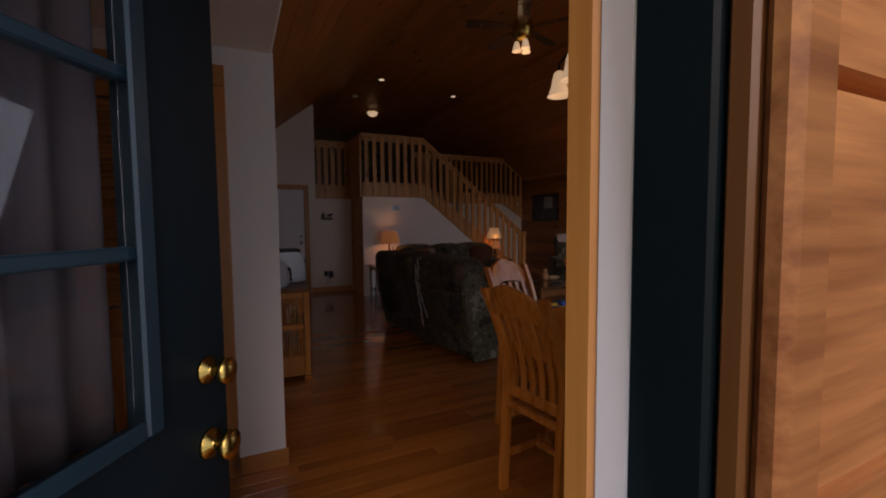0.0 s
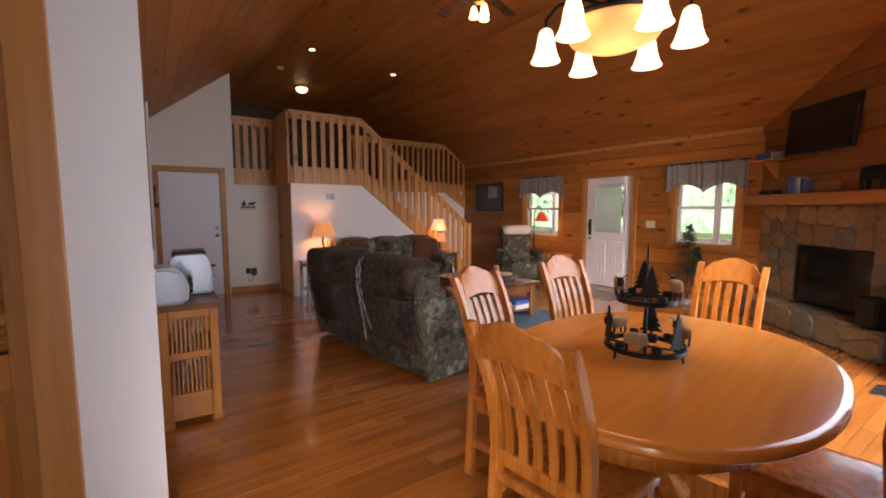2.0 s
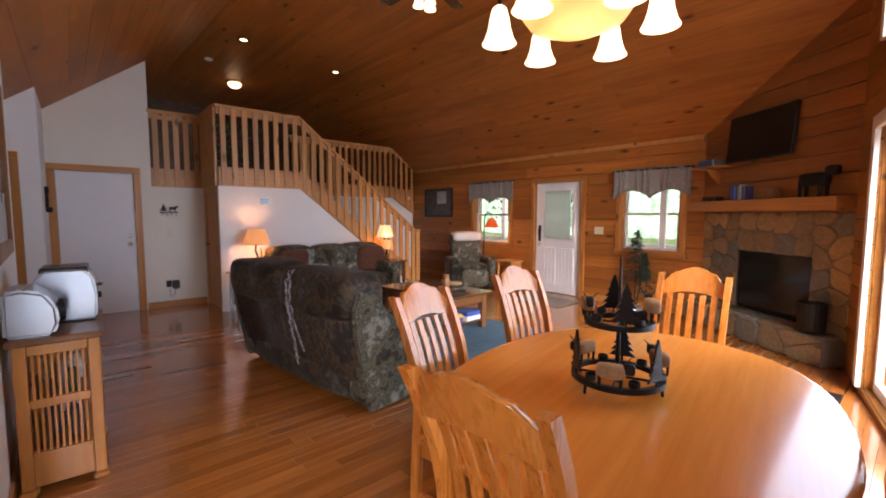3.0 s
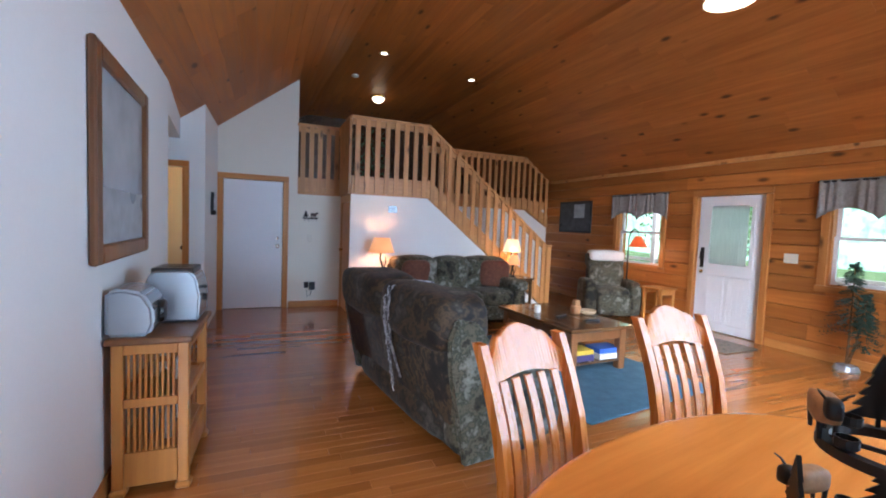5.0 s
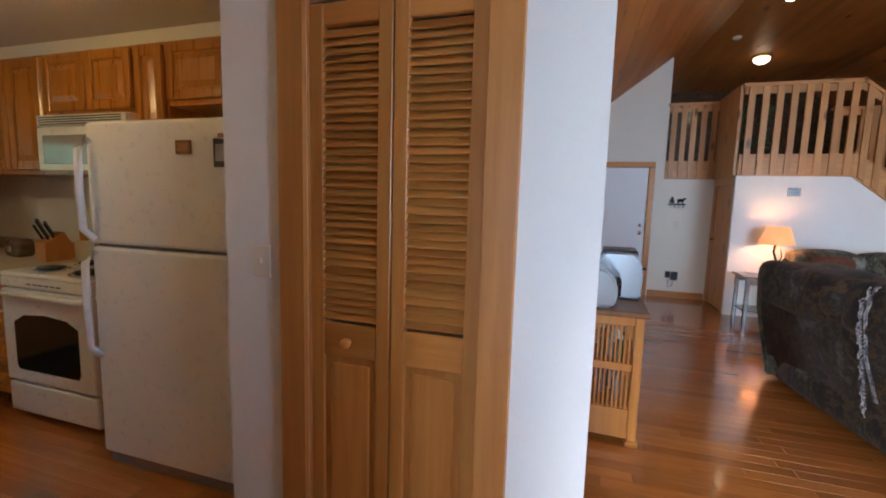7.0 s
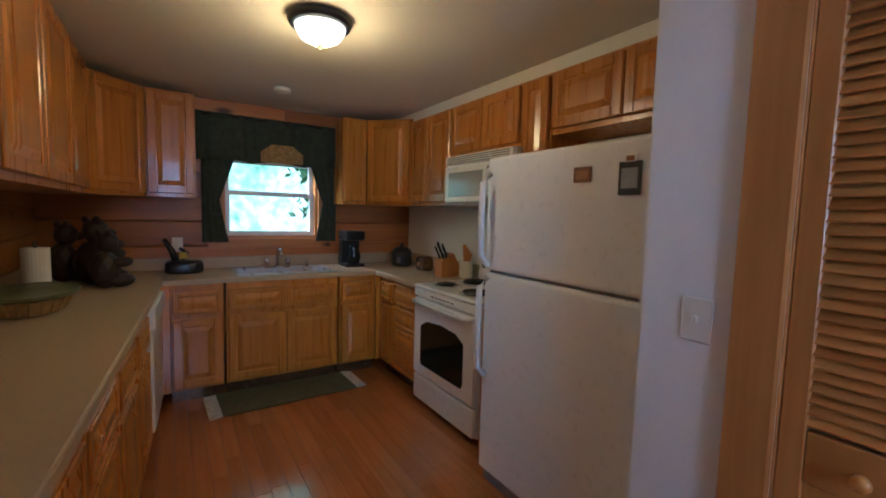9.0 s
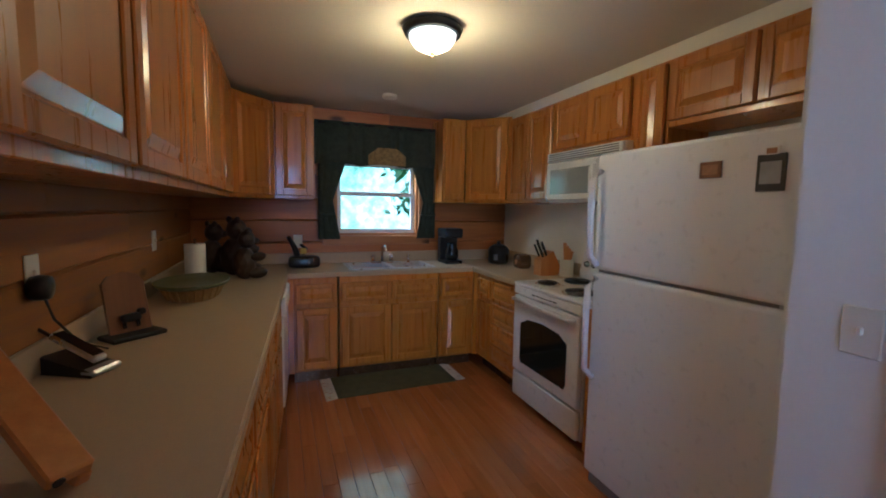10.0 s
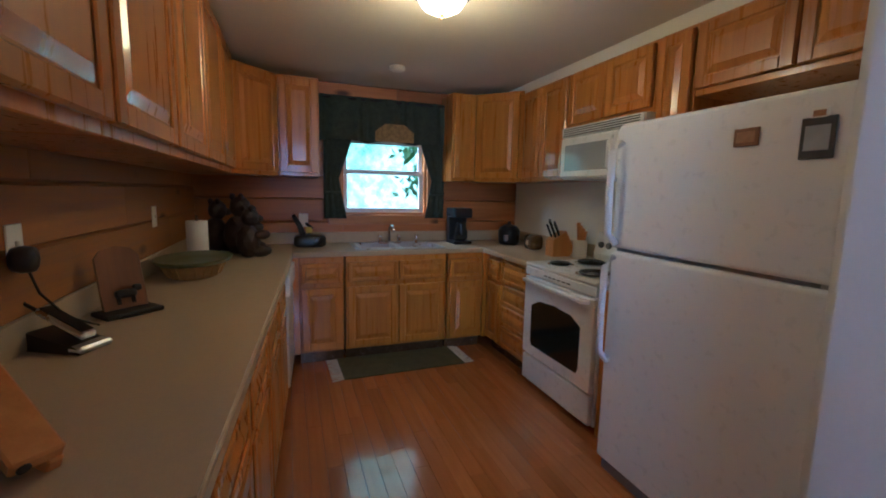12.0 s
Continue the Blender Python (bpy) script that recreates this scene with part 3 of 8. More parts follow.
def window(name, hole, place, label, meet=0.5, post=None, mat=DOOR_WHITE, mats=(TRIM, TRIM_Y), lintel=False):
    """A sash window: outer frame, meeting rail, stiles and two panes in the depth of the wall."""
    u0, u1, z0, z1 = hole
    ob = thing(name, label, "window", None, "", "structure")

    def slab(nm, a, b, c, e, d0, d1, m):
        bmx = bmesh.new()
        v = [bmx.verts.new(place(u, z, d)) for d in (d0, d1) for u, z in ((a, c), (b, c), (b, e), (a, e))]
        bmx.faces.new(v[:4][::-1])
        bmx.faces.new(v[4:])
        for k in range(4):
            bmx.faces.new((v[k], v[(k + 1) % 4], v[4 + (k + 1) % 4], v[4 + k]))
        bmesh.ops.recalc_face_normals(bmx, faces=bmx.faces[:])
        return part(nm, bmx, m, ob)
    t = 0.04
    slab("jamb", u0, u0 + 0.02, z0, z1, -0.16, 0.0, mats[0])
    slab("jamb", u1 - 0.02, u1, z0, z1, -0.16, 0.0, mats[0])
    slab("stool", u0 + 0.02, u1 - 0.02, z0, z0 + 0.02, -0.16, 0.0, mats[1])
    u0, u1, z0 = u0 + 0.02, u1 - 0.02, z0 + 0.02
    zm = z0 + (z1 - z0) * meet
    for (c, e, dd) in ((z0, zm + 0.02, -0.08), (zm - 0.02, z1, -0.115)):
        slab("stile", u0, u0 + t, c, e, dd, dd + 0.03, mat)
        slab("stile", u1 - t, u1, c, e, dd, dd + 0.03, mat)
        slab("bottom_rail", u0 + t, u1 - t, c, c + t, dd, dd + 0.03, mat)
        slab("top_rail", u0 + t, u1 - t, e - t, e, dd, dd + 0.03, mat)
        g = slab("pane", u0 + t, u1 - t, c + t, e - t, dd + 0.012, dd + 0.016, GLASS)
        g.visible_shadow = False
    if post:
        slab("mullion", post - 0.04, post + 0.04, z0, z1, -0.075, -0.03, mat)
    if lintel:
        slab("grille_bar", u0 + t, u1 - t, (zm + z1) / 2, (zm + z1) / 2 + 0.03, -0.11, -0.09, mat)
    return ob


def on_east(u, z, d):
    return (LOGX - 0.019 - d, u, z)


def in_east(u, z, d):
    return (LOGX - d, u, z)


window("window_1", WIN1, lambda u, z, d: (LOGX - d - 0.02, u, z), "white sash window looking out on green trees", 0.5)
window("window_2", WIN2, lambda u, z, d: (LOGX - d - 0.02, u, z), "white sash window looking out on the lawn and porch", 0.5, 1.38)
casing("window_casing", *WIN1, on_east, 0.085, 0.03, True)
casing("window_casing", *WIN2, on_east, 0.085, 0.03, True)
casing("door_casing", *DOOR2, on_east, 0.085, 0.03, False, "pine casing round the white front door")


def valance(name, u0, u1, z0, z1, place, mat, label, swags=2, amp=0.016, scallop=0.13):
    """A gathered valance with scalloped lower edge."""
    b = bmesh.new()
    n, rows = 84, 6
    grid = []
    for j in range(rows + 1):
        line = []
        for i in range(n + 1):
            f = i / n
            low = z0 + scallop * abs(math.sin(math.pi * swags * f)) ** 0.8
            z = z1 + (low - z1) * j / rows
            d = 0.055 + amp * (math.sin(f * 2 * math.pi * 9 + 2.2 * math.sin(f * 21)) + 0.8 * noise.noise((f * 23, j * 0.5, u0))) * (0.5 + 0.5 * j / rows)
            line.append(b.verts.new(place(u0 + (u1 - u0) * f, z, d)))
        grid.append(line)
    for j in range(rows):
        for i in range(n):
            b.faces.new((grid[j][i], grid[j][i + 1], grid[j + 1][i + 1], grid[j + 1][i])).smooth = True
    ob = thing(name, label, "valance")
    o = part("cloth", b, mat, ob)
    s = o.modifiers.new("thick", "SOLIDIFY")
    s.thickness = 0.004
    b2 = bmesh.new()
    tube(b2, [place(u0 - 0.02, z1 - 0.02, 0.05), place(u1 + 0.02, z1 - 0.02, 0.05)], 0.012, 8)
    part("rod", b2, BLACK_METAL, ob)
    return ob


valance("window_valance", 4.14, 5.34, 1.64, 2.10, on_east, GREY_VALANCE, "grey gathered cloth valance with a scalloped edge")
valance("window_valance", 0.98, 2.10, 1.66, 2.12, on_east, GREY_VALANCE, "grey gathered cloth valance with a scalloped edge")

# white front door with a curtained light
fd = thing("front_door", "closed white panelled front door with a sheer-curtained window", "door", pose(LOGX + 0.04, 3.165, 0.015), "", "structure")
hw = 0.47
bm = wall_pieces(bmesh.new(), -hw, hw, 0, 1.98, -0.022, 0.022, [(-0.29, 0.29, 1.0, 1.82)], "y")
part("leaf", bm, DOOR_WHITE, fd)
for (a, c, e) in ((-0.33, 0.12, 0.82), (0.03, 0.12, 0.82)):
    part("panel", boxes(((-0.034, a, c), (-0.0225, a + 0.30, e)), bevel=0.008), DOOR_WHITE, fd)
for k in range(9):
    part("bead", boxes(((-0.040, -0.32 + k * 0.073, 0.16), (-0.0345, -0.312 + k * 0.073, 0.78)), bevel=0.002), DOOR_WHITE, fd)
g = part("pane", boxes(((-0.003, -0.29, 1.0), (0.003, 0.29, 1.82)), bevel=0), GLASS, fd)
g.visible_shadow = False
lf = part("light_frame", wall_pieces(bmesh.new(), -0.33, 0.33, 0.96, 1.86, -0.034, -0.0225, [(-0.285, 0.285, 1.005, 1.815)], "y"), DOOR_WHITE, fd)
b = bmesh.new()
rows = []
for z in (0.99, 1.4, 1.84):
    rows.append([b.verts.new((-0.046 + 0.006 * math.sin(i * 1.9), -0.26 + 0.52 * i / 48, z)) for i in range(49)])
for a, c in zip(rows, rows[1:]):
    for i in range(48):
        b.faces.new((a[i], a[i + 1], c[i + 1], c[i])).smooth = True
cur = part("curtain", b, SHEER, fd, "white sheer door curtain")
s = cur.modifiers.new("thick", "SOLIDIFY")
s.thickness = 0.003
for z in (1.27, 1.54):
    part("muntin", boxes(((-0.030, -0.285, z - 0.01), (-0.012, 0.285, z + 0.01)), bevel=0.003), DOOR_WHITE, fd)
for u in (-0.095, 0.095):
    part("muntin", boxes(((-0.030, u - 0.01, 1.005), (-0.012, u + 0.01, 1.815)), bevel=0.003), DOOR_WHITE, fd)
b = bmesh.new()
box(b, (-0.032, 0.36, 0.92), (-0.0225, 0.42, 1.22), 0.006)
tube(b, [(-0.03, 0.39, 1.17), (-0.07, 0.39, 1.15), (-0.075, 0.39, 1.06), (-0.03, 0.39, 1.02)], 0.009, 8)
part("door_handle", b, BLACK_METAL, fd, "dark iron grip handle")
b = bmesh.new()
lathe(b, [(0.024, 0), (0.026, 0.02), (0.015, 0.03)], 16)
bmesh.ops.rotate(b, verts=b.verts[:], matrix=Matrix.Rotation(radians(-90), 3, "Y"))
bmesh.ops.translate(b, verts=b.verts[:], vec=(-0.022, 0.39, 0.86))
part("deadbolt", b, BRASS, fd)
solid("door_mat", boxes(((6.35, 2.45, 0.004), (6.98, 3.45, 0.016)), bevel=0.006), MAT_RUG, "flat patterned grey door mat on the oak floor", "mat")


def switch_plate(name, m, mat, label, n=1):
    ob = thing(name, label, "light switch", m)
    part("plate", boxes(((-0.04 * n, -0.006, -0.06), (0.04 * n, 0, 0.06)), bevel=0.004), mat, ob)
    for k in range(n):
        part("toggle", boxes(((-0.006 + 0.046 * (k - (n - 1) / 2), -0.016, -0.008), (0.006 + 0.046 * (k - (n - 1) / 2), -0.005, 0.012)), bevel=0.003), mat, ob)
    return ob


switch_plate("light_switch", pose(LOGX - 0.019, 2.36, 1.17, 0, 0, 90 + 180), CREAM_PLATE, "almond double light switch plate on the log wall", 2)

# end wall with the white hall door, white wall below the loft
HALLD = (0.655, 1.50, 0.0, 2.005)
bm = wall_pieces(bmesh.new(), 0.40, 1.716, 0.0, 2.6, DOORY, DOORY + 0.12, [HALLD], "x")
prism(bm, [(0.40, 2.6), (1.716, 2.6), (1.716, slope_left(1.716, DOORY) + 0.03), (0.40, slope_left(0.40, DOORY) + 0.03)], DOORY, DOORY + 0.12, "y")
structure("wall_hall_end", bm, CREAM_WALL, "cream painted end wall with a white door", "wall")
structure("wall_under_landing", boxes(((1.716, DOORY, 0), (2.40, DOORY + 0.12, 1.84)), bevel=0), CREAM_WALL, "white painted wall below the loft rail", "wall")
structure("baseboard_hall", boxes(((1.60, DOORY - 0.015, 0), (2.39, DOORY - 0.001, 0.10))), TRIM_H, "pine baseboard", "baseboard")


def on_hall(u, z, d):
    return (u, DOORY - 0.001 - d, z)


casing("door_casing", *HALLD, on_hall, 0.085, 0.022, False, "pine casing round the white hall door", (TRIM, TRIM_H))
hd = thing("hall_door", "closed flat white interior door in a pine casing", "door", pose(1.0775, DOORY + 0.035, 0.008), "", "structure")
part("leaf", boxes(((-0.417, -0.02, 0), (0.417, 0.02, 1.99)), bevel=0.003), DOOR_WHITE, hd)
for z, r in ((0.98, 0.03), (1.10, 0.024)):
    b = bmesh.new()
    lathe(b, [(r * 1.1, 0), (r * 1.1, 0.008), (r * 0.5, 0.012), (r * 0.5, 0.03), (r, 0.04), (r * 0.9, 0.058), (r * 0.3, 0.062)], 18)
    bmesh.ops.rotate(b, verts=b.verts[:], matrix=Matrix.Rotation(radians(90), 3, "X"))
    bmesh.ops.translate(b, verts=b.verts[:], vec=(0.345, -0.02, z))
    part("door_knob" if z < 1 else "deadbolt", smooth(b), CHROME, hd)

# picture wall, alcove and return wall
WX = [(0.525, 0.35), (0.44, 3.55)]


def pic_x(y):
    return WX[0][0] + (WX[1][0] - WX[0][0]) * (y - 0.35) / 3.2


bm = bmesh.new()
prism(bm, [(pic_x(0.45), 0.45), (pic_x(3.55), 3.55), (pic_x(3.55) - 0.12, 3.55), (pic_x(0.45) - 0.12, 0.45)], 0, 2.70, "z")
prism(bm, [(pic_x(3.55), 3.55), (0.325, 4.90), (0.205, 4.90), (pic_x(3.55) - 0.12, 3.55)], 2.30, 2.68, "z")
structure("wall_pictures", bm, WHITE_WALL, "white painted wall beside the dining room", "wall")
bm = bmesh.new()
prism(bm, [(pic_x(0.47) + 0.016, 0.47), (pic_x(3.55) + 0.016, 3.55), (pic_x(3.55) + 0.001, 3.55), (pic_x(0.47) + 0.001, 0.47)], 0, 0.10, "z")
structure("baseboard_pictures", bm, TRIM_Y, "pine baseboard", "baseboard")
BATH = (-0.40, 0.345, 0.0, 1.98)
bm = wall_pieces(bmesh.new(), -0.85, 0.575, 0.0, 2.45, 4.90, 5.02, [BATH], "x")
prism(bm, [(-0.85, 2.45), (0.575, 2.45), (0.575, slope_left(0.575, 4.9) + 0.02), (0.2, slope_left(0.2, 4.9) + 0.02), (-0.85, 2.47)], 4.90, 5.02, "y")
box(bm, (0.455, 5.02, 0), (0.575, 6.40, 2.8))
structure("wall_alcove", bm, WHITE_WALL, "white painted wall with a doorway", "wall")
casing("door_casing", *BATH, lambda u, z, d: (u, 4.899 - d, z), 0.07, 0.02, False, "pine casing round the open doorway", (TRIM, TRIM_H))
structure("wall_alcove_back", boxes(((-0.97, 3.4, 0), (-0.85, 7.2, 2.6)), ((-0.85, 3.43, 0), (0.28, 3.55, 2.6)), ((-0.85, 7.08, 0), (0.4, 7.2, 2.6)), bevel=0), CREAM_WALL, "cream painted walls of the side hall", "wall")
structure("ceiling_alcove", boxes(((-0.97, 3.4, 2.46), (0.20, 7.2, 2.52)), bevel=0), PINE_CEIL, "pine ceiling of the side hall", "ceiling")
lamp("side_room_light", "POINT", pose(-0.2, 5.9, 2.1), 4.32, (1.0, 0.66, 0.28), radius=0.08)
bd = thing("side_room_door", "honey coloured wooden door standing open", "door", pose(0.36, 5.05, 0.01, 0, 0, 96))
part("leaf", boxes(((0, -0.02, 0), (0.72, 0.02, 1.95))), CAB, bd)
b = bmesh.new()
lathe(b, [(0.012, 0), (0.012, 0.03), (0.028, 0.045), (0.026, 0.06), (0.01, 0.066)], 16)
bmesh.ops.rotate(b, verts=b.verts[:], matrix=Matrix.Rotation(radians(-90), 3, "X"))
bmesh.ops.translate(b, verts=b.verts[:], vec=(0.66, 0.02, 0.98))
part("door_knob", smooth(b), BLACK_METAL, bd)

# framed print, switch
PZ0, PZ1, PY0, PY1 = 1.18, 2.19, 1.48, 2.54
ang = math.degrees(math.atan2(WX[1][0] - WX[0][0], 3.2))
fr = thing("framed_picture", "large glazed print in a dark reddish wooden frame", "picture", pose(pic_x(PY0) + 0.004, PY0, 0, 0, 0, -ang) )
L = PY1 - PY0
for nm, lo, hi in (("frame_side", (0, 0, PZ0), (0.035, 0.09, PZ1)), ("frame_side", (0, L - 0.09, PZ0), (0.035, L, PZ1)),
                   ("frame_rail", (0, 0.09, PZ0), (0.035, L - 0.09, PZ0 + 0.09)), ("frame_rail", (0, 0.09, PZ1 - 0.09), (0.035, L - 0.09, PZ1))):
    part(nm, boxes((lo, hi), bevel=0.01), FRAME_WOOD, fr)
part("print", boxes(((0.004, 0.09, PZ0 + 0.09), (0.014, L - 0.09, PZ1 - 0.09)), bevel=0), PICTURE_GLASS, fr, "pale landscape print behind glass")
part("print_shore", boxes(((0.0145, 0.09, PZ0 + 0.09), (0.0155, L - 0.09, PZ0 + 0.36)), bevel=0), PALE_PRINT, fr)
sp = switch_plate("light_switch", pose(pic_x(0.70), 0.70, 1.15, 0, 0, 90 - ang), CREAM_PLATE, "almond light switch plate on the white wall", 1)

# closet block: front wall with the bifold opening
CY, CO = 0.35, (-0.433, 0.185, 0.0, 2.06)
bm = wall_pieces(bmesh.new(), -0.785, 0.525, 0.0, 2.27, CY, CY + 0.10, [CO], "x")
structure("wall_closet", bm, WHITE_WALL, "white painted closet front wall", "wall")
structure("wall_closet_side", boxes(((-0.86, 0.46, 0), (-0.76, 1.5, 2.42)), ((-0.76, 1.3, 0), (0.37, 1.4, 2.42)), bevel=0), WHITE_WALL, "white painted closet side wall", "wall")
casing("closet_casing", *CO, lambda u, z, d: (u, CY - 0.001 - d, z), 0.105, 0.02, False, "knotty pine casing round the closet doors", (TRIM, TRIM_H))
structure("baseboard_closet", boxes(((0.291, CY - 0.015, 0), (0.54, CY - 0.001, 0.10))), TRIM_H, "pine baseboard", "baseboard")
structure("closet_jamb", boxes(((CO[0] - 0.001, CY + 0.001, 0.0), (CO[0] + 0.003, CY + 0.098, 2.06)), ((CO[1] - 0.003, CY + 0.001, 0.0), (CO[1] + 0.001, CY + 0.098, 2.06)), bevel=0), TRIM, "pine jamb lining of the closet opening", "jamb")
structure("closet_track", boxes(((CO[0], CY + 0.01, 2.035), (CO[1], CY + 0.05, 2.058))), STEEL, "metal track of the folding doors", "track")
switch_plate("light_switch", pose(-0.625, CY, 1.165), CREAM_PLATE, "light switch plate on the white wall", 1)


def bifold(m, knob):
    ob = thing("bifold_door", "louvred pine bifold closet door, closed", "closet door", m, "louvred closet doors")
    w, h = 0.303, 2.02
    for x in (0, w - 0.05):
        part("stile", boxes(((x, 0, 0), (x + 0.05, 0.03, h)), bevel=0.003), LOUVRE_V, ob)
    for a, c in ((0, 0.13), (0.83, 0.95), (h - 0.07, h)):
        part("rail", boxes(((0.05, 0.002, a), (w - 0.05, 0.028, c)), bevel=0.003), LOUVRE, ob)
    b = bmesh.new()
    prism(b, [(0.05, 0.13), (w - 0.05, 0.13), (w - 0.05, 0.83), (0.05, 0.83)], 0.014, 0.02, "y")
    part("panel_field", b, LOUVRE_V, ob)
    part("raised_panel", boxes(((0.075, 0.004, 0.155), (w - 0.075, 0.0138, 0.805)), bevel=0.009), LOUVRE_V, ob)
    bmx = bmesh.new()
    box(bmx, (0.047, -0.021, -0.0035), (w - 0.047, 0.021, 0.0035), 0.002)
    me = mesh_of("louvre_slat", bmx, LOUVRE)
    n = 36
    for i in range(n):
        shared("louvre_slat", me, ob, pose(0, 0.0155, 0.965 + (h - 0.07 - 0.975) * (i + 0.5) / n, -50 + 100, 0, 0))
    if knob:
        b = bmesh.new()
        lathe(b, [(0.009, 0), (0.009, 0.014), (0.018, 0.022), (0.017, 0.032), (0.006, 0.036)], 16)
        bmesh.ops.rotate(b, verts=b.verts[:], matrix=Matrix.Rotation(radians(90), 3, "X"))
        bmesh.ops.translate(b, verts=b.verts[:], vec=(w / 2, 0, 0.89))
        part("knob", smooth(b), LOUVRE_V, ob)
    return ob


bifold(pose(CO[0] + 0.004, CY + 0.012, 0.012), True)
bifold(pose(CO[0] + 0.312, CY + 0.012, 0.012), False)

# entry wall, kitchen walls
EN = (-0.24, 0.79, 0.0, 2.06)
EOUT = ENTRY - 0.245
bm = wall_pieces(bmesh.new(), -4.4, 2.2, -0.1, 2.6, EOUT, ENTRY, [EN], "x")
prism(bm, [(-0.3, 2.6), (2.2, 2.6), (2.2, slope_left(2.2, -1.7) + 0.1), (0.3, 2.62)], EOUT, ENTRY, "y")
wall_s = structure("wall_entry", bm, PINE_WALL_X, "pine clad outer wall with the entry door", "wall")
boards_on_wall(wall_s, -4.2, -0.36, 0.0, 2.40, lambda u, z, d: (u, ENTRY + d, z), PINE_WALL_X, [], 0.2, 2.4, 0.018, 5)
boards_on_wall(wall_s, 0.93, 2.2, 0.0, 3.4, lambda u, z, d: (u, ENTRY + d, z), PINE_WALL_X, [], 0.2, 2.4, 0.018, 6)
boards_on_wall(wall_s, 0.736, 2.2, -0.30, 2.9, lambda u, z, d: (u, EOUT - d * 1.2, z), SIDING, [], 0.345, 2.6, 0.03, 8)
boards_on_wall(wall_s, -2.6, -0.38, -0.1, 2.9, lambda u, z, d: (u, EOUT - d * 1.2, z), SIDING, [], 0.29, 2.6, 0.03, 9)
jm = thing("entry_door_frame", "entry door frame with a pine inner casing and dark green outer stop", "door frame", None, "", "structure")


def frame_piece(nm, side, reach, w, y0, y1, mat, z1=2.05, bevel=0.003):
    """A post of the door frame: reach is how far it stands into the opening, w how far it runs back into the wall."""
    x0, x1 = (EN[1] - reach, EN[1] + w) if side > 0 else (EN[0] - w, EN[0] + reach)
    part(nm, boxes(((x0, y0, 0), (x1, y1, z1)), bevel=bevel), mat, jm)


for sd_, deep in ((1, 0.125), (-1, 0.055)):
    frame_piece("inner_casing", sd_, -0.03 if sd_ > 0 else -0.01, 0.135 if sd_ > 0 else 0.115, ENTRY + 0.001, ENTRY + 0.022, TRIM, 2.16)
    frame_piece("inner_jamb", sd_, deep, -0.001, -1.796, -1.748, TRIM, 2.05, 0.006)
    frame_piece("white_jamb", sd_, deep - 0.003, -0.001, -1.842, -1.797, DOOR_WHITE)
    frame_piece("dark_jamb", sd_, deep + 0.001, -0.001, EOUT + 0.002, -1.843, DOOR_GREEN, 2.05, 0.004)
    # the outer casing's side edge, its shade put in as darker wood
    frame_piece("brick_mould", sd_, deep - 0.005, -0.06 if sd_ > 0 else 0.012, EOUT - 0.024, EOUT - 0.001, FRAME_WOOD, 2.15, 0.004)
    frame_piece("outer_casing", sd_, deep - 0.007, -0.062 if sd_ > 0 else 0.13, EOUT - 0.052, EOUT - 0.025, SIDING, 2.3, 0.008)
part("head_jamb", boxes(((EN[0] + 0.06, EOUT + 0.002, 2.045), (EN[1] - 0.13, -1.75, 2.058))), DOOR_GREEN, jm)
part("head_casing", boxes(((EN[0] - 0.105, ENTRY + 0.001, 2.16), (EN[1] + 0.17, ENTRY + 0.022, 2.25))), TRIM_H, jm)
# a lantern bracket beside the door, outside
ol = thing("porch_lantern", "grey metal porch lantern on the log siding", "lantern", pose(1.0, EOUT - 0.042, 1.62))
part("plate", boxes(((-0.05, -0.02, -0.14), (0.05, 0.0, 0.14)), bevel=0.006), GREY_PLASTIC, ol)
b = bmesh.new()
tube(b, [(0, -0.02, 0.05), (0, -0.09, 0.12), (0, -0.16, 0.10), (0, -0.17, 0.02)], 0.008, 8)
part("arm", b, BLACK_METAL, ol)
b = bmesh.new()
lathe(b, [(0.02, 0.03), (0.06, 0.0), (0.055, -0.14), (0.03, -0.16)], 12, (0, -0.17, 0))
part("lantern_body", b, GREY_PLASTIC, ol)

# open entry door with divided light and curtain
ed = thing("entry_door", "dark green entry door standing open with a curtained divided window", "door", pose(-0.20, -1.79, 0.015, 0, 0, 59))
W_, H_ = 0.90, 2.02
bm = wall_pieces(bmesh.new(), 0, W_, 0, H_, -0.022, 0.022, [(0.12, W_ - 0.23, 0.98, 1.93)], "x")
part("leaf", bm, DOOR_GREEN, ed)
for (u0, u1, z0, z1) in ((0.10, 0.135, 0.965, 1.945), (W_ - 0.245, W_ - 0.205, 0.965, 1.945)):
    part("light_stile", boxes(((u0, -0.034, z0), (u1, -0.0225, z1)), bevel=0.005), DOOR_BLUE, ed)
for (z0, z1) in ((0.965, 1.0), (1.91, 1.945)):
    part("light_rail", boxes(((0.135, -0.034, z0), (W_ - 0.245, -0.0225, z1)), bevel=0.005), DOOR_BLUE, ed)
part("muntin", boxes(((0.385, -0.018, 0.98), (0.41, 0.012, 1.93)), bevel=0.004), DOOR_BLUE, ed)
for z in (1.285, 1.595):
    part("muntin", boxes(((0.12, -0.0185, z), (W_ - 0.23, 0.0125, z + 0.025)), bevel=0.004), DOOR_BLUE, ed)
g = part("pane", boxes(((0.12, 0.004, 0.98), (W_ - 0.23, 0.008, 1.93)), bevel=0), GLASS, ed)
g.visible_shadow = False
b = bmesh.new()
rows = []
for z in (0.96, 1.4, 1.95):
    rows.append([b.verts.new((0.11 + 0.57 * i / 60, 0.05 + 0.014 * math.sin(i * 0.75 + 0.5 * math.sin(i * 0.31)), z)) for i in range(61)])
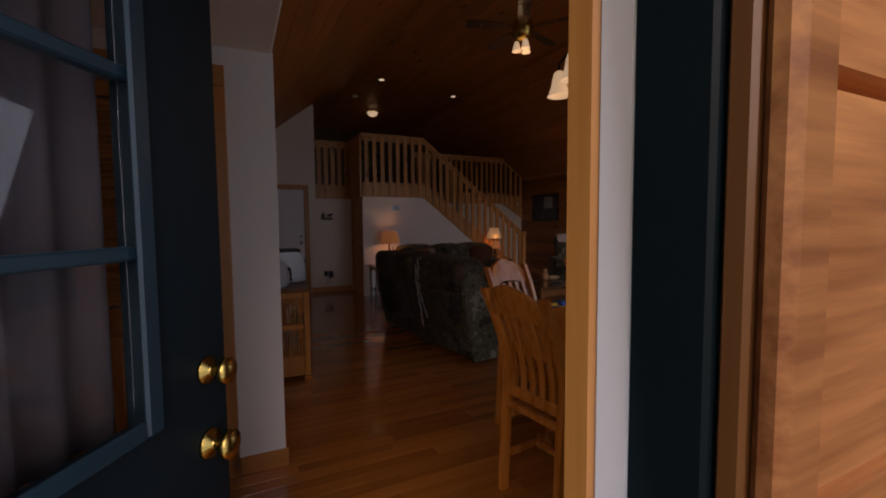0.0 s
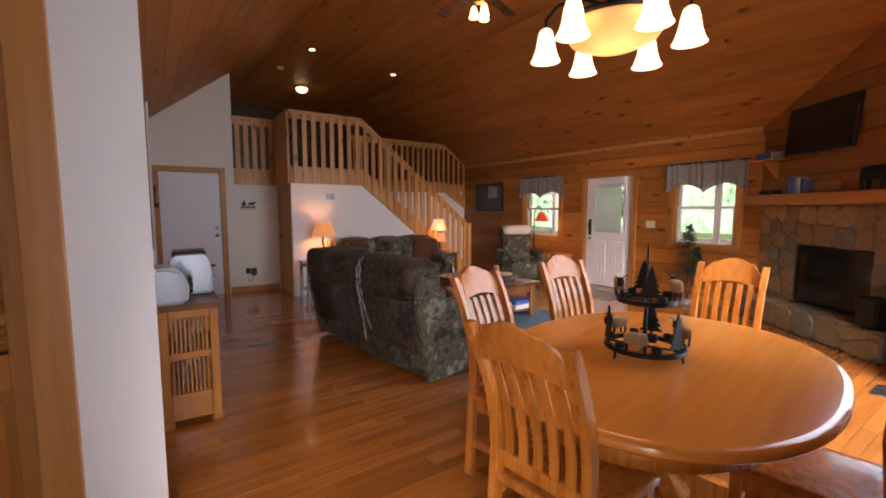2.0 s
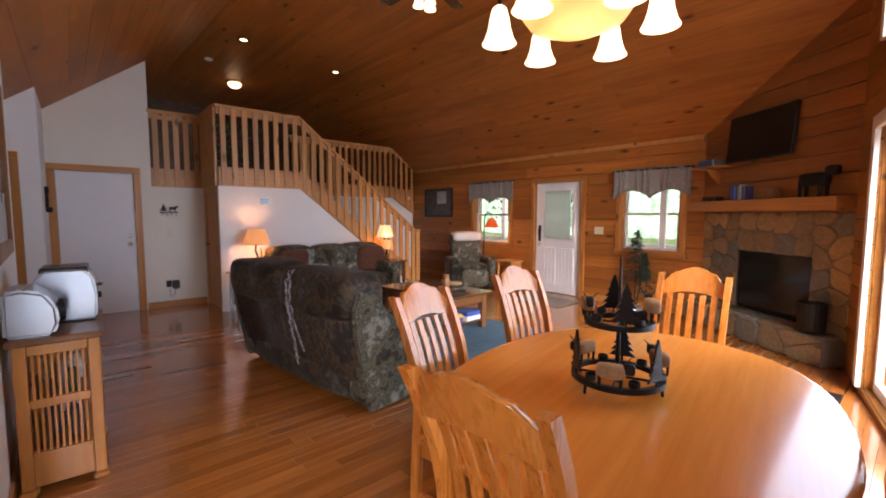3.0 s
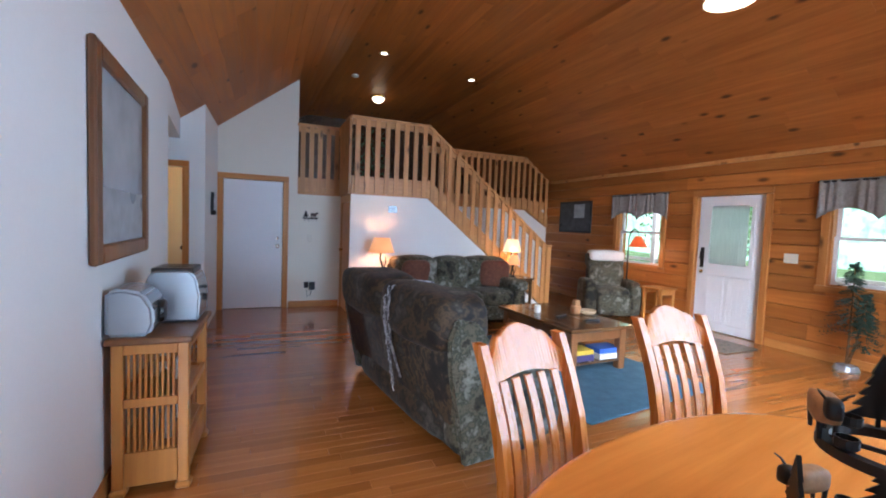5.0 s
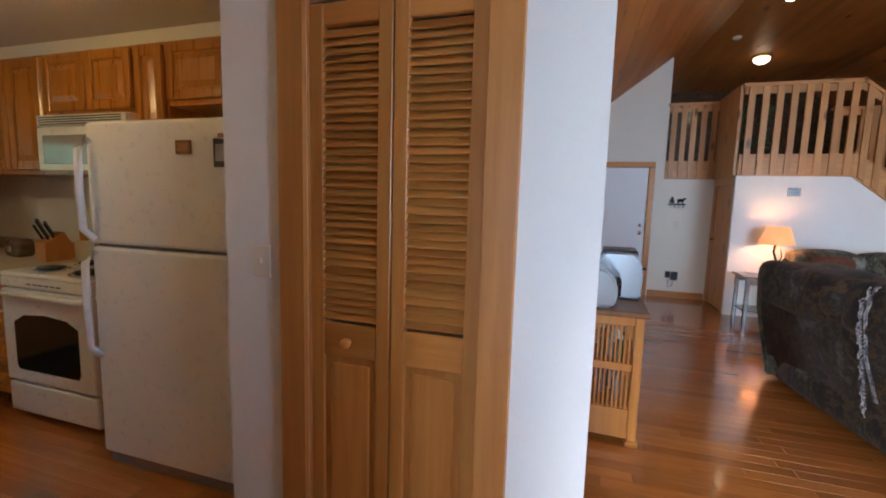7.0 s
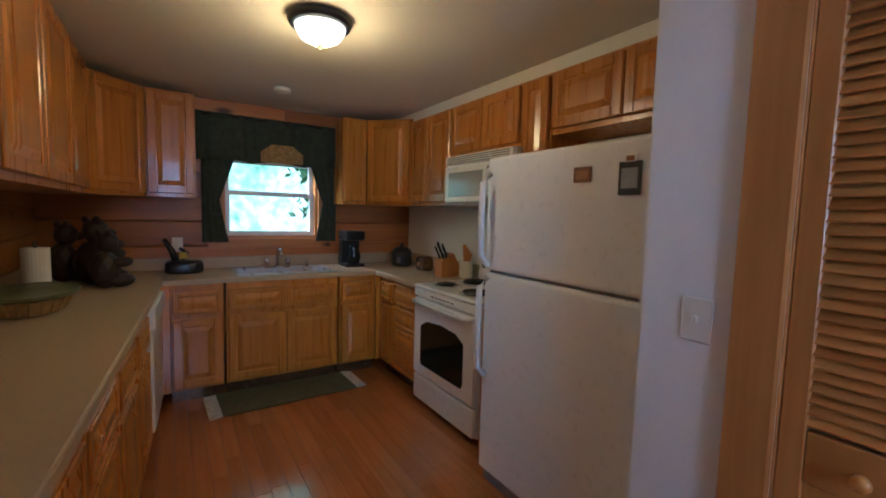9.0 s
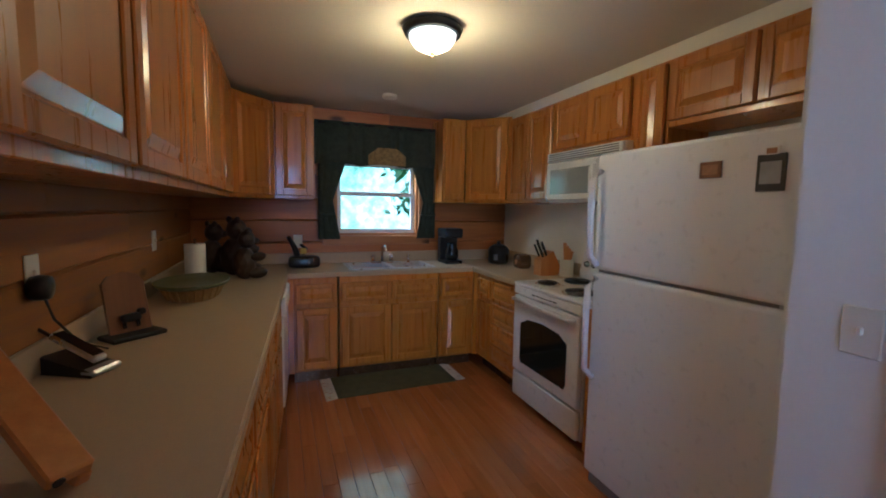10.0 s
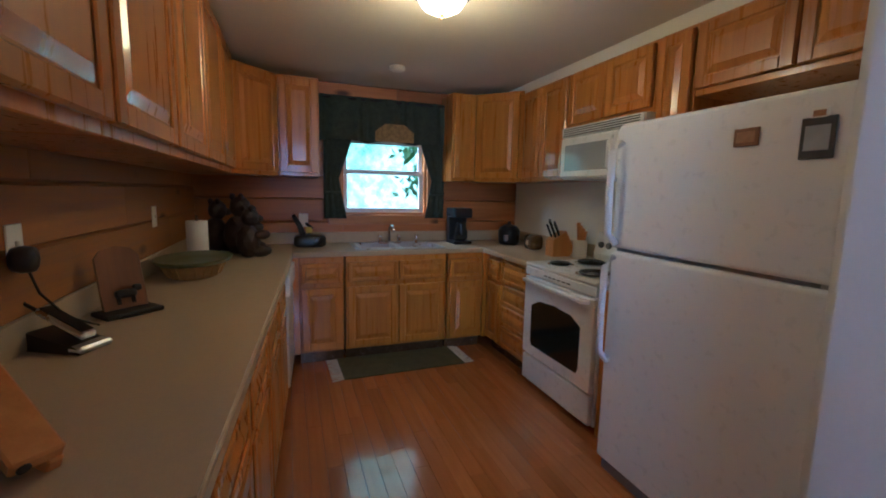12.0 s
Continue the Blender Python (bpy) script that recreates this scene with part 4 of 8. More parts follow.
for a, c in zip(rows, rows[1:]):
    for i in range(60):
        b.faces.new((a[i], a[i + 1], c[i + 1], c[i])).smooth = True
cur = part("curtain", b, SHADED_SHEER, ed, "gathered curtain behind the panes, darkened to lilac grey for porch shade")
s = cur.modifiers.new("thick", "SOLIDIFY")
s.thickness = 0.003
for z, r in ((0.865, 0.033), (1.03, 0.030)):
    for sg in (-1, 1):
        b = bmesh.new()
        lathe(b, [(r, 0), (r, 0.008), (r * 0.42, 0.014), (r * 0.42, 0.03), (r * 0.95, 0.042), (r * 0.95, 0.056), (r * 0.3, 0.064)], 20)
        bmesh.ops.rotate(b, verts=b.verts[:], matrix=Matrix.Rotation(radians(90 * sg * -1 * -1), 3, "X"))
        bmesh.ops.translate(b, verts=b.verts[:], vec=(W_ - 0.07, -0.022 if sg > 0 else 0.022, z))
        part("door_knob" if z < 0.9 else "deadbolt", smooth(b), BRASS, ed)

KX, KY, KC = -4.21, 1.36, 2.345
KW = (-0.46, 0.36, 1.17, 2.1)
bm = wall_pieces(bmesh.new(), ENTRY - 0.25, 1.5, -0.1, 2.5, KX - 0.2, KX, [KW], "y")
wall_k = structure("wall_kitchen_window", bm, PINE_WALL, "pine clad kitchen wall with a window", "wall")
boards_on_wall(wall_k, ENTRY, KY, 0.9, KC, lambda u, z, d: (KX + d, u, z), PINE_WALL, [KW], 0.2, 2.0, 0.018, 11)
structure("wall_kitchen_stove", boxes(((KX, KY, 0), (-0.86, KY + 0.12, 2.5)), bevel=0), CREAM_WALL, "cream painted wall behind the stove", "wall")
window("window_3", KW, lambda u, z, d: (KX + d, u, z), "white sash kitchen window looking out on trees", 0.42, None, DOOR_WHITE, (TRIM, TRIM_Y), True)
casing("window_casing", *KW, lambda u, z, d: (KX + 0.018 + d, u, z), 0.10, 0.022, True, "pine casing round the kitchen window")

# glass wall of the gable and the corner chimney wall
SX0, SY0, SX1, SY1 = 2.2, -1.68, 6.14, -0.795
sl = math.hypot(SX1 - SX0, SY1 - SY0)
sm = pose(SX0, SY0, 0, 0, 0, math.degrees(math.atan2(SY1 - SY0, SX1 - SX0)))
GD, GU = (0.75, 3.30, 0.06, 2.08), (0.75, 3.30, 2.75, 3.7)
bm = wall_pieces(bmesh.new(), 0, sl, -0.1, 4.3, -0.2, 0, [GD, GU], "x")
wall_g = structure("wall_gable_glass", bm, PINE_WALL_X, "pine gable wall with tall glazing", "wall", sm)
boards_on_wall(wall_g, 0.0, sl, 0.0, 4.2, lambda u, z, d: (u, d, z), PINE_WALL_X, [GD, GU], 0.2, 2.4, 0.018, 13)
gw = thing("window_4", "tall white framed patio glazing with light curtains", "window", sm, "", "structure")
for (u0, u1, z0, z1) in (GD, GU):
    for a, c, e, f in ((u0 - 0.10, u0, z0, z1), (u1, u1 + 0.10, z0, z1), (u0 - 0.1, u1 + 0.1, z1, z1 + 0.1)):
        part("white_casing", boxes(((a, 0.0185, e), (c, 0.055, f)), bevel=0.004), DOOR_WHITE, gw)
    for a, c, e, f in ((u0, u0 + 0.06, z0, z1), (u1 - 0.06, u1, z0, z1), ((u0 + u1) / 2 - 0.05, (u0 + u1) / 2 + 0.05, z0, z1),
                       (u0 + 0.06, u1 - 0.06, z0, z0 + 0.08), (u0 + 0.06, u1 - 0.06, z1 - 0.06, z1)):
        part("sash", boxes(((a, -0.10, e), (c, -0.05, f)), bevel=0.004), DOOR_WHITE, gw)
    g = part("pane", boxes(((u0, -0.078, z0), (u1, -0.074, z1)), bevel=0), GLASS, gw)
    g.visible_shadow = False
solid("floor_register", boxes(((5.02, -0.86, 0.002), (5.30, -0.74, 0.010)), bevel=0.003), STEEL, "metal heating register in the oak floor", "register")

DX, DY = 0.594, 0.804
cm = Matrix(((DX, -DY, 0, 6.75), (DY, DX, 0, 0.026), (0, 0, 1, 0), (0, 0, 0, 1)))
bm = wall_pieces(bmesh.new(), -1.15, 1.15, 1.45, 4.2, -0.2, 0.0, [], "x")
wall_c = structure("wall_chimney", bm, PINE_WALL_D, "angled pine wall over the fireplace", "wall", cm)
boards_on_wall(wall_c, -1.1, 1.0, 1.62, 4.2, lambda u, z, d: (u, d, z), PINE_WALL_D, [], 0.2, 2.2, 0.018, 17)


def clip_poly(poly, nx, ny, c):
    out = []
    for i, p in enumerate(poly):
        q = poly[(i + 1) % len(poly)]
        dp, dq = nx * p[0] + ny * p[1] - c, nx * q[0] + ny * q[1] - c
        if dp <= 0:
            out.append(p)
        if dp * dq < 0:
            t_ = dp / (dp - dq)
            out.append((p[0] + t_ * (q[0] - p[0]), p[1] + t_ * (q[1] - p[1])))
    return out


def fieldstones(owner, rects, place, size, depth, seed, gap=0.012):
    """Irregular stones with mortar joints: cells of scattered points, shrunk and rounded."""
    rnd = random.Random(seed)
    for (u0, u1, z0, z1) in rects:
        nu, nz = max(1, round((u1 - u0) / size)), max(1, round((z1 - z0) / (size * 0.8)))
        pts = [(u0 + (u1 - u0) * (i + 0.5 + rnd.uniform(-0.38, 0.38)) / nu, z0 + (z1 - z0) * (j + 0.5 + rnd.uniform(-0.38, 0.38)) / nz) for i in range(nu) for j in range(nz)]
        for p in pts:
            poly = [(u0, z0), (u1, z0), (u1, z1), (u0, z1)]
            for q in pts:
                if q is not p and poly:
                    nx, ny = q[0] - p[0], q[1] - p[1]
                    poly = clip_poly(poly, nx, ny, nx * (p[0] + q[0]) / 2 + ny * (p[1] + q[1]) / 2)
            if len(poly) < 3:
                continue
            cx, cz = sum(a for a, _ in poly) / len(poly), sum(c for _, c in poly) / len(poly)
            ring = []
            for i, a in enumerate(poly):
                c = poly[(i + 1) % len(poly)]
                ring += [(a[0] * 0.78 + c[0] * 0.22, a[1] * 0.78 + c[1] * 0.22), (a[0] * 0.22 + c[0] * 0.78, a[1] * 0.22 + c[1] * 0.78)]
            rad = max(0.03, sum(math.hypot(a - cx, c - cz) for a, c in ring) / len(ring))
            k0, k1 = 1 - gap / rad, 1 - (gap + 0.012) / rad
            dd = depth * rnd.uniform(0.6, 1.25)
            bmx = bmesh.new()
            rings = [[bmx.verts.new(place(cx + (a - cx) * k, cz + (c - cz) * k, h)) for a, c in ring] for k, h in ((k0, 0.0), (k0, dd * 0.6), (k1, dd))]
            for r0, r1 in zip(rings, rings[1:]):
                for i in range(len(ring)):
                    bmx.faces.new((r0[i], r0[(i + 1) % len(ring)], r1[(i + 1) % len(ring)], r1[i]))
            top = bmx.verts.new(place(cx, cz, dd * rnd.uniform(1.0, 1.06)))
            for i in range(len(ring)):
                bmx.faces.new((rings[-1][i], rings[-1][(i + 1) % len(ring)], top))
            bmesh.ops.recalc_face_normals(bmx, faces=bmx.faces[:])
            part("stone", bmx, rnd.choice((STONE_A, STONE_A, STONE_B, STONE_C)), owner)


fp = thing("fireplace", "fieldstone corner fireplace with a raised stone hearth", "fireplace", cm)
FB = (-0.61, 0.36, 0.30, 1.0)
part("mortar_bed", wall_pieces(bmesh.new(), -1.02, 0.98, 0.0, 1.46, -0.22, 0.0, [FB], "x"), MORTAR, fp)
bm = bmesh.new()
box(bm, (FB[0] - 0.02, -0.62, FB[2] - 0.02), (FB[1] + 0.02, -0.58, FB[3] + 0.02))
box(bm, (FB[0] - 0.04, -0.6, FB[2] - 0.02), (FB[0], -0.01, FB[3] + 0.02))
box(bm, (FB[1], -0.6, FB[2] - 0.02), (FB[1] + 0.04, -0.01, FB[3] + 0.02))
box(bm, (FB[0], -0.6, FB[3]), (FB[1], -0.01, FB[3] + 0.04))
box(bm, (FB[0], -0.6, FB[2] - 0.04), (FB[1], -0.01, FB[2]))
part("firebox", bm, SOOT, fp, "sooty black firebox")
part("fire_screen", boxes(((FB[0] + 0.01, -0.03, FB[2] + 0.005), (FB[1] - 0.01, -0.02, FB[3] - 0.01)), bevel=0.003), DARK_GLASS, fp, "dark glass fire screen")
part("hearth_bed", boxes(((-1.0, 0.001, 0.0), (0.95, 0.24, 0.26)), bevel=0.02), MORTAR, fp)
fieldstones(fp, [(-1.02, FB[0], 0.0, 1.46), (FB[1], 0.98, 0.0, 1.46), (FB[0], FB[1], FB[3], 1.46)], lambda u, z, d: (u, d, z), 0.24, 0.020, 21, 0.006)
fieldstones(fp, [(-1.0, 0.95, 0.0, 0.27)], lambda u, z, d: (u, 0.24 + d, z), 0.24, 0.03, 22, 0.008)
fieldstones(fp, [(-1.0, 0.95, 0.0, 0.27)], lambda u, z, d: (u, z, 0.255 + d), 0.26, 0.03, 23)
solid("mantel_shelf", boxes(((-1.02, 0.0, 1.47), (1.0, 0.24, 1.60)), bevel=0.015), TRIM_H, "thick honey pine mantel over the stone fireplace", "mantel", cm)

# loft: floor, back wall, rails, stair
structure("loft_floor", boxes(((1.70, 7.40, 1.86), (LOGX, 10.9, 2.05)), ((1.70, 6.42, 1.86), (2.40, 7.40, 2.05)), bevel=0), RAIL_PINE_X, "pine loft floor", "floor")
# dark wood here puts the shade of the deep loft into the wall colour
structure("wall_loft_back", boxes(((0.3, 10.9, -0.1), (7.6, 11.05, 4.4)), bevel=0), DARK_WOOD, "wooden loft end wall, coloured dark for the shade of the deep loft", "wall")
structure("wall_loft_side", boxes(((0.3, 6.52, 1.8), (0.42, 10.9, 3.4)), ((1.60, 6.52, 0.0), (1.72, 10.9, 1.86)), bevel=0), CREAM_WALL, "cream painted side wall of the loft", "wall")
structure("wall_behind_stair", boxes(((2.40, 7.42, 0), (LOGX, 7.52, 1.86)), bevel=0), WHITE_WALL, "white painted wall behind the stair", "wall")


def balustrade(name, label, p0, p1, z0, z1, n, group="", slope=0.0, skirt=0.27, gap_lo=0.40, mat_h=RAIL_PINE_X):
    """Flat board balusters over a skirt board, with top rail and end posts, from p0 to p1; slope raises it per metre."""
    d = Vector((p1[0] - p0[0], p1[1] - p0[1], 0))
    ln = d.length
    ob = thing(name, label, "balustrade", pose(p0[0], p0[1], 0, 0, 0, math.degrees(math.atan2(d.y, d.x))), group)

    def sheared(lo, hi, mat, nm):
        bmx = bmesh.new()
        vs = box(bmx, lo, hi)
        for v in bmx.verts:
            v.co.z += slope * v.co.x
        part(nm, bmx, mat, ob)
    sheared((0, -0.02, z0), (ln, 0.02, z0 + skirt), mat_h, "skirt_board")
    sheared((-0.02, -0.045, z1 - 0.04), (ln + 0.02, 0.045, z1), mat_h, "top_rail")
    sheared((0, -0.019, z1 - 0.13), (ln, 0.0, z1 - 0.041), mat_h, "upper_rail")
    for i in range(n):
        u = ln * (i + 0.5) / n
        sheared((u - 0.035, -0.042, z0 + 0.02), (u + 0.035, -0.0205, z1 - 0.041), RAIL_PINE, "baluster")
    return ob


SYF = 5.505
balustrade("landing_balustrade", "pale pine landing balustrade with flat board balusters", (2.40, SYF), (3.60, SYF), 1.83, 2.97, 8, "loft rails")
balustrade("hall_balustrade", "pale pine loft balustrade over the hall", (1.72, DOORY), (2.38, DOORY), 1.83, 2.95, 5, "loft rails")
lo_r = balustrade("loft_balustrade", "pale pine loft balustrade behind the stair", (4.2, 7.40), (6.70, 7.40), 1.83, 3.02, 17, "loft rails")
balustrade("loft_balustrade_end", "short sloping end of the pine loft balustrade", (6.70, 7.40), (7.33, 7.40), 1.83, 3.02, 4, "loft rails", -0.62, 0.27)
SLOPE = -0.79
balustrade("stair_balustrade", "pale pine stair balustrade with flat board balusters", (3.60, SYF), (5.93, SYF), 1.83, 2.97, 16, "loft rails", SLOPE, 0.30)
structure("landing_side_panel", boxes(((2.36, SYF + 0.02, 1.83), (2.40, DOORY - 0.05, 2.97)), bevel=0.004), RAIL_PINE, "pine boarded side of the landing", "panel")
structure("landing_floor", boxes(((2.42, SYF + 0.03, 1.95), (3.60, 7.40, 2.05)), bevel=0), RAIL_PINE_X, "pine stair landing", "floor")
np_ = thing("newel_post", "square pale pine newel post at the foot of the stair", "newel post", pose(5.97, SYF, 0))
part("shaft", boxes(((-0.045, -0.045, 0), (0.045, 0.045, 1.10)), bevel=0.006), RAIL_PINE, np_)
part("cap", boxes(((-0.06, -0.06, 1.10), (0.06, 0.06, 1.135)), bevel=0.01), RAIL_PINE, np_)
st = thing("staircase", "pine staircase up to the loft", "stairs", None, "", "structure")
nst = 11
for i in range(nst):
    z = 1.95 * (i + 1) / (nst + 1)
    x1 = 5.90 - (5.90 - 3.60) * i / nst
    x0 = 5.90 - (5.90 - 3.60) * (i + 1) / nst
    part("tread", boxes(((x0 - 0.0, SYF + 0.06, z - 0.035), (x1 + 0.02, 6.42, z))), RAIL_PINE_X, st)
    part("riser", boxes(((x1 - 0.018, SYF + 0.06, z - 0.1625), (x1 - 0.001, 6.42, z - 0.036)), bevel=0.001), DOOR_WHITE, st)
bm = bmesh.new()
prism(bm, [(2.40, 0.0), (5.88, 0.0), (3.60, 1.835), (2.40, 1.835)], SYF + 0.002, SYF + 0.05, "y")
structure("wall_under_stair", bm, WHITE_WALL, "white painted wall under the stair", "wall")
bm = wall_pieces(bmesh.new(), SYF + 0.05, DOORY, 0.0, 1.83, 2.40, 2.45, [(SYF + 0.14, DOORY - 0.12, 0.0, 1.72)], "y")
structure("wall_stair_side", bm, RAIL_PINE, "pine boarded side of the stair", "wall")
cd = thing("stair_closet_door", "low pine closet door under the landing", "door", pose(2.415, SYF + 0.15, 0.01))
part("leaf", boxes(((0, 0, 0), (0.03, DOORY - SYF - 0.28, 1.70))), TRIM, cd)
b = bmesh.new()
lathe(b, [(0.012, 0), (0.012, 0.025), (0.026, 0.04), (0.024, 0.055), (0.01, 0.06)], 14)
bmesh.ops.rotate(b, verts=b.verts[:], matrix=Matrix.Rotation(radians(-90), 3, "Y"))
bmesh.ops.translate(b, verts=b.verts[:], vec=(0, 0.55, 0.95))
part("door_knob", smooth(b), BRASS, cd)
vent = thing("wall_vent", "grey louvred wall vent under the stair", "vent", pose(3.04, SYF, 1.63))
part("vent_frame", boxes(((-0.07, -0.01, -0.05), (0.07, 0, 0.05)), bevel=0.004), GREY_PLASTIC, vent)
for k in range(5):
    part("vent_slat", boxes(((-0.055, -0.014, -0.036 + k * 0.016), (0.055, -0.0101, -0.028 + k * 0.016)), bevel=0.001), BLACK, vent)

# ---- dining area ----
TC = (2.41, -0.47)
table = thing("dining_table", "large glossy honey oak oblong dining table with rounded ends", "table", pose(TC[0], TC[1], 0, 0, 0, 10))


def oblong(a, b, n=64, k=2.35):
    out = []
    for i in range(n):
        c, s_ = math.cos(2 * math.pi * i / n), math.sin(2 * math.pi * i / n)
        out.append((a * math.copysign(abs(c) ** (2 / k), c), b * math.copysign(abs(s_) ** (2 / k), s_)))
    return out


def slab_round(a, b, profile, n=72):
    """An oblong slab; profile is (inset, height) from the underside up."""
    bmx = bmesh.new()
    rings = [[bmx.verts.new((x, y, h)) for x, y in oblong(a - ins, b - ins, n)] for ins, h in profile]
    bmx.faces.new(rings[0][::-1])
    bmx.faces.new(rings[-1])
    for r0, r1 in zip(rings, rings[1:]):
        for i in range(n):
            bmx.faces.new((r0[i], r0[(i + 1) % n], r1[(i + 1) % n], r1[i])).smooth = True
    return bmx


part("tabletop", slab_round(0.88, 0.665, [(0.03, 0.715), (0.008, 0.720), (0.0, 0.732), (0.004, 0.748), (0.016, 0.758), (0.03, 0.76)]), TABLE_OAK, table)
part("apron", slab_round(0.80, 0.54, [(0.0, 0.63), (0.0, 0.714)]), CHAIR_OAK, table)
b = bmesh.new()
lathe(b, [(0.16, 0.10), (0.17, 0.14), (0.10, 0.20), (0.085, 0.30), (0.12, 0.42), (0.13, 0.48), (0.09, 0.56), (0.14, 0.62), (0.14, 0.632)], 28)
part("pedestal", smooth(b), CHAIR_OAK, table)
for k in range(4):
    b = bmesh.new()
    a = math.radians(45 + 90 * k)
    for (r0, h0, r1, h1) in ((0.10, 0.20, 0.55, 0.045),):
        prism(b, [(0.08, 0.10), (0.30, 0.04), (0.55, 0.0), (0.60, 0.0), (0.60, 0.05), (0.48, 0.075), (0.30, 0.14), (0.08, 0.24)], -0.035, 0.035, "y")
    bmesh.ops.rotate(b, verts=b.verts[:], matrix=Matrix.Rotation(a, 3, "Z"))
    part("foot", b, CHAIR_OAK, table)


def back_y(z):
    """Depth of the chair back at a height: upright at the seat, then a lazy S leaning back."""
    f = max(0.0, (z - 0.44) / 0.62)
    return -0.20 - 0.035 * math.sin(f * math.pi * 1.15) * -1 * 0.9 - 0.13 * f ** 1.6


def dining_chair(m, label="honey oak dining chair with a curved slat back"):
    ob = thing("dining_chair", label, "chair", m, "chairs round the dining table")
    zs = [0.0, 0.15, 0.3, 0.44, 0.55, 0.66, 0.78, 0.9, 1.0, 1.03]
    for sx in (-1, 1):
        b = bmesh.new()
        bar(b, [(sx * (0.195 + 0.02 * max(0, z - 0.44)), (-0.20 - 0.05 * (0.44 - z) if z < 0.44 else back_y(z)), z) for z in zs], 0.036, 0.042)
        part("back_post", b, CHAIR_OAK, ob)
        b = bmesh.new()
        bar(b, [(sx * 0.195, 0.205, 0), (sx * 0.195, 0.205, 0.425)], 0.042, 0.042)
        part("front_leg", b, CHAIR_OAK, ob)
        part("side_stretcher", boxes(((sx * 0.195 - 0.012, -0.2, 0.16), (sx * 0.195 + 0.012, 0.19, 0.195))), CHAIR_OAK, ob)
        part("side_apron", boxes(((sx * 0.195 - 0.011, -0.18, 0.36), (sx * 0.195 + 0.011, 0.185, 0.425))), CHAIR_OAK, ob)
    part("front_apron", boxes(((-0.175, 0.194, 0.36), (0.175, 0.216, 0.425))), CHAIR_OAK, ob)
    part("front_stretcher", boxes(((-0.183, -0.01, 0.165), (0.183, 0.015, 0.19))), CHAIR_OAK, ob)
    # scooped seat
    b = bmesh.new()
    n = 14
    top, bot = [], []
    for j in range(n + 1):
        t_, l_ = [], []
        for i in range(n + 1):
            u, v = -1 + 2 * i / n, -1 + 2 * j / n
            w = 0.225 + 0.02 * (v + 1) / 2
            x = u * w
            y = 0.005 + v * 0.215 + (0.03 * (1 - u * u) if v > 0.9 else 0)
            dip = 0.016 * max(0.0, 1 - (u * 1.15) ** 2) * max(0.0, 1 - (v * 1.1) ** 2)
            t_.append(b.verts.new((x, y, 0.455 - dip)))
            l_.append(b.verts.new((x * 0.97, y * 0.97, 0.427)))
        top.append(t_)
        bot.append(l_)
    for j in range(n):
        for i in range(n):
            b.faces.new((top[j][i], top[j][i + 1], top[j + 1][i + 1], top[j + 1][i])).smooth = True
            b.faces.new((bot[j][i], bot[j + 1][i], bot[j + 1][i + 1], bot[j][i + 1]))
    for i in range(n):
        b.faces.new((top[0][i], bot[0][i], bot[0][i + 1], top[0][i + 1]))
        b.faces.new((top[n][i], top[n][i + 1], bot[n][i + 1], bot[n][i]))
        b.faces.new((top[i][0], top[i + 1][0], bot[i + 1][0], bot[i][0]))
        b.faces.new((top[i][n], bot[i][n], bot[i + 1][n], top[i + 1][n]))
    part("seat", b, CHAIR_OAK, ob)
    # arched crest rail
    b = bmesh.new()
    n = 26
    rings = []
    for i in range(n + 1):
        u = -1 + 2 * i / n
        arch = 0.085 * max(0.0, math.cos(u * math.pi * 0.5)) ** 1.1 + 0.012 * math.cos(u * math.pi * 3) * (1 if abs(u) > 0.55 else 0)
        hi = 0.985 + arch
        lo = 0.90 + 0.028 * max(0.0, math.cos(u * math.pi * 0.5))
        y = back_y(0.95) - 0.02 * (1 - u * u)
        x = u * 0.19
        rings.append([b.verts.new((x, y - 0.013, lo)), b.verts.new((x, y + 0.013, lo)), b.verts.new((x, back_y(hi) - 0.02 * (1 - u * u) + 0.012, hi)), b.verts.new((x, back_y(hi) - 0.02 * (1 - u * u) - 0.013, hi))])
    for r0, r1 in zip(rings, rings[1:]):
        for k in range(4):
            b.faces.new((r0[k], r0[(k + 1) % 4], r1[(k + 1) % 4], r1[k])).smooth = k in (0, 2)
    b.faces.new(rings[0])
    b.faces.new(rings[-1][::-1])
    bmesh.ops.recalc_face_normals(b, faces=b.faces[:])
    part("crest_rail", b, CHAIR_OAK, ob)
    part("lower_rail", boxes(((-0.18, back_y(0.52) - 0.012, 0.49), (0.18, back_y(0.52) + 0.010, 0.545))), CHAIR_OAK, ob)
    for k in range(5):
        u = -0.132 + k * 0.066
        b = bmesh.new()
        bar(b, [(u * (1 + 0.06 * (z - 0.5)), back_y(z) - 0.004 - 0.016 * (1 - (u / 0.19) ** 2) * max(0, (z - 0.55) / 0.4), z) for z in (0.54, 0.6, 0.66, 0.72, 0.78, 0.84, 0.9, 0.915)], 0.036, 0.010)
        part("back_slat", b, CHAIR_OAK, ob)
    return ob


